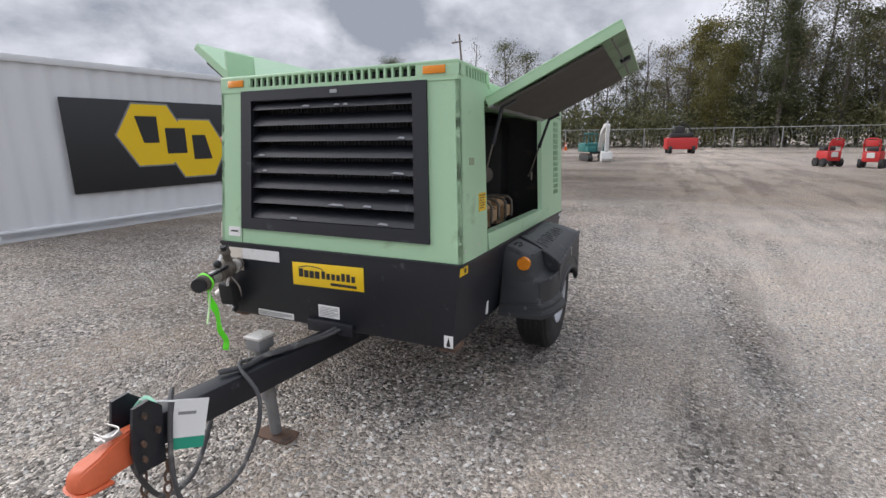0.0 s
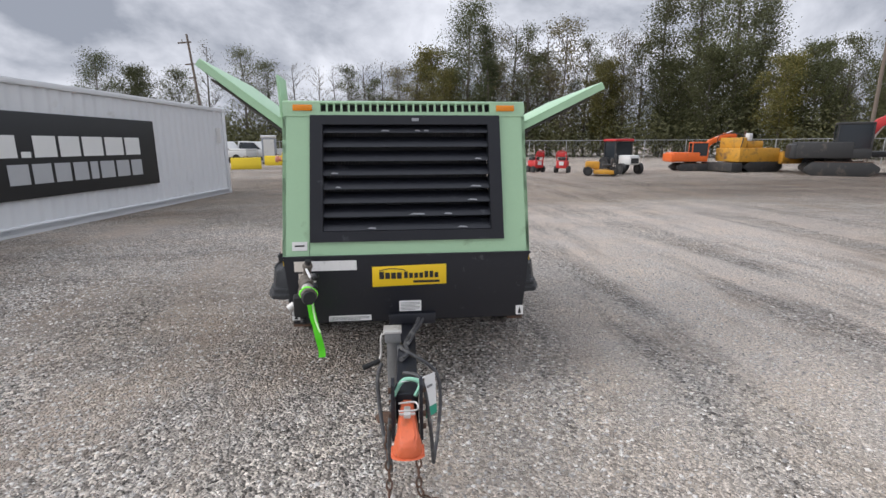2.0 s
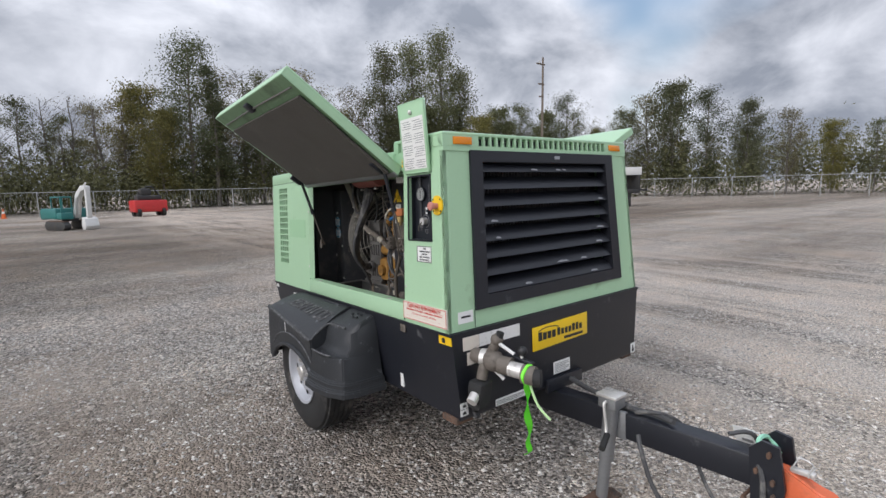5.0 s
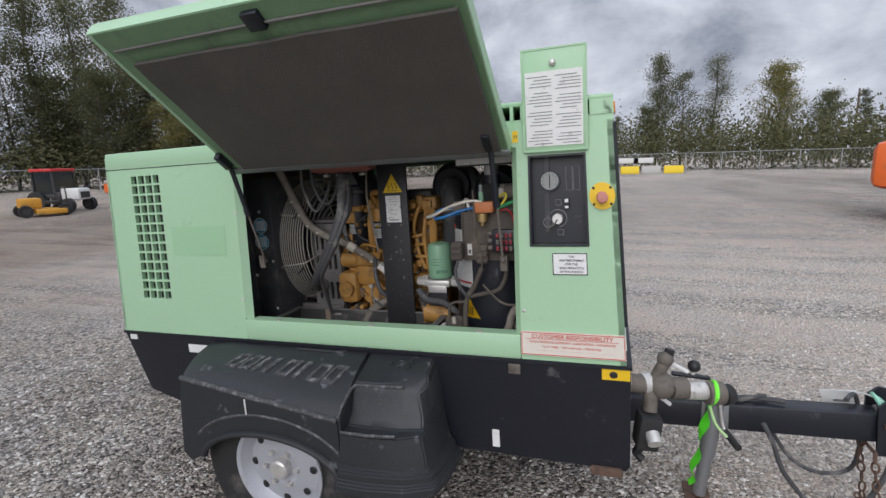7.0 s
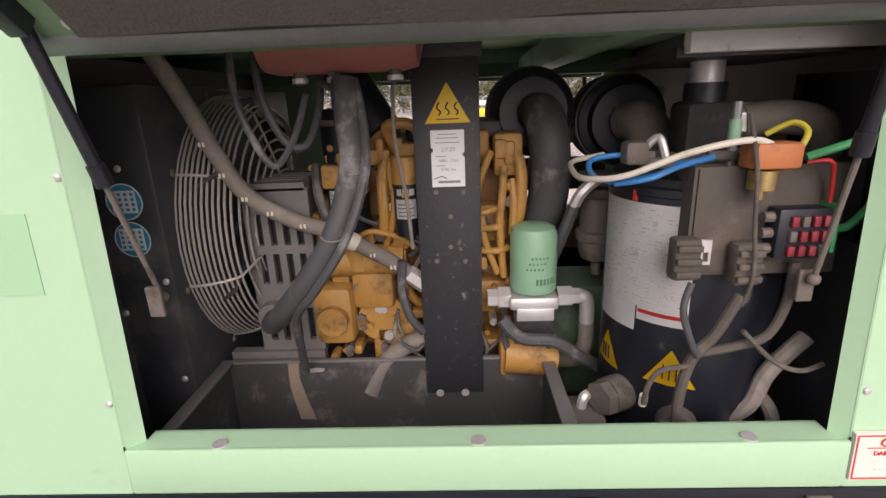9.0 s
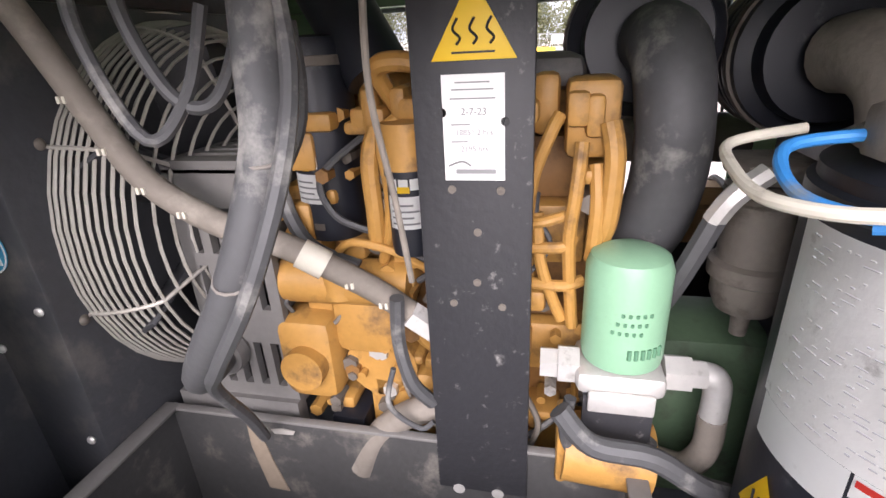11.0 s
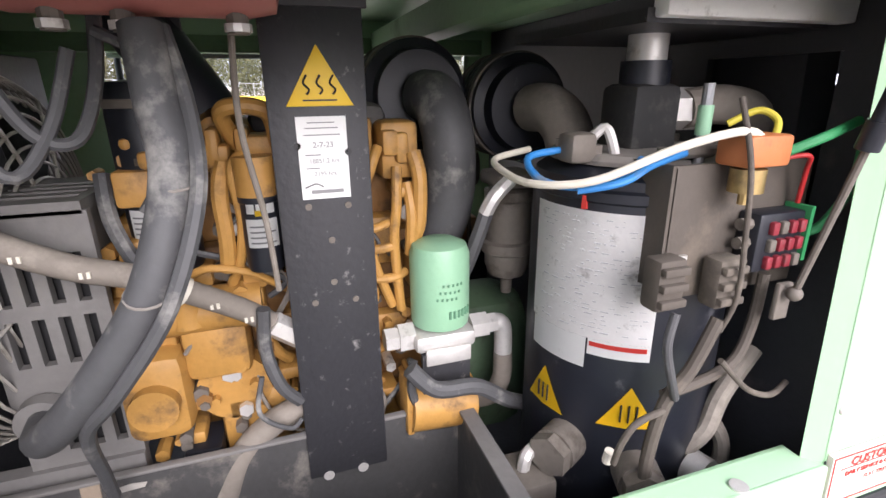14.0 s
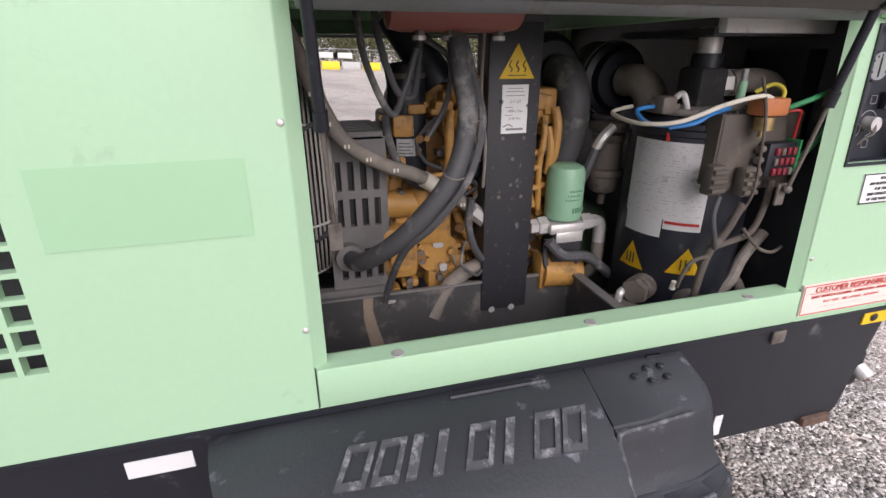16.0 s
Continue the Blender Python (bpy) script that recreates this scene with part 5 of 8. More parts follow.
rib = smooth_line([(OX + 0.01, -0.27, -0.135), (OX + 0.02, -0.272, -0.22), (OX + 0.04, -0.275, -0.33), (OX + 0.055, -0.28, -0.42), (OX + 0.05, -0.275, -0.46)], 5)
rows = [(bm.verts.new(p + Vector((-0.017, 0.009 * math.sin(i), 0))), bm.verts.new(p + Vector((0.017, -0.009 * math.sin(i * 0.8), 0)))) for i, p in enumerate(rib)]
for a, b in zip(rows, rows[1:]):
    bm.faces.new((a[0], a[1], b[1], b[0]))
bmesh.ops.solidify(bm, geom=bm.faces[:], thickness=0.0015)
tube(bm, [(OX, -0.27, -0.065), (OX + 0.045, -0.27, -0.10), (OX + 0.01, -0.27, -0.145), (OX - 0.035, -0.27, -0.10)], 0.007, 6, 4, closed=True)
part("lime_ribbon", bm, LIME, out_, "fluorescent lime ribbon")
part("ribbon_tail", tube(bm_new(), [(OX + 0.02, -0.27, -0.14), (OX + 0.03, -0.31, -0.22), (OX + 0.05, -0.36, -0.27)], 0.005, 5), material("pale_lime_cord", (0.55, 0.8, 0.4), 0.6), out_)
out_.matrix_basis = pose(OX, 0, -0.105, 8, 0, 10) @ Matrix.Translation((-OX, 0, 0.105))

# ---- inside the engine bay ----
part("bay_floor", box(bm_new(), -0.60, 0.60, 0.02, 1.94, -0.27, -0.255), DARK, machine, "oily dark floor of the engine bay")
part("inner_bulkhead", box(bm_new(), -0.62, 0.62, 1.62, 1.64, -0.26, 0.69), DARK, machine)
part("front_bulkhead", plate_with_hole(bm_new(), "y", 0.225, 0.24, (-0.62, 0.62, -0.26, 0.73), [(-0.52, -0.30, 0.33, 0.60), (0.30, 0.52, 0.33, 0.60)]), DARK, machine)
# the rails share the green with shade put into its colour
for side in (-1, 1):
    part("roof_rail", box(bm_new(), *sorted((side * 0.61, side * 0.56)), 0.30, 1.62, 0.655, 0.70), GREEN_SHADE, machine, "green roof rail")
part("cross_rail", box(bm_new(), -0.56, 0.56, 0.60, 0.66, 0.655, 0.715, 0.004), GREEN_SHADE, machine)
part("hinge_plate", box(bm_new(), -0.52, -0.20, 0.28, 0.56, 0.625, 0.640), POSTM, machine, "black shelf plate")
part("shelf_lip", box(bm_new(), -0.54, -0.515, 0.26, 0.55, 0.630, 0.672, 0.003), WORN_WHITE, machine)

def settle(before, x, y, z):
    """Moves the parts added since the given ones into their place in the bay."""
    for ob in machine.children:
        if ob not in before:
            ob.matrix_basis = Matrix.Translation((x, y, z)) @ ob.matrix_basis


fixed = set(machine.children)
# radiator housing, blue stickers, fan and wire guard
rad = part("radiator_housing", box(bm_new(), -0.385, 0.40, 1.44, 1.60, -0.25, 0.60, 0.006), DARK, machine, "black radiator housing with round blue stickers")
part("side_flange", box(bm_new(), -0.52, -0.38, 1.555, 1.575, -0.25, 0.60), DARK, rad)
for z in (0.394, 0.322):
    m_ = pose(-0.3875, 1.500, z, 0, -90, 0)
    s = part("blue_sticker", lathe(bm_new(), [(0.034, 0), (0.034, 0.002), (0.001, 0.0021)], m_, 28), BLUE, rad, "round blue sticker")
    part("print", plate_with_hole(bm_new(), "x", -0.3912, -0.3898, (1.477, 1.523, z - 0.021, z + 0.021), [(1.4805 + i * 0.0115, 1.4875 + i * 0.0115, z - 0.0175 + j * 0.0095, z - 0.0115 + j * 0.0095) for i in range(4) for j in range(4)]), WHITE, s)
    part("ring", lathe(bm_new(), [(0.0325, 0.002), (0.0325, 0.0028), (0.0345, 0.0028), (0.0345, 0.002)], m_, 28), WHITE, s)
for y, z in ((1.50, 0.455), (1.455, 0.235), (1.55, 0.17), (1.46, 0.02)):
    part("bolt", ball(bm_new(), (-0.388, y, z), 0.007, (0.6, 1, 1), 8, 6), STEEL, rad)
FC = Vector((-0.05, 1.44, 0.285))
guard = part("fan_guard", lathe(bm_new(), [(0.300, 0), (0.308, -0.004), (0.312, 0.0)], Matrix.Translation(FC) @ pose(0, 0, 0, 90, 0, 0), 48), WIRE, machine, "galvanised wire fan guard")
NR = 19


def guard_line(f):
    """Radius and depth along the guard: a drum first, then its front face."""
    if f < 0.55:
        g = f / 0.55
        return 0.297 - 0.030 * g ** 2, -0.095 * g
    g = (f - 0.55) / 0.45
    return 0.267 - 0.20 * g, -0.095 - 0.030 * math.sin(g * math.pi / 2)


for i in range(NR):
    f = i / (NR - 1)
    r, dy = guard_line(f)
    ringp = [(FC.x + r * math.cos(a), FC.y + dy, FC.z + r * math.sin(a)) for a in np.linspace(0, 2 * math.pi, 41)[:-1]]
    part("guard_ring", tube(bm_new(), ringp, 0.0027, 5, 1, closed=True), WIRE, guard)
for k in range(8):
    a = 2 * math.pi * (k + 0.35) / 8
    pts = []
    for i in range(NR):
        f = i / (NR - 1)
        r, dy = guard_line(f)
        pts.append((FC.x + r * math.cos(a), FC.y + dy, FC.z + r * math.sin(a)))
    pts.insert(0, (FC.x + 0.310 * math.cos(a), FC.y + 0.004, FC.z + 0.310 * math.sin(a)))
    part("guard_spoke", tube(bm_new(), pts, 0.0032, 6, 1), WIRE, guard)
    part("spoke_foot", ball(bm_new(), pts[0], 0.009), CAST, guard)
fan = part("fan", rod(bm_new(), FC + Vector((0, -0.09, 0)), FC, 0.06, 20), DARK, machine, "dark cooling fan")
for k in range(7):
    mm = Matrix.Translation(FC + Vector((0, -0.045, 0))) @ Matrix.Rotation(2 * math.pi * k / 7, 4, "Y") @ pose(0.17, 0, 0, 35, 0, 0)
    part("blade", box(bm_new(), -0.12, 0.12, -0.05, 0.05, -0.004, 0.004, 0.002, mm), DARK, fan)

settle(fixed, -0.030, 0.0, 0.028)
fixed = set(machine.children)

# slotted plastic belt cover beside the fan
cover = part("belt_cover", plate_with_hole(bm_new(), "x", -0.315, -0.300, (1.180, 1.325, -0.02, 0.40),
             [(1.198 + 0.030 * i, 1.213 + 0.030 * i, z0, z1) for i in range(4) for z0, z1 in ((0.045, 0.125), (0.185, 0.255), (0.275, 0.345))]), PLASTIC, machine, "grey slotted plastic belt cover, dusty")
part("cover_top", plate_with_hole(bm_new(), "z", 0.395, 0.412, (-0.315, -0.10, 1.185, 1.325), [(-0.28 + i * 0.035, -0.262 + i * 0.035, 1.20, 1.31) for i in range(4)]), PLASTIC, cover)
part("cover_side", box(bm_new(), -0.30, -0.06, 1.192, 1.200, -0.01, 0.40), PLASTIC, cover)
part("cover_foot", plate_with_hole(bm_new(), "x", -0.325, -0.300, (1.18, 1.40, -0.06, 0.02), [(1.20 + i * 0.022, 1.21 + i * 0.022, -0.035, -0.012) for i in range(9)]), PLASTIC, cover)
part("cover_port", lathe(bm_new(), [(0.030, 0), (0.036, 0.01), (0.034, 0.03), (0.022, 0.032)], pose(-0.312, 1.283, 0.112, 0, -90, 0), 22), PLASTIC, cover)
part("backing", box(bm_new(), -0.292, -0.285, 1.20, 1.31, 0.0, 0.39), INK, cover)
cover.matrix_basis = Matrix.Translation((0.058, 0.025, -0.008))

# engine
engine = part("engine", box(bm_new(), -0.165, 0.16, 0.72, 1.19, -0.02, 0.30, 0.02), GRIME, machine, "amber painted diesel engine, oily, with pipes and filters")


def eng(name, bm, mat=ORANGE_ENG, label=""):
    return part(name, bm, mat, engine, label)


eng("cylinder_head", box(bm_new(), -0.15, 0.14, 0.74, 1.17, 0.30, 0.415, 0.012), GRIME)
eng("rocker_cover", box(bm_new(), -0.11, 0.10, 0.76, 1.15, 0.415, 0.49, 0.03))
eng("sump", box(bm_new(), -0.13, 0.13, 0.76, 1.15, -0.22, -0.01, 0.02))
eng("timing_case", box(bm_new(), -0.20, 0.17, 1.15, 1.21, 0.02, 0.36, 0.025))
rnd = random.Random(4)
eng("fuel_pump", box(bm_new(), -0.265, -0.17, 1.13, 1.225, 0.02, 0.165, 0.022), label="bolted pump housing")
eng("pump_nose", rod(bm_new(), (-0.255, 1.175, 0.09), (-0.285, 1.175, 0.09), 0.034, 18))
eng("pump_mid", box(bm_new(), -0.245, -0.17, 1.035, 1.135, 0.10, 0.205, 0.018))
eng("pump_barrel", rod(bm_new(), (-0.22, 1.21, 0.215), (-0.22, 1.01, 0.215), 0.036, 18))
eng("pump_head", rod(bm_new(), (-0.235, 1.115, 0.20), (-0.235, 1.115, 0.255), 0.025, 14))
eng("gear_boss", rod(bm_new(), (-0.185, 1.07, 0.07), (-0.225, 1.07, 0.07), 0.058, 20))
eng("lower_casting", box(bm_new(), -0.225, -0.16, 0.985, 1.10, -0.07, 0.06, 0.018))
eng("mount_foot", box(bm_new(), -0.25, -0.17, 1.10, 1.16, -0.09, -0.02, 0.008), BLACK)
eng("side_casting", box(bm_new(), -0.195, -0.15, 0.76, 0.97, 0.06, 0.15, 0.02))
eng("oil_cooler", box(bm_new(), -0.19, -0.14, 0.770, 0.86, 0.24, 0.33, 0.014))
eng("injector_block", box(bm_new(), -0.215, -0.13, 0.742, 0.805, 0.395, 0.488, 0.010))
eng("injector_block", box(bm_new(), -0.195, -0.13, 0.812, 0.845, 0.42, 0.495, 0.010))
eng("thermostat_housing", rod(bm_new(), (-0.14, 1.05, 0.42), (-0.14, 1.05, 0.50), 0.04, 16))
eng("filter_base", rod(bm_new(), (-0.2514, 0.994, 0.395), (-0.2514, 0.994, 0.450), 0.030, 18))
eng("filter_neck", box(bm_new(), -0.23, -0.15, 0.955, 1.01, 0.44, 0.475, 0.008))
for pts, r in (
        ([(-0.20, 1.015, 0.46), (-0.225, 1.03, 0.50), (-0.24, 1.02, 0.515), (-0.24, 0.985, 0.515), (-0.235, 0.965, 0.50), (-0.22, 0.96, 0.45)], 0.012),
        ([(-0.235, 1.035, 0.44), (-0.245, 1.045, 0.40), (-0.245, 1.045, 0.33), (-0.235, 1.05, 0.28)], 0.012),
        ([(-0.235, 1.01, 0.45), (-0.25, 1.025, 0.43), (-0.25, 1.02, 0.36), (-0.24, 1.03, 0.30), (-0.22, 1.05, 0.25)], 0.008),
        ([(-0.225, 0.812, 0.45), (-0.235, 0.822, 0.43), (-0.235, 0.84, 0.38), (-0.228, 0.846, 0.33)], 0.008),
        ([(-0.22, 0.765, 0.39), (-0.235, 0.762, 0.34), (-0.23, 0.765, 0.27)], 0.011),
        ([(-0.225, 0.835, 0.33), (-0.235, 0.83, 0.27), (-0.235, 0.815, 0.22), (-0.23, 0.80, 0.18)], 0.008),
        ([(-0.23, 0.79, 0.30), (-0.24, 0.80, 0.29), (-0.235, 0.84, 0.285)], 0.008),
        ([(-0.23, 0.775, 0.24), (-0.24, 0.80, 0.235), (-0.235, 0.84, 0.235)], 0.008),
        ([(-0.18, 1.10, 0.29), (-0.20, 1.16, 0.31), (-0.20, 1.20, 0.27), (-0.21, 1.20, 0.20)], 0.014),
        ([(-0.235, 0.785, 0.42), (-0.245, 0.79, 0.36), (-0.24, 0.795, 0.30), (-0.235, 0.79, 0.22), (-0.23, 0.785, 0.17)], 0.0085),
        ([(-0.225, 0.755, 0.44), (-0.235, 0.748, 0.40), (-0.235, 0.75, 0.33), (-0.225, 0.755, 0.30)], 0.0125),
        ([(-0.235, 0.80, 0.33), (-0.245, 0.825, 0.325), (-0.24, 0.85, 0.32)], 0.007),
        ([(-0.21, 0.98, 0.10), (-0.225, 1.0, 0.13), (-0.225, 1.02, 0.18), (-0.215, 1.03, 0.22)], 0.010),
        ([(-0.23, 1.12, 0.26), (-0.25, 1.08, 0.29), (-0.245, 1.02, 0.275), (-0.225, 0.98, 0.24)], 0.006)):
    eng("engine_pipe", tube(bm_new(), pts, r, 10))
for i in range(120):
    y, z = rnd.uniform(0.74, 1.21), rnd.uniform(-0.06, 0.47)
    x = -0.235 if z < 0.25 and (1.0 < y) else -0.205
    bm = rod(bm_new(), (x + 0.03, y, z), (x - 0.008 * rnd.random(), y, z), rnd.uniform(0.005, 0.012), 6)
    eng("engine_bolt", bm, ORANGE_ENG if i % 3 else CAST)
for i in range(64):
    y, z = rnd.uniform(0.74, 1.19), rnd.uniform(-0.05, 0.47)
    w, h = rnd.uniform(0.008, 0.026), rnd.uniform(0.008, 0.03)
    eng("casting_boss", box(bm_new(), -0.222 - 0.01 * rnd.random(), -0.15, y - w, y + w, z - h, z + h, 0.007))
eng("engine_top_clutter", box(bm_new(), -0.16, 0.02, 0.78, 1.0, 0.47, 0.515, 0.02), DARK)


def arc_label(name, cx, cy, r, a0, a1, z0, z1, mat, parent, label=""):
    """A label bent round an upright cylinder, from angle a0 to a1."""
    bm = bm_new()
    cols = [[bm.verts.new((cx + r * math.cos(radians(a0 + (a1 - a0) * i / 8)), cy + r * math.sin(radians(a0 + (a1 - a0) * i / 8)), z)) for z in (z0, z1)] for i in range(9)]
    for c, d in zip(cols, cols[1:]):
        bm.faces.new((c[0], d[0], d[1], c[1]))
    bmesh.ops.solidify(bm, geom=bm.faces[:], thickness=0.0008)
    return part(name, bm, mat, parent, label)


def can_labels(cx, cy, r, mid, half, z0):
    """White label with fine print, and above it the maker's mark as plain shapes."""
    arc_label("filter_label", cx, cy, r + 0.0012, mid - half, mid + half, z0, z0 + 0.042, WHITE, engine, "small white printed label")
    for k in range(4):
        arc_label("print", cx, cy, r + 0.0022, mid - half * 0.75, mid + half * (0.75 - 0.3 * (k % 2)), z0 + 0.006 + 0.008 * k, z0 + 0.0085 + 0.008 * k, GREY_INK, engine)
    for k in range(3):
        arc_label("label_mark", cx, cy, r + 0.0014, mid - half * 0.85 + half * 0.6 * k, mid - half * 0.85 + half * (0.6 * k + 0.5), z0 + 0.050, z0 + 0.066, WHITE, engine)
    arc_label("label_mark", cx, cy, r + 0.0024, mid - half * 0.32, mid + half * 0.32, z0 + 0.047, z0 + 0.055, YELLOW, engine)


rw = random.Random(12)
for i in range(16):
    y, z = rw.uniform(0.76, 1.18), rw.uniform(0.0, 0.44)
    pts = [(-0.205, y, z)]
    for k in range(3):
        y, z = y + rw.uniform(-0.06, 0.06), z - rw.uniform(0.01, 0.07)
        pts.append((-0.225 - rw.uniform(0, 0.02), min(1.2, max(0.75, y)), max(-0.07, z)))
    eng("engine_wire", tube(bm_new(), pts, rw.choice((0.0028, 0.0035, 0.005)), 6), HOSE if i % 3 else HOSE_BROWN)
for i in range(26):
    y, z = rw.uniform(0.75, 1.19), rw.uniform(-0.05, 0.44)
    eng("hex_fitting", rod(bm_new(), (-0.19, y, z), (-0.232 - 0.008 * rw.random(), y, z), rw.uniform(0.008, 0.015), 6), (CAST, GRIME, STEEL)[i % 3])
eng("fuel_filter", lathe(bm_new(), [(0.004, 0), (0.025, 0.004), (0.027, 0.015), (0.027, 0.105), (0.0295, 0.108), (0.0295, 0.116), (0.02, 0.118)], pose(-0.2514, 0.994, 0.279), 26), BLACK, "black filter canister with a white label")
can_labels(-0.2514, 0.994, 0.027, 183, 48, 0.322)
eng("breather_canister", lathe(bm_new(), [(0.01, 0), (0.045, 0.003), (0.0476, 0.012), (0.0476, 0.262), (0.044, 0.274), (0.01, 0.278)], pose(-0.176, 1.135, 0.275), 30), BLACK, "black canister with a small label")
can_labels(-0.176, 1.135, 0.0476, 163, 28, 0.335)
for z in (0.296, 0.440):
    arc_label("clip", -0.176, 1.135, 0.0490, 165, 185, z, z + 0.010, CAST, engine)
part("canister_bracket", lathe(bm_new(), [(0.047, 0), (0.0495, 0.001), (0.0495, 0.012), (0.047, 0.013)], pose(-0.176, 1.135, 0.515), 30, cap=False), CAST, engine)

# post with warning triangle and service card
post = part("centre_post", box(bm_new(), -0.300, -0.285, 0.838, 0.968, -0.085, 0.70, 0.002), POSTM, machine, "black steel post with a yellow heat warning")
part("post_flange", box(bm_new(), -0.290, -0.22, 0.962, 0.968, -0.085, 0.70), POSTM, post)
part("post_head", box(bm_new(), -0.306, -0.30, 0.832, 0.974, 0.635, 0.70, 0.002), POSTM, post)
tri = part("heat_warning", prism(bm_new(), [(0.856, 0.516), (0.944, 0.516), (0.900, 0.592)], "x", -0.3025, -0.3005, 0.0006), YELLOW, post, "yellow triangular hot surface sticker")
bm = bm_new()
for i in range(3):
    y = 0.917 - i * 0.017
    tube(bm, [(-0.3032, y, 0.531), (-0.3032, y - 0.004, 0.537), (-0.3032, y + 0.003, 0.545), (-0.3032, y - 0.002, 0.555)], 0.0014, 5, 4)
box(bm, -0.3035, -0.3026, 0.878, 0.922, 0.5225, 0.5245)
part("print", bm, INK, tri)
card = part("service_card", box(bm_new(), -0.3025, -0.3004, 0.8685, 0.9345, 0.392, 0.503), WHITE, post, "white service card with handwriting")
bm = bm_new()
for z, a, b in ((0.495, 0.884, 0.920), (0.488, 0.880, 0.924), (0.479, 0.878, 0.926), (0.4525, 0.905, 0.926), (0.4345, 0.908, 0.926)):
    box(bm, -0.3028, -0.3025, a, b, z - 0.0007, z + 0.0007)
part("print", bm, GREY_INK, card)
bm = bm_new()
tube(bm, [(-0.303, 0.930, 0.408), (-0.303, 0.915, 0.413), (-0.303, 0.905, 0.408)], 0.0012, 5)
box(bm, -0.3030, -0.3025, 0.878, 0.922, 0.3995, 0.4045)
part("logo_shape", bm, GREY_INK, card)
for t, z, sz in (("2-7-23", 0.4655, 0.0105), ("18851.2 hrs", 0.4440, 0.0085), ("2195 hrs", 0.4265, 0.0085)):
    words(t, sz, pose(-0.3028, 0.901, z, 90, 0, -90), GREY_INK, card, 0.0002)
for y, z in ((0.928, 0.381), (0.873, 0.380), (0.900, 0.330), (0.902, 0.265), (0.932, 0.235), (0.872, 0.233), (0.90, 0.655), (0.868, 0.455), (0.935, 0.465)):
    part("bolt_hole", rod(bm_new(), (-0.3005, y, z), (-0.3025, y, z), 0.0048, 10), CAST if z < 0.4 else INK, post)

settle(fixed, -0.015, 0.0, 0.021)
fixed = set(machine.children)

# open battery tray
tray = part("battery_tray", plate_with_hole(bm_new(), "x", -0.308, -0.302, (0.70, 1.425, -0.24, -0.010), []), TRAY, machine, "empty black steel battery tray, stained")
part("tray_floor", box(bm_new(), -0.60, -0.302, 0.70, 1.425, -0.246, -0.240), TRAY, tray)
for y0, y1 in ((0.695, 0.703), (1.422, 1.43)):
    bm = prism(bm_new(), [(-0.60, -0.24), (-0.302, -0.24), (-0.302, -0.010), (-0.60, -0.010)], "y", y0, y1)
    part("tray_side", bm, TRAY, tray)
    part("tray_edge", box(bm_new(), -0.60, -0.302, y0 - 0.012, y1 + 0.008, -0.010, -0.003, 0.002), PLASTIC, tray)
part("tray_back_edge", box(bm_new(), -0.314, -0.300, 0.70, 1.425, -0.010, -0.004, 0.002), PLASTIC, tray)
for y in (0.938, 0.880):
    part("tray_bolt", rod(bm_new(), (-0.307, y, -0.092), (-0.316, y, -0.092), 0.009, 12), STEEL, tray)
part("dried_stain", prism(bm_new(), [(1.272, -0.160), (1.235, -0.162), (1.252, -0.10), (1.262, -0.05), (1.260, -0.011), (1.285, -0.011), (1.287, -0.07)], "x", -0.3100, -0.3083), material("dried_mud", (0.24, 0.19, 0.14), 0.95, vary=0.3), tray, "dried mud streak")
part("paint_chip", prism(bm_new(), [(1.205, -0.034), (1.238, -0.036), (1.243, -0.028), (1.223, -0.024), (1.201, -0.027)], "x", -0.3100, -0.3083), material("grey_chip", (0.33, 0.31, 0.28), 0.8), tray)

settle(fixed, 0.0, 0.0, 0.028)
fixed = set(machine.children)

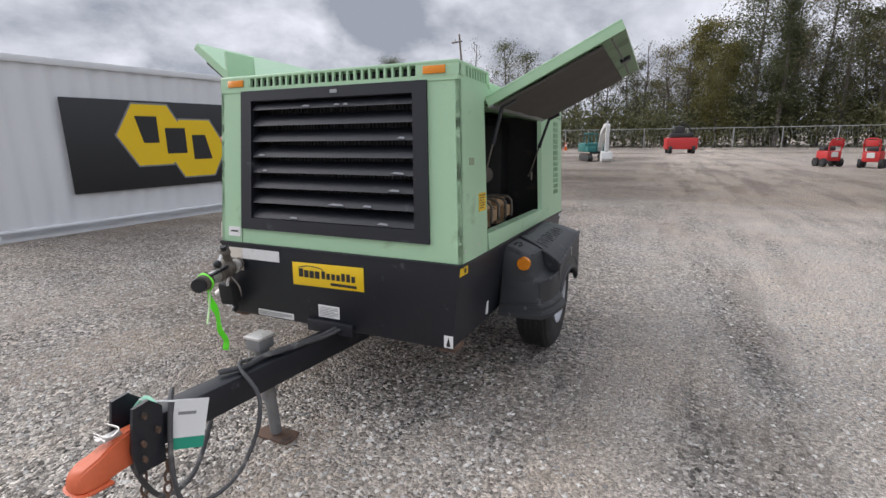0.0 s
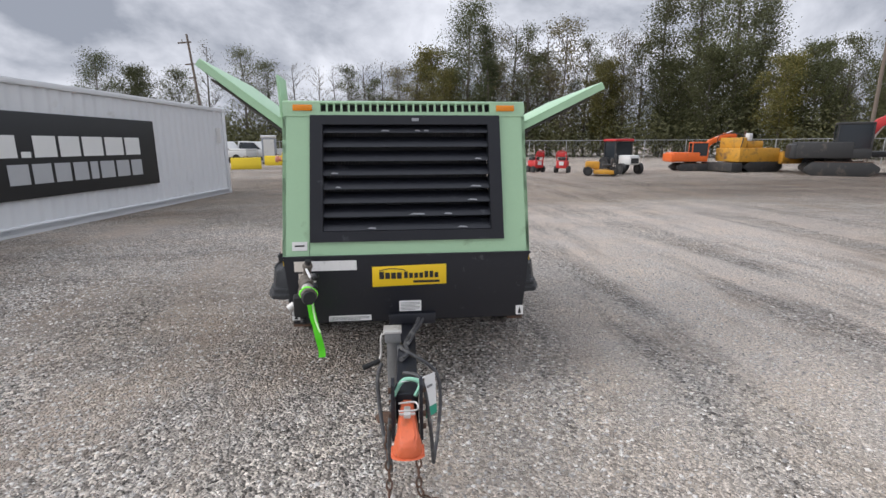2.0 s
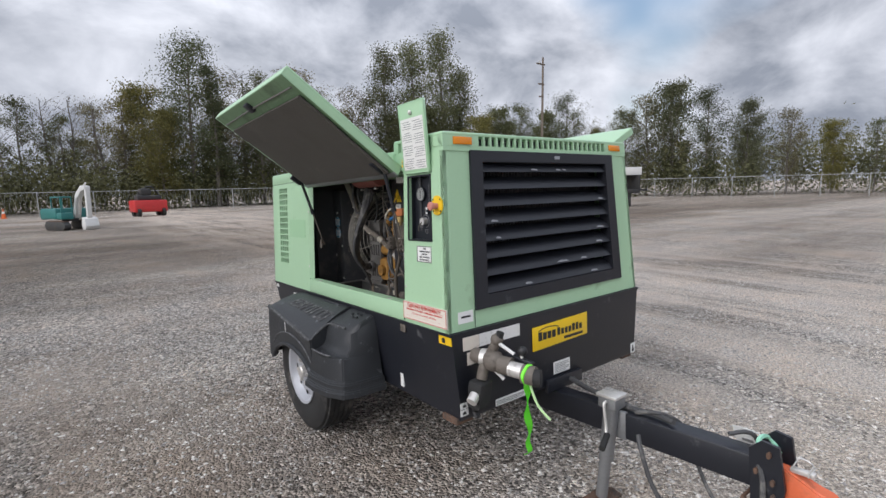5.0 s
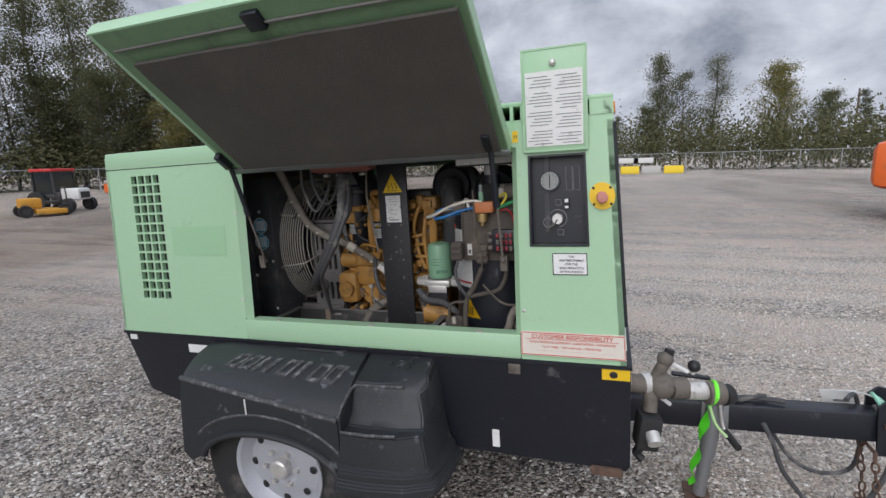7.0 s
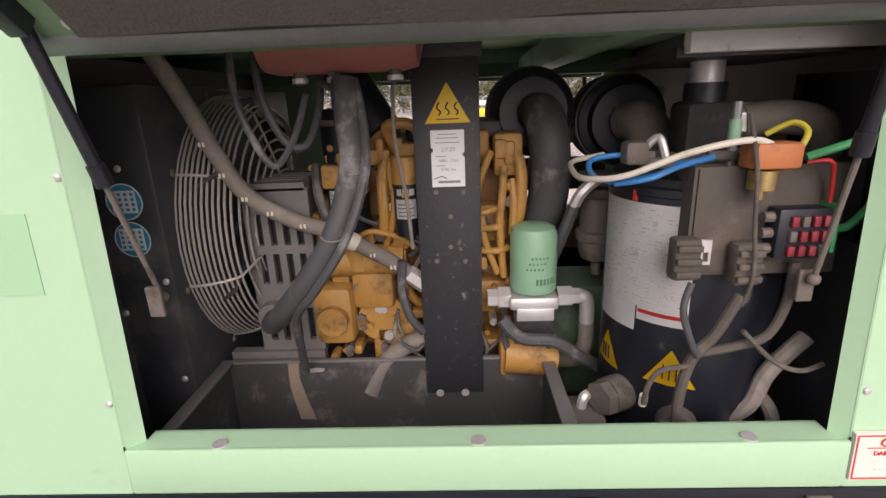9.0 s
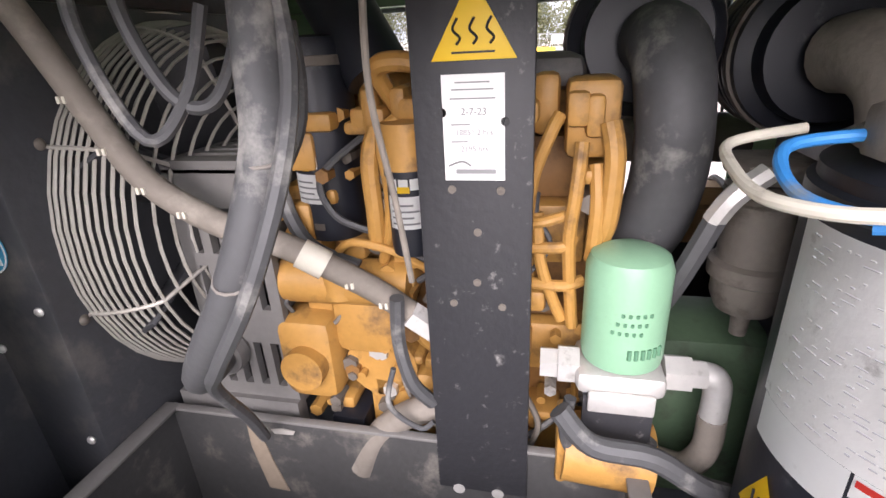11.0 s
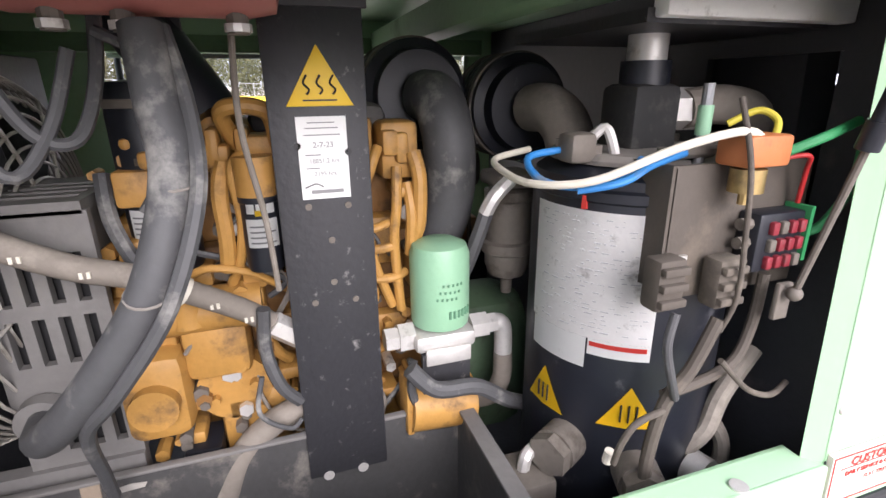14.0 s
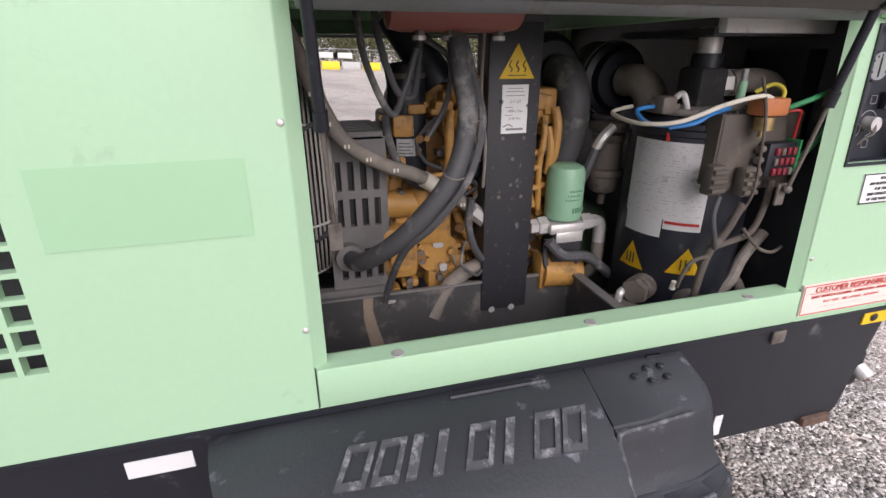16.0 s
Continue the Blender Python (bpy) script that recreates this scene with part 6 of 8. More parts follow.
# coolant bottle and hoses hanging from the roof
bm = lathe(bm_new(), [(0.02, 0), (0.056, 0.01), (0.062, 0.04), (0.062, 0.25), (0.056, 0.275), (0.02, 0.285)], pose(-0.375, 0.935, 0.672, -90, 0, 0), 24)
bott = part("coolant_bottle", bm, PINK, machine, "pink translucent coolant bottle under the roof")
for y in (1.15, 1.09, 0.985):
    part("bottle_port", rod(bm_new(), (-0.385, y, 0.62), (-0.385, y, 0.594), 0.011, 10), CAST, bott)
    part("hose_clip", rod(bm_new(), (-0.385, y, 0.604), (-0.385, y, 0.596), 0.014, 10), STEEL, bott)
hoses = (
    ("radiator_hose", [(-0.39, 1.075, 0.60), (-0.41, 1.070, 0.53), (-0.436, 1.064, 0.454), (-0.460, 1.098, 0.346), (-0.445, 1.165, 0.25), (-0.40, 1.235, 0.170), (-0.33, 1.290, 0.115), (-0.26, 1.308, 0.105)], 0.0215, HOSE),
    ("drain_hose", [(-0.385, 1.058, 0.60), (-0.41, 1.042, 0.52), (-0.455, 1.040, 0.44), (-0.482, 1.078, 0.335), (-0.465, 1.145, 0.24), (-0.42, 1.20, 0.17), (-0.35, 1.225, 0.06), (-0.315, 1.235, -0.01)], 0.0085, HOSE),
    ("braided_hose", [(-0.36, 1.42, 0.66), (-0.345, 1.385, 0.58), (-0.33, 1.345, 0.47), (-0.325, 1.30, 0.393), (-0.318, 1.22, 0.340), (-0.308, 1.15, 0.312), (-0.295, 1.10, 0.280), (-0.28, 1.03, 0.232), (-0.268, 0.965, 0.175)], 0.0165, HOSE_BROWN),
    ("oil_hose", [(-0.36, 1.235, 0.67), (-0.38, 1.225, 0.58), (-0.375, 1.195, 0.50), (-0.36, 1.16, 0.49), (-0.33, 1.14, 0.55), (-0.32, 1.13, 0.63)], 0.0075, HOSE),
    ("oil_hose", [(-0.38, 1.27, 0.66), (-0.40, 1.26, 0.56), (-0.40, 1.215, 0.46), (-0.37, 1.18, 0.50), (-0.36, 1.15, 0.58)], 0.007, HOSE),
    ("oil_hose", [(-0.34, 1.13, 0.60), (-0.34, 1.075, 0.56), (-0.33, 1.08, 0.47), (-0.33, 1.12, 0.40)], 0.0065, HOSE),
    ("lower_hose", [(-0.275, 1.10, -0.09), (-0.27, 1.065, -0.02), (-0.265, 1.01, 0.025), (-0.255, 0.94, 0.045)], 0.021, HOSE_BROWN),
    ("heater_hose", [(-0.20, 1.195, 0.43), (-0.225, 1.187, 0.36), (-0.24, 1.15, 0.285), (-0.235, 1.08, 0.25)], 0.011, HOSE),
    ("fuel_line", [(-0.33, 0.995, 0.62), (-0.335, 1.0, 0.50), (-0.33, 0.985, 0.38), (-0.31, 0.98, 0.27)], 0.004, HOSE_BROWN),
    ("wire_loom", [(-0.30, 1.005, 0.24), (-0.295, 1.01, 0.17), (-0.30, 0.995, 0.11), (-0.29, 0.97, 0.07)], 0.010, HOSE),
    ("wire_loom", [(-0.30, 1.02, 0.13), (-0.305, 1.03, 0.07), (-0.30, 0.99, 0.03), (-0.295, 0.97, 0.04)], 0.004, HOSE))
for nm, pts, r, mt in hoses:
    part(nm, tube(bm_new(), pts, r, 14 if r > 0.012 else 8), mt, machine)
part("hose_end", rod(bm_new(), (-0.277, 0.998, 0.205), (-0.268, 0.955, 0.168), 0.020, 6), STEEL, machine)
part("hose_band", rod(bm_new(), (-0.303, 1.127, 0.299), (-0.296, 1.098, 0.279), 0.0195, 14), CREAM_TUBE, machine)
for i, (y, z, x) in enumerate(((1.357, 0.497, -0.3495), (1.33, 0.437, -0.3455), (1.295, 0.389, -0.3420), (1.25, 0.358, -0.3385), (1.19, 0.329, -0.332), (1.06, 0.255, -0.3035), (1.02, 0.224, -0.2955))):
    bm = bm_new()
    for dy in (0, 0.008):
        box(bm, x - 0.001, x + 0.002, y + dy, y + dy + 0.004, z - 0.004, z + 0.004)
    part("hose_mark", bm, CREAM_TUBE, machine)
for z, y, x in ((0.454, 1.060, -0.436), (0.346, 1.098, -0.462)):
    part("cable_tie", tube(bm_new(), [(x + 0.0235 * math.cos(a), y + 0.0235 * math.sin(a), z + 0.008 * math.cos(a)) for a in np.linspace(0, 2 * math.pi, 17)[:-1]], 0.0016, 5, 1, closed=True), DUST, machine)
part("air_duct", rod(bm_new(), (-0.16, 1.05, 0.50), (-0.12, 1.15, 0.66), 0.046, 18), BLACK, machine, "black flexible air duct")
part("bracket_strip", box(bm_new(), -0.15, -0.138, 1.072, 1.11, 0.50, 0.70), POSTM, machine)

# air cleaners with elbows
for cy, cz, cx in ((0.705, 0.525, -0.10), (0.50, 0.500, -0.13)):
    ac = part("air_cleaner", lathe(bm_new(), [(0.05, 0.0), (0.078, 0.0), (0.082, 0.012), (0.082, 0.028), (0.100, 0.034), (0.103, 0.06), (0.098, 0.066), (0.098, 0.16), (0.06, 0.165)], pose(cx, cy, cz, 0, 90, 0), 36), BLACK, machine, "black round air cleaner with a rubber elbow")
    for k in range(3):
        part("rim_rib", lathe(bm_new(), [(0.097, 0.072 + 0.018 * k), (0.1015, 0.075 + 0.018 * k), (0.1015, 0.081 + 0.018 * k), (0.097, 0.084 + 0.018 * k)], pose(cx, cy, cz, 0, 90, 0), 36), BLACK, ac)
    for k, r in enumerate((0.105, 0.1045)):
        part("clamp_band", lathe(bm_new(), [(r - 0.004, 0.045 + 0.08 * k), (r, 0.047 + 0.08 * k), (r, 0.060 + 0.08 * k), (r - 0.004, 0.062 + 0.08 * k)], pose(cx, cy, cz, 0, 90, 0), 36), CAST, ac)
bm = tube(bm_new(), [(-0.11, 0.700, 0.525), (-0.155, 0.690, 0.515), (-0.180, 0.682, 0.46), (-0.180, 0.678, 0.38), (-0.165, 0.69, 0.30), (-0.13, 0.72, 0.23)], 0.045, 18)
part("intake_elbow", bm, HOSE, machine, "dusty black rubber intake pipe")
bm = tube(bm_new(), [(-0.14, 0.50, 0.50), (-0.19, 0.492, 0.50), (-0.225, 0.478, 0.47), (-0.235, 0.47, 0.41), (-0.21, 0.465, 0.33)], 0.043, 18)
part("intake_elbow", bm, HOSE_BROWN, machine, "dusty brown rubber intake elbow")

# oil filter on its head
of = part("oil_filter", lathe(bm_new(), [(0.012, 0.0), (0.049, 0.004), (0.0505, 0.012), (0.0505, 0.128), (0.045, 0.143), (0.030, 0.150), (0.004, 0.151)], pose(-0.300, 0.724, 0.175), 32), FILTER_GREEN, machine, "pale green spin-on oil filter")
bm = bm_new()
for i in range(5):
    a0 = radians(158 + i * 9)
    for k in range(3):
        z = 0.235 + 0.012 * k
        p = Vector((-0.300 + 0.0509 * math.cos(a0 + 0.1 * k), 0.724 + 0.0509 * math.sin(a0 + 0.1 * k), z))
        rod(bm, p, p + Vector((0, 0, 0.004)), 0.0022, 5)
for i in range(6):
    a0 = radians(182 + i * 9)
    p = Vector((-0.300 + 0.0508 * math.cos(a0), 0.724 + 0.0508 * math.sin(a0), 0.202))
    rod(bm, p, p + Vector((0, 0, 0.013)), 0.0026, 6)
part("print", bm, material("dark_green_print", (0.09, 0.22, 0.13), 0.6), of)
part("filter_head", box(bm_new(), -0.345, -0.26, 0.672, 0.780, 0.140, 0.172, 0.010), STEEL, of)
part("head_bracket", box(bm_new(), -0.352, -0.345, 0.685, 0.765, 0.120, 0.150, 0.003), STEEL, of)
for y0, y1, r in ((0.825, 0.802, 0.021), (0.802, 0.775, 0.026), (0.672, 0.640, 0.024), (0.645, 0.622, 0.019)):
    part("hex_fitting", rod(bm_new(), (-0.305, y0, 0.158), (-0.305, y1, 0.158), r, 6), STEEL, of)
part("elbow", tube(bm_new(), [(-0.305, 0.635, 0.158), (-0.305, 0.612, 0.155), (-0.305, 0.604, 0.135), (-0.306, 0.604, 0.085)], 0.017, 12), STEEL, of)
part("elbow_hose", tube(bm_new(), [(-0.306, 0.604, 0.095), (-0.306, 0.605, 0.04), (-0.30, 0.625, 0.0), (-0.27, 0.66, -0.02)], 0.018, 12), HOSE_BROWN, of)
part("stand", box(bm_new(), -0.345, -0.335, 0.685, 0.77, 0.05, 0.14), POSTM, of)
part("stand_loop", tube(bm_new(), [(-0.34, 0.785, 0.13), (-0.345, 0.79, 0.075), (-0.345, 0.77, 0.04), (-0.345, 0.71, 0.04), (-0.34, 0.68, 0.075)], 0.008, 8), HOSE, of)
of.matrix_basis = Matrix.Translation((0.045, 0, -0.024))
part("starter_motor", rod(bm_new(), (-0.27, 0.79, 0.005), (-0.27, 0.675, -0.005), 0.048, 22), ORANGE_ENG, machine, "amber starter motor")
part("starter_flange", box(bm_new(), -0.30, -0.24, 0.785, 0.80, -0.04, 0.06, 0.006), ORANGE_ENG, machine)
part("cross_hose", tube(bm_new(), [(-0.33, 0.80, 0.115), (-0.34, 0.76, 0.075), (-0.34, 0.69, 0.065), (-0.33, 0.63, 0.02), (-0.30, 0.58, -0.02)], 0.014, 10), HOSE, machine)

# water separator bowl
bw = part("separator_bowl", lathe(bm_new(), [(0.010, -0.03), (0.012, 0.0), (0.034, 0.010), (0.042, 0.03), (0.042, 0.052), (0.049, 0.056), (0.049, 0.074), (0.041, 0.078), (0.041, 0.150), (0.045, 0.155), (0.045, 0.170), (0.02, 0.178)], pose(-0.205, 0.574, 0.195), 26), CAST, machine, "dusty metal separator bowl")
part("bowl_head", box(bm_new(), -0.25, -0.16, 0.535, 0.615, 0.372, 0.398, 0.008), CAST, bw)
part("bowl_tee", tube(bm_new(), [(-0.25, 0.640, 0.335), (-0.255, 0.625, 0.365), (-0.25, 0.595, 0.390)], 0.013, 8), STEEL, bw)
part("bowl_hose", tube(bm_new(), [(-0.25, 0.637, 0.34), (-0.25, 0.655, 0.29), (-0.235, 0.672, 0.23), (-0.21, 0.69, 0.17)], 0.013, 8), HOSE, bw)
part("green_casing", box(bm_new(), -0.17, 0.01, 0.48, 0.69, -0.20, 0.13, 0.06), GREEN_OLD, machine, "dull green compressor casing")

settle(fixed, -0.020, 0.0, 0.020)
fixed = set(machine.children)

# upright separator tank with label and plate
TX, TY = -0.385, 0.452
tank = part("separator_tank", lathe(bm_new(), [(0.10, -0.25), (0.145, -0.245), (0.150, -0.23), (0.150, 0.398), (0.153, 0.401), (0.153, 0.413), (0.146, 0.416), (0.146, 0.428), (0.13, 0.440), (0.03, 0.446)], pose(TX, TY, 0), 44), BLACK, machine, "black upright separator tank with a white label")


def wrap(a0, a1, z0, z1, r, mat, name, label="", parent=tank):
    """A label bent round the tank."""
    bm = bm_new()
    cols = []
    for i in range(13):
        a = radians(a0 + (a1 - a0) * i / 12)
        cols.append([bm.verts.new((TX + r * math.cos(a), TY + r * math.sin(a), z)) for z in (z0, z1)])
    for c, d in zip(cols, cols[1:]):
        bm.faces.new((c[0], d[0], d[1], c[1]))
    bmesh.ops.solidify(bm, geom=bm.faces[:], thickness=0.001)
    return part(name, bm, mat, parent, label)


tl = wrap(84, 158, 0.205, 0.388, 0.1512, WORN_WHITE, "tank_label", "large scuffed white label full of fine print")
bm = bm_new()
rp = random.Random(31)
for i in range(26):
    z = 0.378 - i * 0.0064
    a = 92 + rp.uniform(0, 8)
    while a < 153:
        step = rp.uniform(0.6, 4.5)
        if rp.random() < 0.45:
            tube(bm, [(TX + 0.1524 * math.cos(radians(b)), TY + 0.1524 * math.sin(radians(b)), z) for b in (a, a + step)], rp.uniform(0.0004, 0.0009), 4, 1)
        a += step + rp.uniform(0.6, 3.0)
fp = part("fine_print", bm, PALE_INK, tl)
fp["kind"] = "stuff"
wrap(86, 125, 0.157, 0.205, 0.1513, WHITE, "tank_label_foot")
w2 = wrap(126, 158, 0.181, 0.205, 0.1513, WHITE, "tank_red_label", "white label with red lines")
wrap(127, 156, 0.195, 0.202, 0.1526, RED_INK, "print", parent=w2)


part("tank_lid", lathe(bm_new(), [(0.002, 0.447), (0.128, 0.443), (0.130, 0.449), (0.122, 0.456), (0.05, 0.460), (0.002, 0.460)], pose(TX, TY, 0), 40), DUST, tank, "dust-covered lid with bolts")
for k in range(8):
    a_ = radians(22 + 45 * k)
    part("lid_bolt", rod(bm_new(), (TX + 0.112 * math.cos(a_), TY + 0.112 * math.sin(a_), 0.455), (TX + 0.112 * math.cos(a_), TY + 0.112 * math.sin(a_), 0.468), 0.010, 6), CAST, tank)


def wrapped_triangle(ac, half, z0, z1):
    bm = bm_new()
    r = 0.1516
    def q(a, z):
        return bm.verts.new((TX + r * math.cos(radians(a)), TY + r * math.sin(radians(a)), z))
    n = 6
    left, right = [q(ac - half * (1 - i / n), z0 + (z1 - z0) * i / n) for i in range(n)], [q(ac + half * (1 - i / n), z0 + (z1 - z0) * i / n) for i in range(n)]
    mid = [q(ac, z0 + (z1 - z0) * i / n) for i in range(n + 1)]
    for i in range(n - 1):
        bm.faces.new((left[i], mid[i], mid[i + 1], left[i + 1]))
        bm.faces.new((mid[i], right[i], right[i + 1], mid[i + 1]))
    bm.faces.new((left[-1], mid[-2], mid[-1]))
    bm.faces.new((mid[-2], right[-1], mid[-1]))
    bmesh.ops.solidify(bm, geom=bm.faces[:], thickness=0.001)
    s = part("warning_triangle", bm, YELLOW, tank, "yellow triangular warning sticker")
    bm = bm_new()
    for i in (-1, 0, 1):
        a = ac + i * half * 0.25
        tube(bm, [(TX + 0.1534 * math.cos(radians(a)), TY + 0.1534 * math.sin(radians(a)), z) for z in (z0 + 0.012, z0 + 0.028, z0 + 0.04)], 0.0014, 4, 2)
    part("print", bm, INK, s)


wrapped_triangle(100, 15, 0.060, 0.130)
wrapped_triangle(151, 16.5, 0.070, 0.139)
part("red_mark", prism(bm_new(), [(-0.004, 0.390), (0.004, 0.389), (0.003, 0.408), (-0.002, 0.407)], "x", -0.1530, -0.149), RED_INK, tank).matrix_basis = pose(TX, TY, 0, 0, 0, -62)
for a, z in ((118, 0.020), (158, 0.000)):
    d = Vector((math.cos(radians(a)), math.sin(radians(a)), 0))
    c = Vector((TX, TY, z))
    part("tank_port", rod(bm_new(), c + d * 0.13, c + d * 0.185, 0.034, 16), CAST, tank)
    part("hex_plug", rod(bm_new(), c + d * 0.18, c + d * 0.205, 0.033, 6), BRASS if a > 180 else CAST, tank)
part("sight_glass", lathe(bm_new(), [(0.028, 0), (0.028, 0.03), (0.020, 0.03), (0.018, 0.024)], pose(TX - 0.145, TY - 0.045, -0.02, 0, -90, 14), 18), STEEL, tank)
part("solenoid", box(bm_new(), -0.50, -0.42, 0.62, 0.69, -0.08, -0.01, 0.008), CAST, machine)
part("solenoid_cap", tube(bm_new(), [(-0.46, 0.66, -0.02), (-0.46, 0.655, 0.01), (-0.45, 0.64, 0.012)], 0.010, 8), STEEL, machine)
# bracket plate with valve block, fuse box and plugs
pl = part("bracket_plate", box(bm_new(), -0.528, -0.520, 0.295, 0.520, 0.285, 0.455, 0.003), PLATE, machine, "brown dusty bracket plate carrying valves and fuses")
part("plate_flange", box(bm_new(), -0.528, -0.40, 0.515, 0.522, 0.30, 0.455), PLATE, pl)
part("valve_block", box(bm_new(), -0.572, -0.525, 0.398, 0.462, 0.454, 0.490, 0.005), COPPER, pl, "orange valve block")
part("valve_cap", rod(bm_new(), (-0.555, 0.44, 0.452), (-0.555, 0.44, 0.425), 0.019, 16), BRASS, pl)
part("valve_tip", rod(bm_new(), (-0.555, 0.44, 0.428), (-0.555, 0.44, 0.410), 0.006, 8), BRASS, pl)
fb = part("fuse_box", box(bm_new(), -0.560, -0.528, 0.335, 0.410, 0.320, 0.395, 0.004), BLACK, pl, "black fuse box with red fuses")
for i in range(4):
    for j in range(3):
        part("fuse", box(bm_new(), -0.567, -0.558, 0.3395 + i * 0.015, 0.3495 + i * 0.015, 0.325 + j * 0.022, 0.341 + j * 0.022, 0.002), FUSE if (i + j) % 4 else CAST, fb)
part("terminal_strip", box(bm_new(), -0.565, -0.53, 0.329, 0.335, 0.33, 0.40), GRN_TUBE, fb)
for j in range(3):
    part("screw_lug", rod(bm_new(), (-0.545, 0.408, 0.333 + j * 0.024), (-0.545, 0.425, 0.333 + j * 0.024), 0.008, 8), CAST, fb)
part("clip", plate_with_hole(bm_new(), "x", -0.534, -0.529, (0.487, 0.503, 0.305, 0.345), [(0.491, 0.499, 0.310, 0.325)]), STEEL, pl)
for y, z in ((0.535, 0.325), (0.445, 0.315)):
    bm = box(bm_new(), -0.565, -0.535, y - 0.02, y + 0.02, z - 0.035, z + 0.03, 0.006)
    for k in range(3):
        box(bm, -0.572, -0.56, y - 0.018, y + 0.018, z - 0.028 + k * 0.02, z - 0.018 + k * 0.02, 0.002)
    part("wire_plug", bm, LOOM, pl, "grimy dark wiring plug")
pl.matrix_basis = Matrix.Translation((-0.018, 0.012, 0))
# riser with hose at the tank's top
part("riser_block", box(bm_new(), -0.43, -0.35, 0.421, 0.501, 0.44, 0.545, 0.012), RUBBER, machine)
part("riser_pipe", rod(bm_new(), (-0.39, 0.458, 0.545), (-0.39, 0.458, 0.63), 0.027, 18), STEEL, machine)
part("riser_collar", rod(bm_new(), (-0.39, 0.458, 0.535), (-0.39, 0.458, 0.575), 0.034, 18), BLACK, machine)
part("discharge_fitting", rod(bm_new(), (-0.40, 0.425, 0.51), (-0.41, 0.375, 0.51), 0.030, 6), STEEL, machine)
part("discharge_hose", tube(bm_new(), [(-0.41, 0.40, 0.51), (-0.42, 0.34, 0.515), (-0.42, 0.28, 0.50), (-0.40, 0.25, 0.45)], 0.028, 16), HOSE_BROWN, machine, "brown dusty discharge hose")
part("push_valve", rod(bm_new(), (-0.515, 0.468, 0.485), (-0.515, 0.468, 0.520), 0.009, 12), FILTER_GREEN, machine)
part("tee_fitting", rod(bm_new(), (-0.518, 0.505, 0.466), (-0.518, 0.452, 0.466), 0.0085, 10), CAST, machine)
part("tee_stem", rod(bm_new(), (-0.515, 0.468, 0.450), (-0.515, 0.468, 0.545), 0.0065, 10), GALV, machine)
part("lever_valve", box(bm_new(), -0.44, -0.40, 0.56, 0.60, 0.445, 0.485, 0.008), CAST, machine)
part("lever_pipe", tube(bm_new(), [(-0.42, 0.565, 0.47), (-0.43, 0.545, 0.49), (-0.44, 0.535, 0.46), (-0.44, 0.53, 0.435)], 0.007, 8), STEEL, machine)
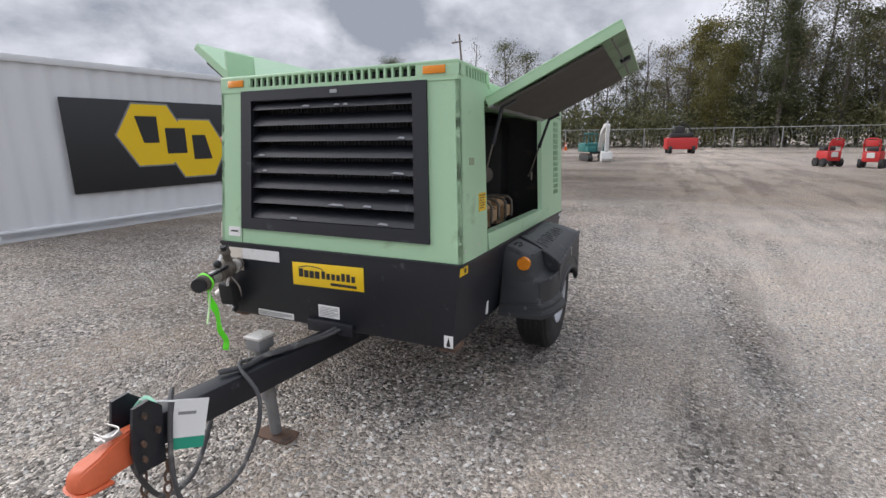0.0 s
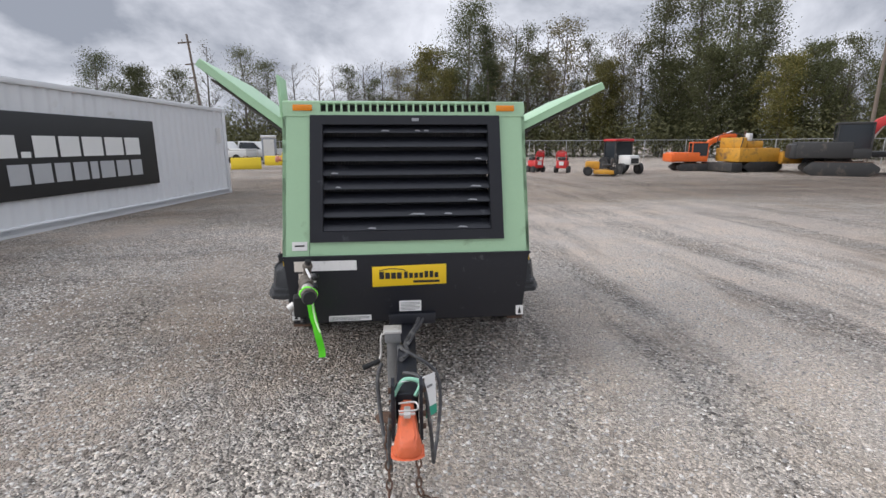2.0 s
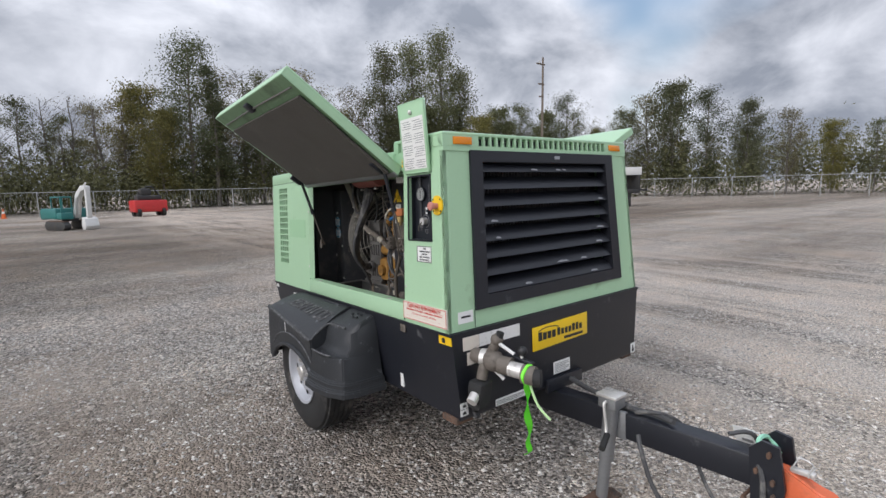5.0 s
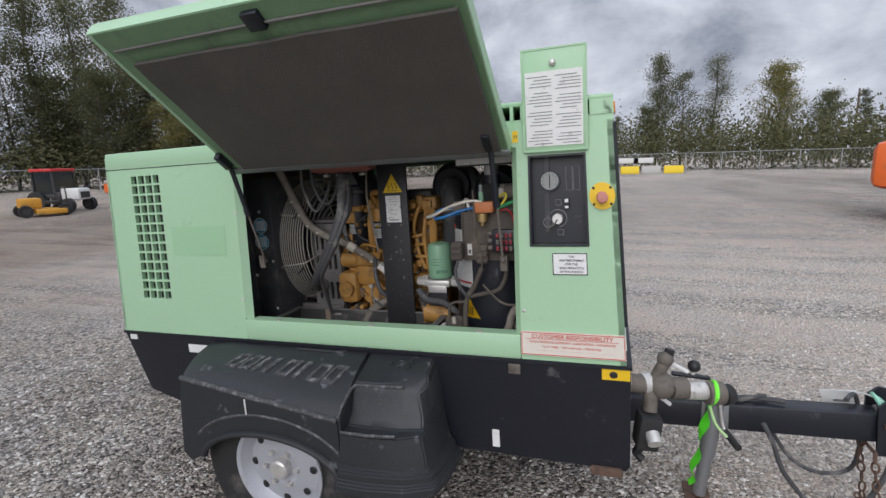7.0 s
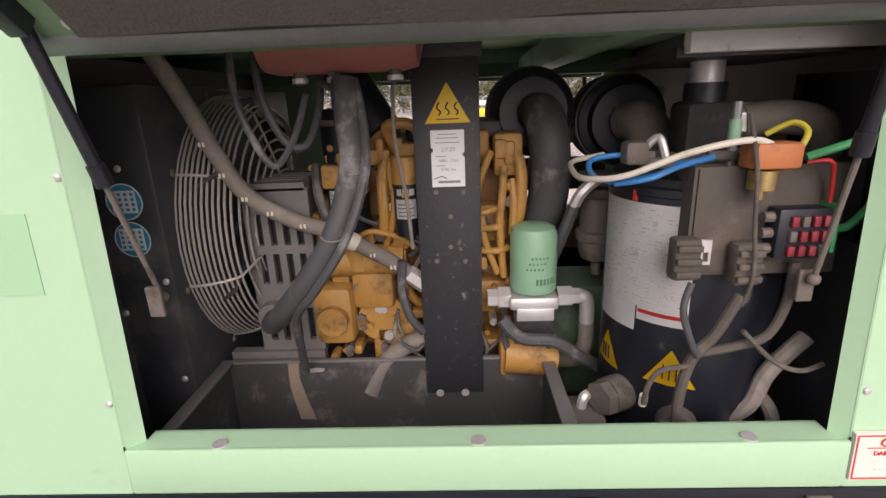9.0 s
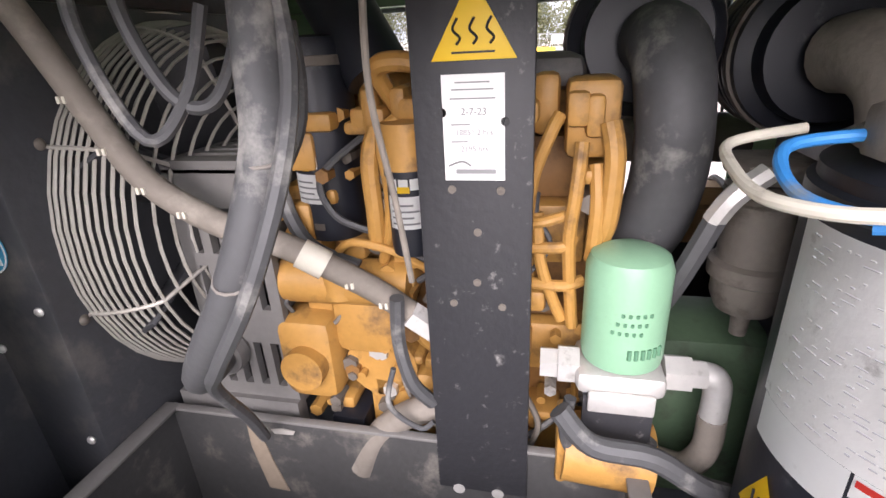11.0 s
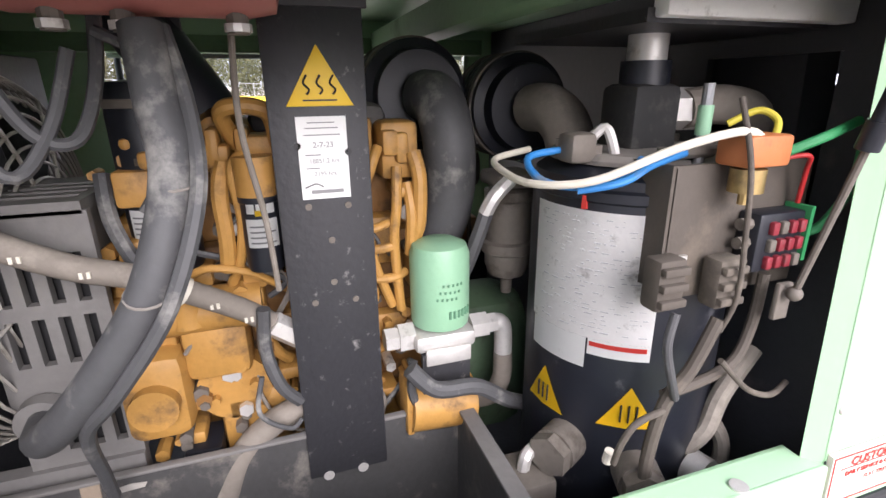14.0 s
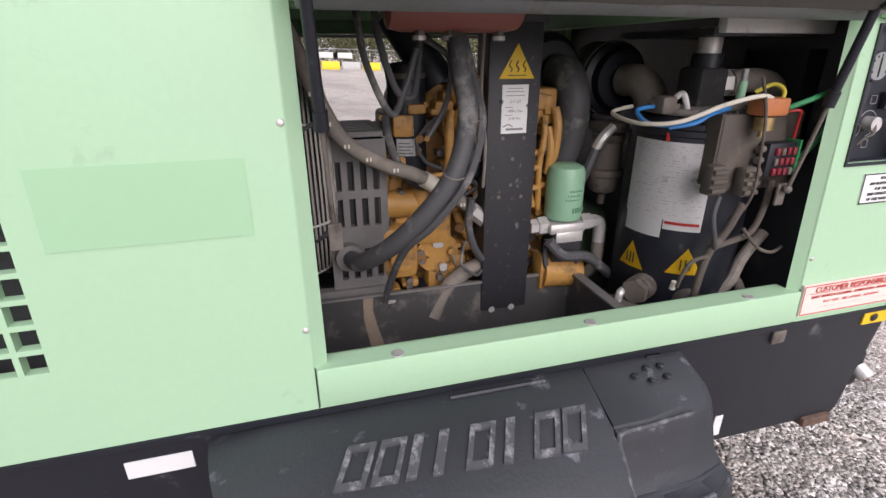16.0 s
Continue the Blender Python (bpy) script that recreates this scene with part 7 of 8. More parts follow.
for nm, pts, r, mt in (
        ("air_tube", [(-0.555, 0.425, 0.475), (-0.565, 0.47, 0.495), (-0.555, 0.55, 0.48), (-0.525, 0.63, 0.445), (-0.47, 0.675, 0.435), (-0.39, 0.675, 0.437), (-0.33, 0.66, 0.445), (-0.32, 0.60, 0.455)], 0.0048, CREAM_TUBE),
        ("air_tube", [(-0.47, 0.525, 0.455), (-0.50, 0.56, 0.445), (-0.495, 0.62, 0.432), (-0.455, 0.655, 0.435), (-0.40, 0.645, 0.455), (-0.39, 0.58, 0.462)], 0.0048, BLUE_TUBE),
        ("air_tube", [(-0.505, 0.492, 0.466), (-0.512, 0.545, 0.455), (-0.52, 0.59, 0.440), (-0.50, 0.635, 0.43)], 0.0052, BLUE_TUBE),
        ("air_tube", [(-0.53, 0.385, 0.475), (-0.52, 0.370, 0.500), (-0.50, 0.380, 0.512), (-0.48, 0.405, 0.495)], 0.0045, YEL_TUBE),
        ("air_tube", [(-0.555, 0.39, 0.468), (-0.565, 0.345, 0.485), (-0.56, 0.29, 0.50)], 0.006, GRN_TUBE),
        ("air_tube", [(-0.54, 0.33, 0.36), (-0.56, 0.315, 0.37), (-0.57, 0.29, 0.42), (-0.56, 0.27, 0.47)], 0.006, GRN_TUBE),
        ("red_wire", [(-0.55, 0.385, 0.46), (-0.56, 0.36, 0.462), (-0.55, 0.345, 0.44), (-0.54, 0.335, 0.38)], 0.003, RED),
        ("grey_wire", [(-0.555, 0.475, 0.53), (-0.575, 0.468, 0.46), (-0.580, 0.462, 0.38), (-0.575, 0.45, 0.30), (-0.565, 0.455, 0.25)], 0.0032, LOOM),
        ("wire_loom", [(-0.56, 0.455, 0.265), (-0.56, 0.485, 0.20), (-0.555, 0.515, 0.15), (-0.55, 0.525, 0.06), (-0.54, 0.51, -0.03), (-0.53, 0.49, -0.08)], 0.009, LOOM),
        ("wire_loom", [(-0.55, 0.515, 0.16), (-0.555, 0.45, 0.175), (-0.55, 0.40, 0.19), (-0.545, 0.375, 0.24), (-0.545, 0.372, 0.31)], 0.0075, LOOM),
        ("sensor_wire", [(-0.57, 0.535, 0.29), (-0.575, 0.545, 0.25), (-0.575, 0.53, 0.20), (-0.565, 0.51, 0.165)], 0.0055, HOSE),
        ("sensor_wire", [(-0.56, 0.52, 0.145), (-0.565, 0.565, 0.14), (-0.56, 0.58, 0.11), (-0.55, 0.58, 0.07)], 0.0045, LOOM),
        ("sensor_wire", [(-0.57, 0.45, 0.21), (-0.575, 0.40, 0.16), (-0.58, 0.36, 0.145), (-0.57, 0.32, 0.15)], 0.004, LOOM),
        ("fuel_hose", [(-0.50, 0.30, 0.16), (-0.51, 0.36, 0.10), (-0.51, 0.38, 0.04), (-0.50, 0.41, 0.005), (-0.48, 0.44, -0.02)], 0.014, HOSE_BROWN),
        ("fuel_hose", [(-0.46, 0.40, 0.08), (-0.50, 0.345, 0.03), (-0.51, 0.335, -0.03), (-0.50, 0.36, -0.07)], 0.012, HOSE_BROWN)):
    part(nm, tube(bm_new(), [(x - 0.018, y + 0.006, z) for x, y, z in pts], r, 10), mt, machine)
part("sensor_tip", rod(bm_new(), (-0.552, 0.58, 0.075), (-0.548, 0.58, 0.055), 0.007, 10), CREAM_TUBE, machine)
part("diagonal_brace", tube(bm_new(), [(-0.30, 0.28, 0.33), (-0.30, 0.33, 0.24), (-0.30, 0.45, 0.10)], 0.012, 6, 1), GALV, machine)
part("lower_brace", tube(bm_new(), [(-0.42, 0.28, 0.06), (-0.42, 0.42, -0.05)], 0.016, 8, 1), GALV, machine)
settle(fixed, -0.015, 0.0, 0.016)

# tan bundles lying in the right-hand doorway, and a dark pipe over them
for i in range(3):
    y = 0.47 + i * 0.25
    bm = bm_new()
    bmesh.ops.create_cube(bm, size=1, matrix=Matrix.Translation((0.49, y, 0.115)) @ Matrix.Diagonal((0.16, 0.23, 0.15, 1)))
    bmesh.ops.bevel(bm, geom=bm.edges[:], offset=0.045, segments=4, affect="EDGES")
    pad = part("wrapped_pad", bm, TAN, machine, "tan wrapped insulation bundle with straps")
    for dy in (-0.07, 0.05):
        part("strap", tube(bm_new(), [(0.405, y + dy, 0.08), (0.415, y + dy, 0.18), (0.46, y + dy, 0.197), (0.53, y + dy, 0.196), (0.575, y + dy, 0.17), (0.577, y + dy, 0.08)], 0.008, 6, 2), CAST, pad)
part("exhaust_pipe", tube(bm_new(), [(0.36, 0.40, 0.33), (0.38, 0.60, 0.33), (0.38, 0.95, 0.32), (0.34, 1.20, 0.31)], 0.055, 18), CAST, machine, "dark insulated exhaust pipe")
part("exhaust_elbow", tube(bm_new(), [(0.40, 0.42, 0.36), (0.42, 0.42, 0.42), (0.42, 0.50, 0.44), (0.42, 0.58, 0.42), (0.40, 0.60, 0.35)], 0.014, 10), HOSE, machine)
for z in (0.46, 0.53):
    part("oil_can", rod(bm_new(), (0.30, 0.92, z), (0.40, 0.92, z), 0.030, 16), PLASTIC, machine)

# ---- the yard ----
rng = random.Random(11)
bm = bm_new()
bmesh.ops.create_grid(bm, x_segments=8, y_segments=8, size=1600)
ground = tagged(new("ground", mesh_of("ground", bm, GRAVEL, 0)), "grey compacted gravel yard with dusty and damp patches", "ground", kind="structure")


def gravel_field(count, x0, x1, y0, y1, small, large, seed):
    """Loose stones, half sunk in the ground."""
    r = np.random.default_rng(seed)
    octa = np.array([(1, 0, 0), (-1, 0, 0), (0, 1, 0), (0, -1, 0), (0, 0, 1), (0, 0, -0.6)], float)
    tri = np.array([(0, 2, 4), (2, 1, 4), (1, 3, 4), (3, 0, 4), (2, 0, 5), (1, 2, 5), (3, 1, 5), (0, 3, 5)])
    size = small + (large - small) * r.random(count) ** 3
    pts = octa[None] * (size[:, None, None] * (0.55 + 0.75 * r.random((count, 6, 1)))) * np.array([1, 1, 0.6])
    # thinner towards the edges of the patch
    px, py = x0 + (x1 - x0) * r.random(count), y0 + (y1 - y0) * r.random(count)
    edge = np.minimum.reduce([px - x0, x1 - px, py - y0, y1 - py])
    heaps = 0.62 + 0.38 * np.sin(2.6 * px + 0.55 * np.sin(1.1 * py) + 0.8) * np.cos(0.9 * py - 0.5 * px)
    track = 1 - 0.45 * np.clip((px - 1.0) / 1.2, 0, 1) * np.clip((6.0 - px) / 1.0, 0, 1)     # fewer loose stones on the driven track
    keep = r.random(count) < np.clip(edge / 1.6, 0.02, 1.0) * heaps * track
    px, py, pts, count = px[keep], py[keep], pts[keep], int(keep.sum())
    a = r.random(count) * 2 * np.pi
    ca, sa = np.cos(a)[:, None], np.sin(a)[:, None]
    x, y = pts[..., 0] * ca - pts[..., 1] * sa, pts[..., 0] * sa + pts[..., 1] * ca
    v = np.stack([x + px[:, None], y + py[:, None], pts[..., 2] + 0.001], -1).reshape(-1, 3)
    fcs = (tri[None] + 6 * np.arange(count)[:, None, None]).reshape(-1, 3)
    me = bpy.data.meshes.new("gravel_stones")
    me.from_pydata(v.tolist(), [], fcs.tolist())
    me.materials.append(STONE)
    return tagged(new("gravel_stones", me), "loose grey crushed stones scattered over the yard", "gravel", kind="stuff")


gravel_field(215000, -5.4, 6.4, -4.6, 5.7, 0.004, 0.016, 3)


# shipping container with a banner
CONT_AT = pose(-5.28, 13.5, 0, 0, 0, -7.7)


def container():
    m = CONT_AT
    c = thing("shipping_container", m, "long white steel shipping container standing on the gravel", "container")
    L, H, D = 12.19, 2.59, 2.44
    bm = bm_new()
    pitch, depth = 0.28, 0.022
    xs = []
    y = -L + 0.12
    while y < -0.12:
        xs += [(y, 0.0), (y + pitch * 0.36, 0.0), (y + pitch * 0.5, -depth), (y + pitch * 0.86, -depth)]
        y += pitch
    lo, hi = [bm.verts.new((-0.03 + x, yy, 0.16)) for yy, x in xs], [bm.verts.new((-0.03 + x, yy, H - 0.10)) for yy, x in xs]
    for i in range(len(xs) - 1):
        bm.faces.new((lo[i], lo[i + 1], hi[i + 1], hi[i]))
    part("side_wall", bm, CONT_W, c, "white corrugated steel wall")
    for nm, b in (("far_wall", (-D, -D + 0.03, -L, 0, 0.1, H)), ("roof", (-D, -0.01, -L, 0, H - 0.03, H)), ("floor", (-D, 0, -L, 0, 0.05, 0.14)),
                  ("end_wall", (-D + 0.1, -0.1, -0.05, -0.02, 0.15, H - 0.1)), ("end_wall", (-D + 0.1, -0.1, -L + 0.02, -L + 0.05, 0.15, H - 0.1))):
        part(nm, box(bm_new(), *b), CONT_W, c)
    part("bottom_rail", box(bm_new(), -0.06, 0.0, -L, 0, 0.0, 0.17, 0.008), CONT_W, c)
    part("top_rail", box(bm_new(), -0.06, 0.0, -L, 0, H - 0.10, H, 0.008), CONT_W, c)
    for yy in (-L, -0.16):
        for xx in (-D, -0.16):
            part("corner_post", box(bm_new(), xx, xx + 0.16, yy, yy + 0.16, 0.0, H, 0.008), CONT_W, c)
            for z in (0.0, H - 0.12):
                part("corner_casting", box(bm_new(), xx - 0.006, xx + 0.168, yy - 0.006, yy + 0.168, z, z + 0.125, 0.01), CONT_W, c)
    for yy in (-7.9, -3.9, -0.75):
        part("lashing_ring", tube(bm_new(), [(0.005, yy, H - 0.08), (0.02, yy + 0.012, H - 0.16), (0.02, yy + 0.03, H - 0.2)], 0.008, 6), CONT_W, c)
    # vents near the end
    bm = bm_new()
    for k in range(5):
        box(bm, -0.03, 0.006, -0.62 + 0.05 * k, -0.60 + 0.05 * k, 1.55, 2.0)
    part("vent", bm, WORN_WHITE, c)
    return c


container()
BY0, BY1, BZ0, BZ1 = -11.05, -3.75, 0.60, 2.05
banner = thing("banner", CONT_AT, "wide black banner with yellow hexagons and white shapes", "banner")
part("backing", box(bm_new(), 0.0, 0.012, BY0, BY1, BZ0, BZ1, 0.002), BANNER, banner)


def hexagon(cy, cz, r):
    return [(cy + r * math.cos(radians(60 * k)), cz + r * math.sin(radians(60 * k))) for k in range(6)]


for k, (cy, cz) in enumerate(((-9.75, 1.49), (-8.98, 1.25))):
    part("border", prism(bm_new(), hexagon(cy, cz, 0.61), "x", 0.012, 0.0135 + 0.0004 * k), GREY_INK, banner)
    part("hexagon", prism(bm_new(), hexagon(cy, cz, 0.58), "x", 0.012, 0.0155 + 0.0004 * k), SIGN_Y, banner, "flat yellow hexagon")
for y0, z0, cut in ((-10.02, 1.36, 0.10), (-9.54, 1.17, 0.0), (-9.06, 1.05, -0.10)):
    part("dark_shape", prism(bm_new(), [(y0 + max(0, cut), z0), (y0 + 0.36, z0), (y0 + 0.36 + min(0, cut), z0 + 0.44), (y0, z0 + 0.44)], "x", 0.0157, 0.0195), BANNER, banner)


def block_shapes(y0, y1, z0, z1, widths, mat):
    """Plain blocks where the owner's name stands."""
    gapw = 0.075
    unit = (y1 - y0 - gapw * (len(widths) - 1)) / sum(widths)
    y = y0
    for w in widths:
        ww = w * unit
        part("white_shape", box(bm_new(), 0.012, 0.0165, y, y + ww, z0, z1 if w > 0.45 else z0 + 0.10), mat, banner)
        y += ww + gapw


block_shapes(-7.95, -4.35, 1.29, 1.66, (0.8, 0.35, 0.9, 0.9, 1.0, 1.0, 0.9), BAN_WHITE)
block_shapes(-7.75, -4.35, 0.84, 1.18, (1.0, 1.0, 0.9, 0.9, 0.5, 1.0, 1.0, 0.9), W_GREY)

# ---- fence ----
fence = thing("chain_link_fence", pose(0, 0, 0), "grey chain-link fence along the yard's edge", "fence")
FL = [(-36, 43), (-10, 42.5), (6, 42.5), (24, 36), (38, 24), (45.5, 8), (45.5, -40)]
fh = 1.83
posts = mesh_of("post", rod(bm_new(), (0, 0, 0), (0, 0, fh + 0.05), 0.03, 8), FENCE)
wire_bm = bm_new()
for (ax, ay), (bx, by) in zip(FL, FL[1:]):
    a, b = Vector((ax * K, ay * K, 0)), Vector((bx * K, by * K, 0))
    n_ = int((b - a).length / 3.0)
    for i in range(n_ + 1):
        p = a.lerp(b, i / n_)
        if i < n_ or (bx, by) == FL[-1]:
            same_part("post", posts, fence, Matrix.Translation(p))
    part("top_rail", rod(bm_new(), a + Vector((0, 0, fh)), b + Vector((0, 0, fh)), 0.021, 6), FENCE, fence)
    n2 = int((b - a).length / 0.30)
    up_ = Vector((0, 0, fh))
    for i in range(n2):
        p, q = a.lerp(b, i / n2), a.lerp(b, (i + 1.0) / n2)
        for s, e in ((p, q + up_), (q, p + up_)):
            d = (e - s).cross(Vector((b.y - a.y, a.x - b.x, 0)).normalized()).normalized() * 0.0045
            wire_bm.faces.new([wire_bm.verts.new(v) for v in (s - d, s + d, e + d, e - d)])
me = mesh_of("wire_mesh", wire_bm, FENCE, 0)
wm = same_part("wire_mesh", me, fence)
wm["kind"] = "stuff"


# ---- trees ----
def leaf_quads(bm, c, spread, n, size, r):
    for _ in range(n):
        p = Vector([(r.random() + r.random() + r.random() - 1.5) * 2.0 * spread * k for k in (1, 1, 0.8)]) + c
        u = Vector((r.gauss(0, 1), r.gauss(0, 1), r.gauss(0, 1))).normalized()
        v = u.orthogonal().normalized()
        s = size * r.uniform(0.6, 1.4)
        bm.faces.new([bm.verts.new(p + s * w) for w in (u * 0.9, v * 0.45, -u * 0.9, -v * 0.45)])


def tree_meshes(seed, h, width, kind):
    """Trunk with limbs, and a crown of many small leaves with gaps."""
    r = random.Random(seed)
    tb, lb = bm_new(), bm_new()
    base_r = h * 0.014
    sway = [(r.gauss(0, 0.012 * h) * k, r.gauss(0, 0.012 * h) * k, h * f) for k, f in ((0, -0.01), (0.3, 0.2), (0.8, 0.45), (1.2, 0.7), (1.5, 0.98))]
    tube(tb, sway, lambda t: base_r * (1 - 0.9 * t) + 0.015, 8, 3)
    line = smooth_line(sway, 8)
    nb = {"full": 40, "bare": 34, "conifer": 34, "sparse": 34}[kind]
    for i in range(nb):
        f = 0.12 + 0.85 * ((i + r.random()) / nb)
        p = line[min(len(line) - 1, int(f * len(line)))]
        a = r.uniform(0, 2 * math.pi)
        if kind == "conifer":
            reach, rise = width * (1.05 - f) * r.uniform(0.7, 1.1), -0.15
        else:
            reach, rise = width * math.sin(math.pi * min(0.98, max(0.10, (f - 0.10) / 0.92))) ** 0.7 * r.uniform(0.55, 1.1), r.uniform(0.5, 1.3)
        d = Vector((math.cos(a), math.sin(a), rise)).normalized()
        e = p + d * reach
        mid = p.lerp(e, 0.5) + Vector((r.gauss(0, 0.06), r.gauss(0, 0.06), -0.04 if kind == "conifer" else 0.06)) * reach
        br = base_r * 0.34 * (1.1 - f) + 0.012
        tube(tb, [p, mid, e], lambda t, br=br: br * (1 - 0.8 * t), 4, 2)
        twigs = 5 if kind in ("bare", "sparse") else 2
        for _ in range(twigs):
            s = p.lerp(e, r.uniform(0.35, 0.95))
            q = s + (d + Vector((r.gauss(0, 0.7), r.gauss(0, 0.7), r.uniform(0, 0.9)))) * reach * r.uniform(0.2, 0.42)
            tube(tb, [s, s.lerp(q, 0.5) + Vector((0, 0, 0.04 * reach)), q], lambda t, br=br: br * 0.4 * (1 - 0.7 * t) + 0.006, 3, 1)
            if kind == "full":
                leaf_quads(lb, q, 0.036 * h, 70, 0.105, r)
            elif kind == "sparse":
                leaf_quads(lb, q, 0.032 * h, 36, 0.095, r)
            elif kind == "bare" and r.random() < 0.3:
                leaf_quads(lb, q, 0.030 * h, 12, 0.09, r)
        if kind == "full":
            for t in (0.45, 0.75, 1.0):
                leaf_quads(lb, p.lerp(e, t), 0.038 * h, 82, 0.105, r)
        elif kind == "conifer":
            for t in (0.25, 0.5, 0.75, 1.0):
                leaf_quads(lb, p.lerp(e, t), 0.024 * h, 90, 0.12, r)
    return tb, lb


TREES = {}
for nm, seed, h, w, kind, lm in (("cottonwood_a", 1, 17, 2.3, "full", LEAF), ("cottonwood_b", 2, 18, 2.0, "full", LEAF), ("broad_a", 3, 12, 3.6, "full", LEAF), ("broad_y", 4, 12, 3.2, "full", LEAF_Y),
                                 ("bare_a", 5, 13, 2.8, "bare", LEAF_R), ("bare_b", 6, 14, 2.2, "bare", LEAF_R), ("sparse_a", 7, 13, 2.9, "sparse", LEAF_R), ("sparse_b", 8, 12, 2.6, "sparse", LEAF), ("conifer_a", 9, 19, 3.2, "conifer", LEAF_D), ("dark_a", 10, 18, 4.2, "full", LEAF_D)):
    tb, lb = tree_meshes(seed, h, w, kind)
    TREES[nm] = (mesh_of("trunk", tb, BARK), mesh_of("crown", lb, lm, 0), h)
LABEL = {"cottonwood": "tall green cottonwood behind the fence", "broad": "rounded broadleaf tree with thinning leaves", "bare": "nearly leafless grey tree behind the fence", "sparse": "slender tree with few autumn leaves", "conifer": "dark narrow conifer behind the fence", "dark": "dense dark green tree"}


def plant(nm, angle, dist, height):
    if -20 < angle < -1 and nm[:5] == "broad":
        nm = "bare_a" if int(angle) % 2 else "sparse_b"
    t, c, h = TREES[nm]
    a = radians(angle)
    s = height / h
    ob = thing("tree", pose(dist * math.sin(a), dist * math.cos(a), 0, 0, 0, rng.uniform(0, 360)) @ Matrix.Diagonal((s * rng.uniform(0.9, 1.15), s * rng.uniform(0.9, 1.15), s, 1)), LABEL[nm.split("_")[0]], "tree", group="trees behind the fence")
    same_part("trunk", t, ob)
    same_part("crown", c, ob)


# angle from straight ahead (degrees, to the right), distance and height in metres
for nm, an, di, he in (("dark_a", -30, 54, 11), ("broad_a", -26.5, 56, 10), ("broad_a", -23, 56, 10), ("bare_b", -20, 58, 14), ("broad_a", -16.5, 56, 13), ("broad_y", -14, 58, 12), ("broad_a", -11, 58, 12),
                       ("bare_a", -8.5, 60, 12), ("bare_b", -6.5, 58, 12), ("sparse_b", -5, 60, 12), ("broad_a", -3, 60, 12.5), ("bare_a", -1, 60, 13), ("bare_b", 1, 62, 13), ("sparse_a", 3, 60, 13), ("broad_y", 6, 55, 11), ("dark_a", 9, 57, 18), ("conifer_a", 11.2, 56, 16),
                       ("sparse_a", 12, 58, 15), ("bare_a", 14.2, 60, 16), ("sparse_b", 16, 58, 15), ("bare_b", 18.5, 60, 15), ("sparse_a", 20, 59, 16), ("sparse_b", 22.5, 60, 14), ("broad_y", 24.5, 58, 11), ("sparse_a", 26.5, 60, 14),
                       ("cottonwood_a", 30.5, 60, 19), ("cottonwood_a", 33.2, 61, 20), ("cottonwood_b", 37.2, 60, 21), ("cottonwood_b", 39.0, 62, 17), ("broad_a", 35, 58, 11), ("broad_y", 41.5, 58, 10), ("broad_a", 44, 60, 11), ("sparse_a", 46.5, 62, 11),
                       ("broad_a", 49.5, 58, 12.5), ("sparse_b", 52.5, 60, 13), ("broad_y", 55, 58, 10), ("broad_a", 58, 57, 12), ("sparse_a", 60.5, 58, 14), ("broad_a", 63, 57, 15), ("dark_a", 66.5, 56, 14), ("broad_a", 70, 58, 12), ("sparse_a", 73.5, 60, 11),
                       ("broad_y", 77, 60, 9), ("sparse_b", 80, 62, 9), ("broad_a", 83, 64, 9), ("broad_a", 87, 66, 8), ("conifer_a", 90.5, 70, 9.5), ("cottonwood_a", 94.5, 66, 18), ("sparse_b", 97, 68, 15), ("cottonwood_a", 100, 66, 17), ("broad_y", 105.5, 64, 14), ("broad_a", 109.5, 66, 10), ("conifer_a", 112, 70, 11),
                       ("cottonwood_b", 116, 70, 16), ("broad_a", 121, 70, 13), ("dark_a", 127, 72, 13)):
    plant(nm, an, di, he * (0.86 if an < 8 else 0.94 if an < 28 else 0.96 if an < 45 else 0.76))
for i, (nm, an, di, he) in enumerate((k, -2 + 2.3 * j + (j * 7 % 3) * 0.4, 60 + (j * 5 % 7), (9, 11, 8, 12.5, 10)[j % 5]) for j, k in enumerate(("broad_a", "sparse_a", "dark_a", "broad_y", "broad_a", "sparse_b", "broad_a", "dark_a") * 3)):
    plant(nm, an, di, he)
for i in range(47):
    an = -42 + i * 3.0 + rng.uniform(-1, 1)
    if 78 < an < 93:
        continue
    plant(rng.choice(("bare_a", "bare_b", "sparse_a", "sparse_b", "broad_a", "broad_y")), an, rng.uniform(64, 78), rng.uniform(5, 8.5))

# brambles and undergrowth behind the fence
bm = bm_new()
r_ = random.Random(21)
for i in range(1150):
    an = radians(-46 + 178 * i / 1150)
    di = 51 + 5.5 * math.sin(an * 1.6 + 0.5) + r_.uniform(0, 9) + (8 if an > radians(70) else 0)
    tall = r_.uniform(0.8, 3.2) * (0.6 + 0.5 * r_.random()) + (di - 51) * 0.2
    leaf_quads(bm, Vector((di * math.sin(an), di * math.cos(an), tall * 0.7)), 0.62 + 0.27 * tall, 110, 0.19, r_)
tagged(new("undergrowth", mesh_of("undergrowth", bm, BRUSH, 0)), "tangled olive brambles and shrubs behind the fence", "shrubs", kind="stuff")


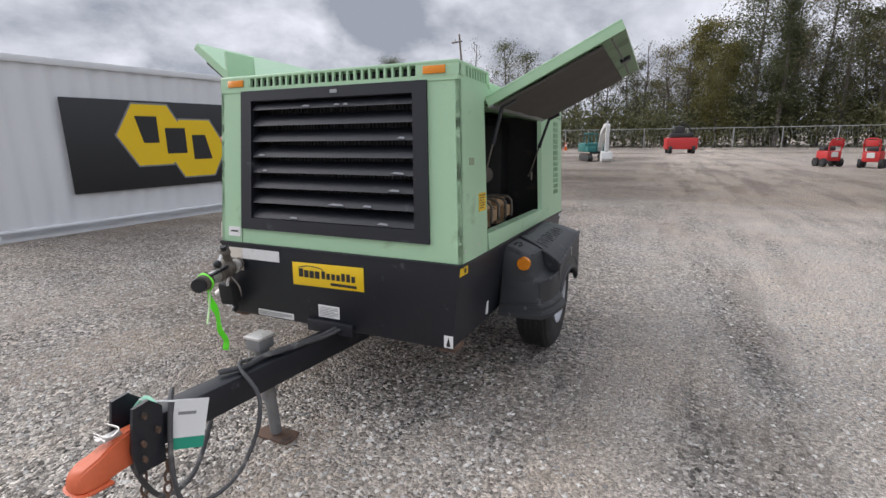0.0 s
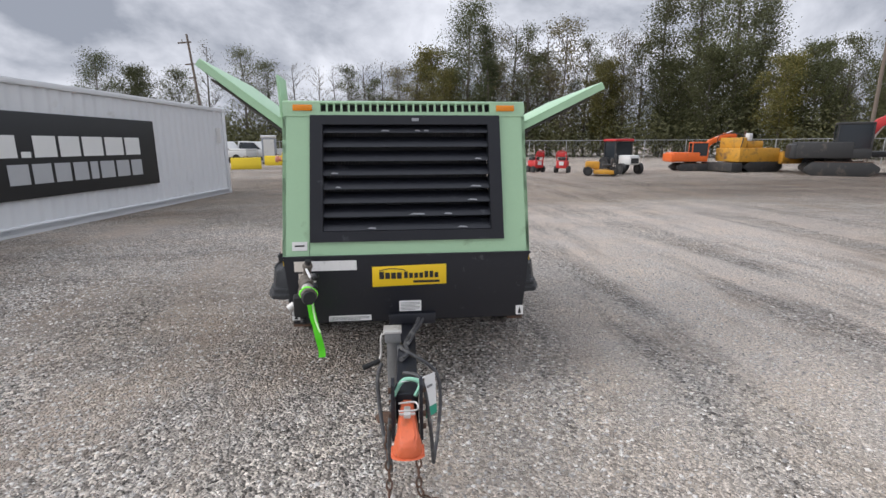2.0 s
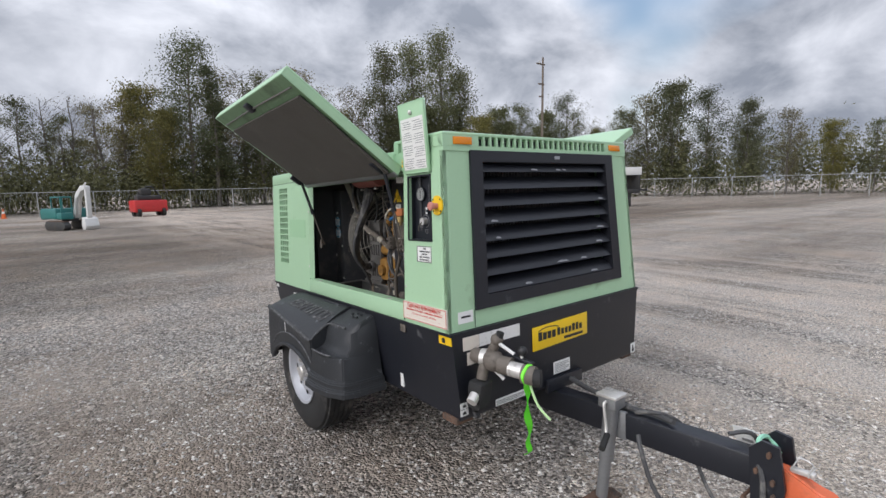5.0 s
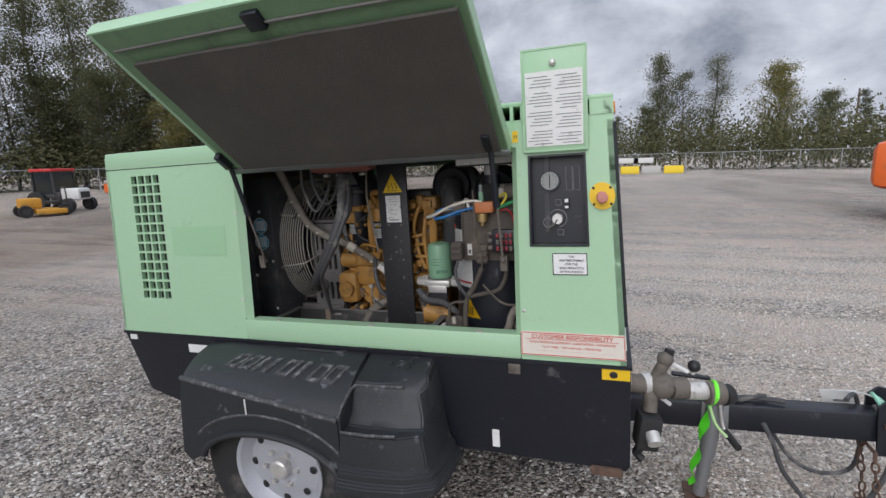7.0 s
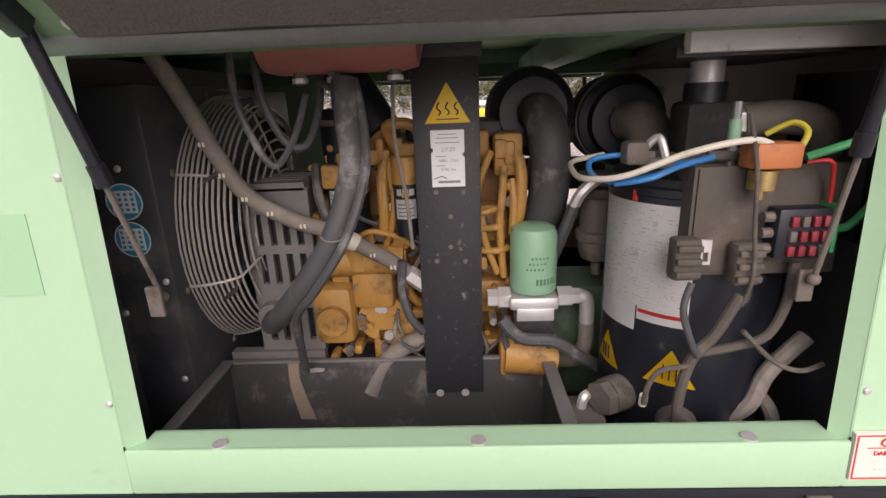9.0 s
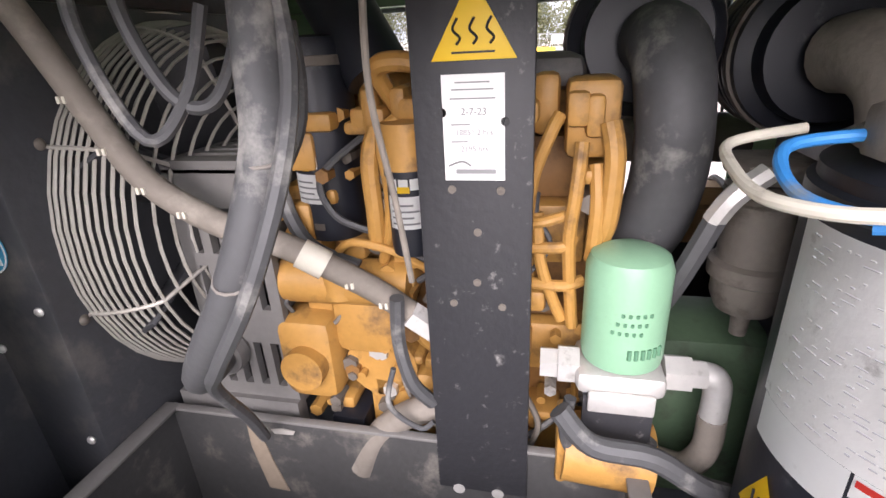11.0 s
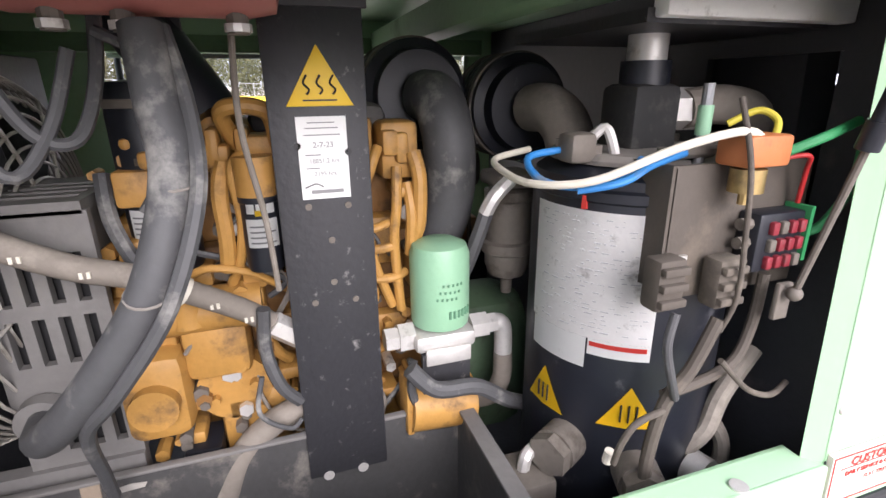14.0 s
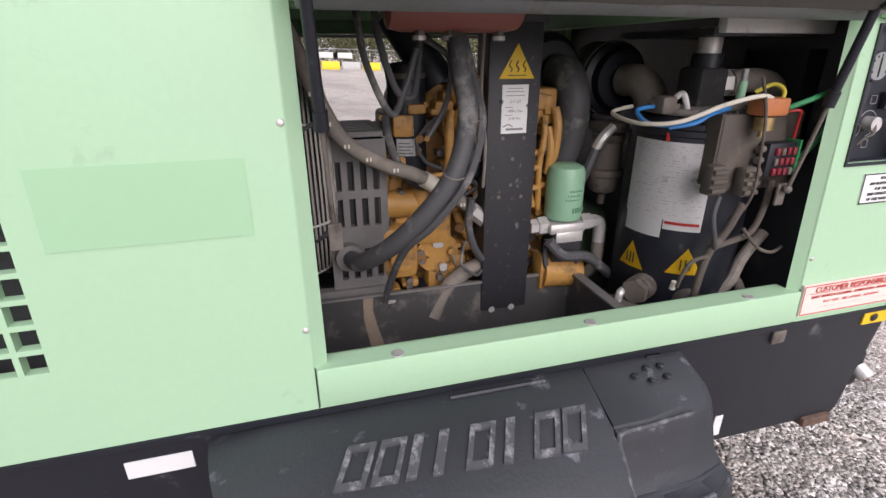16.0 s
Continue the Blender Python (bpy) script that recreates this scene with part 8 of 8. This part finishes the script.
# utility poles
def utility_pole(angle, dist, h, lean_):
    a = radians(angle)
    p = thing("utility_pole", pose(dist * math.sin(a), dist * math.cos(a), 0, 0, lean_, 0), "weathered wooden utility pole with a crossarm", "utility pole", group="utility poles")
    part("pole", rod(bm_new(), (0, 0, 0), (0, 0, h), 0.15, 10, 0.09), WOODP, p)
    for z, w in ((h - 0.7, 0.9), (h - 2.6, 0.6), (h - 3.8, 0.5)):
        part("crossarm", box(bm_new(), -w, w * 0.3, -0.06, 0.06, z - 0.06, z + 0.06), WOODP, p)
    part("insulator", rod(bm_new(), (-0.5, 0, h - 0.64), (-0.5, 0, h - 0.4), 0.06, 8), CONC, p)


utility_pole(48.8, 48, 14, 0.8)
utility_pole(-20.6, 50, 11.5, -5)
utility_pole(111.5, 66, 8, 0)

# ---- parked machines and yard objects ----


def assembled(name, x, y, turn, label, category, parts, group="", scale=1.0):
    """A thing of several parts; x, y in plan units, part boxes in metres."""
    ob = thing(name, pose(x * K, y * K, 0, 0, 0, turn) @ Matrix.Diagonal((scale, scale, scale, 1)), label, category, group)
    for nm, mat, shapes in parts:
        bm = bm_new()
        for s in shapes:
            if s[0] == "b":
                box(bm, *s[1:7], s[7] if len(s) > 7 else 0.02)
            elif s[0] == "r":
                rod(bm, s[1], s[2], s[3], s[4] if len(s) > 4 else 16)
            elif s[0] == "t":
                tube(bm, s[1], s[2], 8, 3)
            elif s[0] == "p":
                prism(bm, s[1], "x", s[2], s[3], 0.015)
        part(nm, bm, mat, ob)
    return ob


def wheels(xs, ys, r, w, mat=RUBBER):
    out = []
    for y in ys:
        for x in xs:
            out.append(("wheel", mat, [("r", (x - w / 2, y, r), (x + w / 2, y, r), r, 20)]))
            out.append(("rim", K_MACH, [("r", (x - w / 2 - 0.01, y, r), (x + w / 2 + 0.01, y, r), r * 0.5, 14)]))
    return out


def tracks(w, l, h, gauge):
    out = []
    for s in (-1, 1):
        x0, x1 = sorted((s * gauge / 2 - w / 2, s * gauge / 2 + w / 2))
        out.append(("track", K_MACH, [("p", [(-l / 2 + h / 2, 0), (l / 2 - h / 2, 0), (l / 2, h * 0.35), (l / 2, h * 0.65), (l / 2 - h / 2, h), (-l / 2 + h / 2, h), (-l / 2, h * 0.65), (-l / 2, h * 0.35)], x0, x1)]))
        out += [("track_pad", RUST, [("b", x0 - 0.01, x1 + 0.01, -l / 2 + h * 0.4 + i * 0.16, -l / 2 + h * 0.4 + i * 0.16 + 0.10, h - 0.005, h + 0.03, 0.0)]) for i in range(int((l - h * 0.8) / 0.16))]
    return out


# small red stand-on machines
for x, y, tn in ((7.05, 21.6, 20), (8.25, 20.9, -30)):
    assembled("trencher", x, y, tn, "small red walk-behind trencher parked on gravel", "trencher",
              [("body", R_MACH, [("b", -0.35, 0.35, -0.5, 0.35, 0.30, 0.80, 0.05)]), ("engine_cover", K_MACH, [("b", -0.3, 0.3, -0.1, 0.3, 0.8, 1.0, 0.04)]), ("handle_frame", R_MACH, [("t", [(-0.28, -0.45, 0.7), (-0.28, -0.6, 1.35), (0.28, -0.6, 1.35), (0.28, -0.45, 0.7)], 0.035)]),
               ("panel", R_MACH, [("b", -0.25, 0.25, -0.62, -0.5, 1.05, 1.35)]), ("plate", W_MACH, [("b", -0.15, 0.15, -0.54, -0.505, 0.5, 0.75, 0.0)])] + wheels((-0.4, 0.4), (-0.35, 0.2), 0.22, 0.14), group="small red machines", scale=0.8)
# yellow mower and tractor with a red canopy
assembled("ride_on_mower", 9.2, 18.4, 70, "yellow and black ride-on mower", "mower",
          [("deck", Y_MACH, [("b", -0.85, 0.85, -0.6, 0.5, 0.12, 0.35, 0.05)]), ("bonnet", Y_MACH, [("b", -0.35, 0.35, 0.2, 1.0, 0.4, 0.85, 0.08)]), ("seat", K_MACH, [("b", -0.28, 0.28, -0.5, 0.0, 0.55, 0.68, 0.04), ("b", -0.28, 0.28, -0.58, -0.46, 0.6, 1.05, 0.04)]), ("guard", K_MACH, [("t", [(-0.4, -0.7, 0.5), (-0.4, -0.7, 1.2), (0.4, -0.7, 1.2), (0.4, -0.7, 0.5)], 0.03)])] + wheels((-0.5, 0.5), (-0.6, 0.85), 0.27, 0.2), scale=0.8)
assembled("cab_tractor", 10.7, 20.2, 12, "compact tractor with a dark cab and red roof", "tractor",
          [("roof", R_MACH, [("b", -0.78, 0.78, -0.75, 0.7, 2.25, 2.42, 0.06)]), ("cab_frame", K_MACH, [("b", x - 0.04, x + 0.04, y - 0.04, y + 0.04, 0.9, 2.27, 0.0) for x in (-0.68, 0.68) for y in (-0.65, 0.6)] + [("b", -0.7, 0.7, -0.68, 0.62, 0.75, 1.0)]),
           ("windscreen", GLASS_D, [("b", -0.62, 0.62, -0.66, -0.64, 1.0, 2.22, 0.0), ("b", -0.66, -0.64, -0.6, 0.55, 1.0, 2.22, 0.0)]), ("bonnet", W_MACH, [("b", -0.42, 0.42, -1.9, -0.65, 0.65, 1.3, 0.1)]), ("grille", K_MACH, [("b", -0.3, 0.3, -1.93, -1.89, 0.75, 1.1, 0.0)]), ("seat", W_MACH, [("b", -0.3, 0.3, -0.1, 0.4, 1.0, 1.7, 0.05)])] + wheels((-0.72, 0.72), (-1.45,), 0.38, 0.26) + wheels((-0.75, 0.75), (0.35,), 0.58, 0.36), scale=0.72)


def digger(x, y, turn, s, body, boom, label, reach=1.0, canopy=False, house=None):
    """A tracked excavator with its arm folded down to the ground."""
    ps = tracks(0.5, 3.3, 0.75, 2.0) + [
        ("turntable", K_MACH, [("r", (0, 0, 0.75), (0, 0, 0.95), 0.6, 20)]),
        ("house", house or body, [("b", -1.25, 1.25, -0.4, 2.1, 0.95, 1.85, 0.08)]),
        ("counterweight", body, [("b", -1.2, 1.2, 1.9, 2.4, 0.9, 1.75, 0.15)]),
        ("cab_base", body, [("b", -1.2, -0.3, -1.2, 0.4, 0.95, 1.5, 0.06)]), ("cab_roof", body, [("b", -1.2, -0.3, -1.2, 0.4, 2.75, 2.88, 0.05)]),
        ("boom", boom, [("p", [(-0.3, 1.15), (-1.9 * reach, 3.05), (-3.6 * reach, 3.75), (-4.7 * reach, 3.7), (-4.75 * reach, 3.4), (-3.7 * reach, 3.3), (-2.2 * reach, 2.65), (-0.7, 1.0)], 0.05, 0.5)]),
        ("stick", boom, [("p", [(-4.45 * reach, 3.75), (-4.85 * reach, 3.6), (-4.75 * reach, 1.2), (-4.5 * reach, 0.9), (-4.3 * reach, 1.2)], 0.1, 0.45)]),
        ("bucket", boom, [("p", [(-4.3 * reach, 1.1), (-4.9 * reach, 0.95), (-5.3 * reach, 0.35), (-4.9 * reach, 0.02), (-4.2 * reach, 0.05), (-4.0 * reach, 0.5)], -0.25, 0.8)]),
        ("hydraulic_ram", STEEL, [("r", (0.28, -1.0, 1.3), (0.28, -2.3 * reach, 2.75), 0.09), ("r", (0.28, -2.6 * reach, 3.3), (0.28, -4.4 * reach, 3.95), 0.07)])]
    ps += [("cab_pillar", body, [("b", x_ - 0.04, x_ + 0.04, y_ - 0.04, y_ + 0.04, 1.5, 2.76, 0.0)]) for x_ in (-1.15, -0.35) for y_ in (-1.15, 0.35)]
    if not canopy:
        ps.append(("cab_glass", GLASS_D, [("b", -1.17, -0.33, -1.17, 0.37, 1.5, 2.75, 0.0)]))
    return assembled("excavator", x, y, turn, label, "excavator", ps, scale=s)


digger(19.4, 17.2, 55, 0.84, K_MACH, R_MACH, "large dark tracked log loader with a red boom", reach=0.78, house=K_MACH)
digger(15.4, 21.7, 80, 0.55, O_MACH, O_MACH, "small orange mini excavator on tracks", reach=0.9)
digger(-1.87, 24.1, 25, 0.52, G_MACH, W_MACH, "teal mini excavator with an open canopy", canopy=True, reach=0.55)

# yellow paver
assembled("asphalt_paver", 18.0, 20.6, 95, "old yellow asphalt paver, rusty", "paver",
          tracks(0.45, 3.2, 0.8, 1.9) + [("body", Y_MACH, [("b", -1.2, 1.2, -1.2, 2.2, 0.75, 1.75, 0.06)]), ("hopper", Y_MACH, [("p", [(-3.2, 0.6), (-1.2, 0.6), (-1.2, 1.5), (-3.4, 1.35)], -1.5, 1.5)]), ("engine_box", Y_MACH, [("b", -0.9, 0.9, 0.0, 1.4, 1.75, 2.25, 0.08)]),
                                          ("console", Y_MACH, [("b", -1.1, 1.1, 1.6, 2.0, 1.75, 2.5, 0.05)]), ("exhaust", RUST, [("r", (0.5, 0.4, 2.2), (0.5, 0.4, 3.0), 0.07)]), ("screed", K_MACH, [("b", -1.6, 1.6, 2.2, 3.1, 0.05, 0.7, 0.05)]), ("rail", K_MACH, [("t", [(-1.1, 2.1, 1.7), (-1.1, 2.1, 2.7), (1.1, 2.1, 2.7), (1.1, 2.1, 1.7)], 0.03)]), ("seat", W_MACH, [("b", -0.9, -0.5, 1.0, 1.3, 2.25, 2.8, 0.05)])], scale=0.72)
# flatbed trailer with a black frame and a white panel
assembled("flatbed_trailer", 22.2, 17.2, 57, "black flatbed trailer on stands with a white board", "trailer",
          [("deck", K_MACH, [("b", -1.25, 1.25, -4.0, 4.2, 0.85, 1.1, 0.03)]), ("headboard", K_MACH, [("b", -1.25, 1.25, -4.1, -4.0, 0.85, 2.0), ("b", -1.2, 1.2, -4.6, -4.1, 1.0, 1.12)]), ("white_board", W_MACH, [("b", -1.0, 1.0, -4.3, -3.0, 2.0, 2.5, 0.02)]),
           *(("landing_leg", K_MACH, [("b", x - 0.08, x + 0.08, -3.6, -3.4, 0.0, 0.9)]) for x in (-1.0, 1.0))] + wheels((-1.0, 1.0), (2.2, 3.1), 0.42, 0.3))
# red lift far off by the fence
assembled("boom_lift", 2.2, 35.2, 10, "red lift base with dark machinery on top", "lift",
          [("body", R_MACH, [("b", -1.2, 1.2, -0.8, 0.8, 0.35, 1.3, 0.08)]), ("machinery", K_MACH, [("b", -0.9, 0.9, -0.5, 0.5, 1.3, 1.7, 0.1), ("b", -0.6, 0.2, -0.4, 0.4, 1.7, 2.25, 0.1), ("t", [(-0.8, 0, 1.4), (-0.5, 0, 2.1), (0.3, 0, 2.4), (0.9, 0, 1.6)], 0.06)])] + wheels((-0.9, 0.9), (-0.6, 0.6), 0.35, 0.25), scale=0.85)
# orange forklift truck near the right
assembled("forklift", 10.15, -7.3, -24, "large orange forklift truck with a dark mast", "forklift",
          [("chassis", O_MACH, [("b", -0.72, 0.72, -1.7, 1.9, 0.50, 1.10, 0.08), ("b", -1.05, 1.05, -1.7, 1.9, 1.08, 1.32, 0.06)]), ("counterweight", O_MACH, [("b", -1.0, 1.0, 1.75, 2.3, 0.70, 1.75, 0.2)]), ("bonnet", O_MACH, [("b", -0.9, 0.9, 0.1, 1.6, 1.3, 1.75, 0.1)]), ("cab_frame", K_MACH, [("b", x - 0.05, x + 0.05, y - 0.05, y + 0.05, 1.25, 2.9, 0.0) for x in (-0.8, 0.8) for y in (-1.3, 0.3)] + [("b", -0.9, 0.9, -1.4, 0.4, 2.85, 3.0, 0.03)]),
           ("cab_glass", GLASS_D, [("b", -0.78, 0.78, -1.28, 0.28, 1.3, 2.85, 0.0)]), ("mast", K_MACH, [("b", x - 0.1, x + 0.1, -2.1, -1.85, 0.1, 3.3, 0.02) for x in (-0.6, 0.6)] + [("b", -0.7, 0.7, -2.08, -1.9, z, z + 0.15, 0.0) for z in (0.6, 1.8, 3.1)]), ("fork", K_MACH, [("b", x - 0.09, x + 0.09, -3.6, -2.1, 0.06, 0.14) for x in (-0.45, 0.45)])]
          + wheels((-0.95, 0.95), (-1.2,), 0.55, 0.4) + wheels((-0.9, 0.9), (1.3,), 0.50, 0.36))


# pickup trucks and a portable toilet beyond the container
def pickup(x, y, turn, label):
    return assembled("pickup_truck", x, y, turn, label, "pickup truck",
                     [("body", W_MACH, [("b", -0.95, 0.95, -2.6, 2.7, 0.5, 1.05, 0.08)]), ("bonnet", W_MACH, [("b", -0.9, 0.9, -2.6, -1.0, 1.05, 1.2, 0.07)]), ("cab", W_MACH, [("p", [(-1.2, 1.05), (-0.5, 1.8), (0.9, 1.85), (1.1, 1.05)], -0.8, 0.8)]), ("window", GLASS_D, [("p", [(-1.0, 1.15), (-0.45, 1.72), (0.8, 1.75), (0.95, 1.15)], -0.82, 0.82)]), ("bed_side", W_MACH, [("b", x_ - 0.04, x_ + 0.04, 1.1, 2.7, 1.0, 1.25) for x_ in (-0.9, 0.9)])]
                     + wheels((-0.85, 0.85), (-1.7, 1.7), 0.38, 0.26), group="white pickups")


pickup(-13.4, 38.2, 75, "white pickup truck parked by the fence")
pickup(-11.4, 39.2, 80, "white pickup truck parked by the fence")
assembled("portable_toilet", -9.4, 36.2, 10, "grey portable toilet with a pale roof", "portable toilet",
          [("walls", material("grey_plastic", (0.25, 0.27, 0.30), 0.6), [("b", -0.55, 0.55, -0.55, 0.55, 0.1, 2.05, 0.04)]), ("roof", W_MACH, [("b", -0.6, 0.6, -0.6, 0.6, 2.05, 2.28, 0.1)]), ("door", W_MACH, [("b", -0.4, 0.4, -0.57, -0.55, 0.15, 1.95, 0.0)]), ("base", K_MACH, [("b", -0.6, 0.6, -0.6, 0.6, 0.0, 0.12)])])


# painted concrete blocks
def barrier(x, y, turn, mat, label, w=1.8):
    ob = thing("barrier_block", pose(x * K, y * K, 0, 0, 0, turn), label, "barrier", group="barrier blocks")
    part("block", prism(bm_new(), [(-0.35, 0.0), (0.35, 0.0), (0.35, 0.25), (0.22, 0.72), (-0.22, 0.72), (-0.35, 0.25)], "x", -w / 2, w / 2, 0.03), mat, ob)
    part("lifting_loop", tube(bm_new(), [(-0.15, 0, 0.70), (-0.1, 0, 0.8), (0.1, 0, 0.8), (0.15, 0, 0.70)], 0.02, 6), RUST, ob)


barrier(-8.7, 27.5, 15, BLOCK_Y, "yellow painted concrete block")
barrier(-8.15, 33.0, 10, BLOCK_Y, "yellow painted concrete block")
for i, (y, mt) in enumerate(((3.55, BLOCK_Y), (1.84, BLOCK_Y), (0.1, CONC), (-1.67, BLOCK_Y), (-3.55, CONC), (-5.5, BLOCK_Y))):
    barrier(44.5, y / K, 90, mt, "yellow painted concrete block by the fence" if mt is BLOCK_Y else "bare grey concrete block by the fence", 1.65)
for i, y in enumerate((0.5, -1.55, -2.9)):
    sg = thing("fence_sign", pose(45.35 * K, y, 1.0, 0, 0, 90), "white sign board hung on the fence", "sign", group="fence signs")
    part("board", box(bm_new(), -0.9, 0.9, -0.02, 0.02, 0.0, 0.75 if i == 0 else 0.5, 0.01), W_MACH, sg)
    part("print", box(bm_new(), -0.7, 0.7, -0.028, -0.021, 0.2, 0.3), GREY_INK, sg)


# traffic cones by the fence
for x, y in ((-6.6, 41.6), (-5.4, 41.8)):
    c = thing("traffic_cone", pose(x * K, y * K, 0), "small orange traffic cone by the fence", "traffic cone", group="traffic cones")
    part("cone", rod(bm_new(), (0, 0, 0.03), (0, 0, 0.70), 0.15, 16, 0.03), O_MACH, c)
    part("foot", box(bm_new(), -0.19, 0.19, -0.19, 0.19, 0.0, 0.035, 0.01), O_MACH, c)
    part("collar", rod(bm_new(), (0, 0, 0.38), (0, 0, 0.52), 0.093, 16, 0.068), WHITE, c)
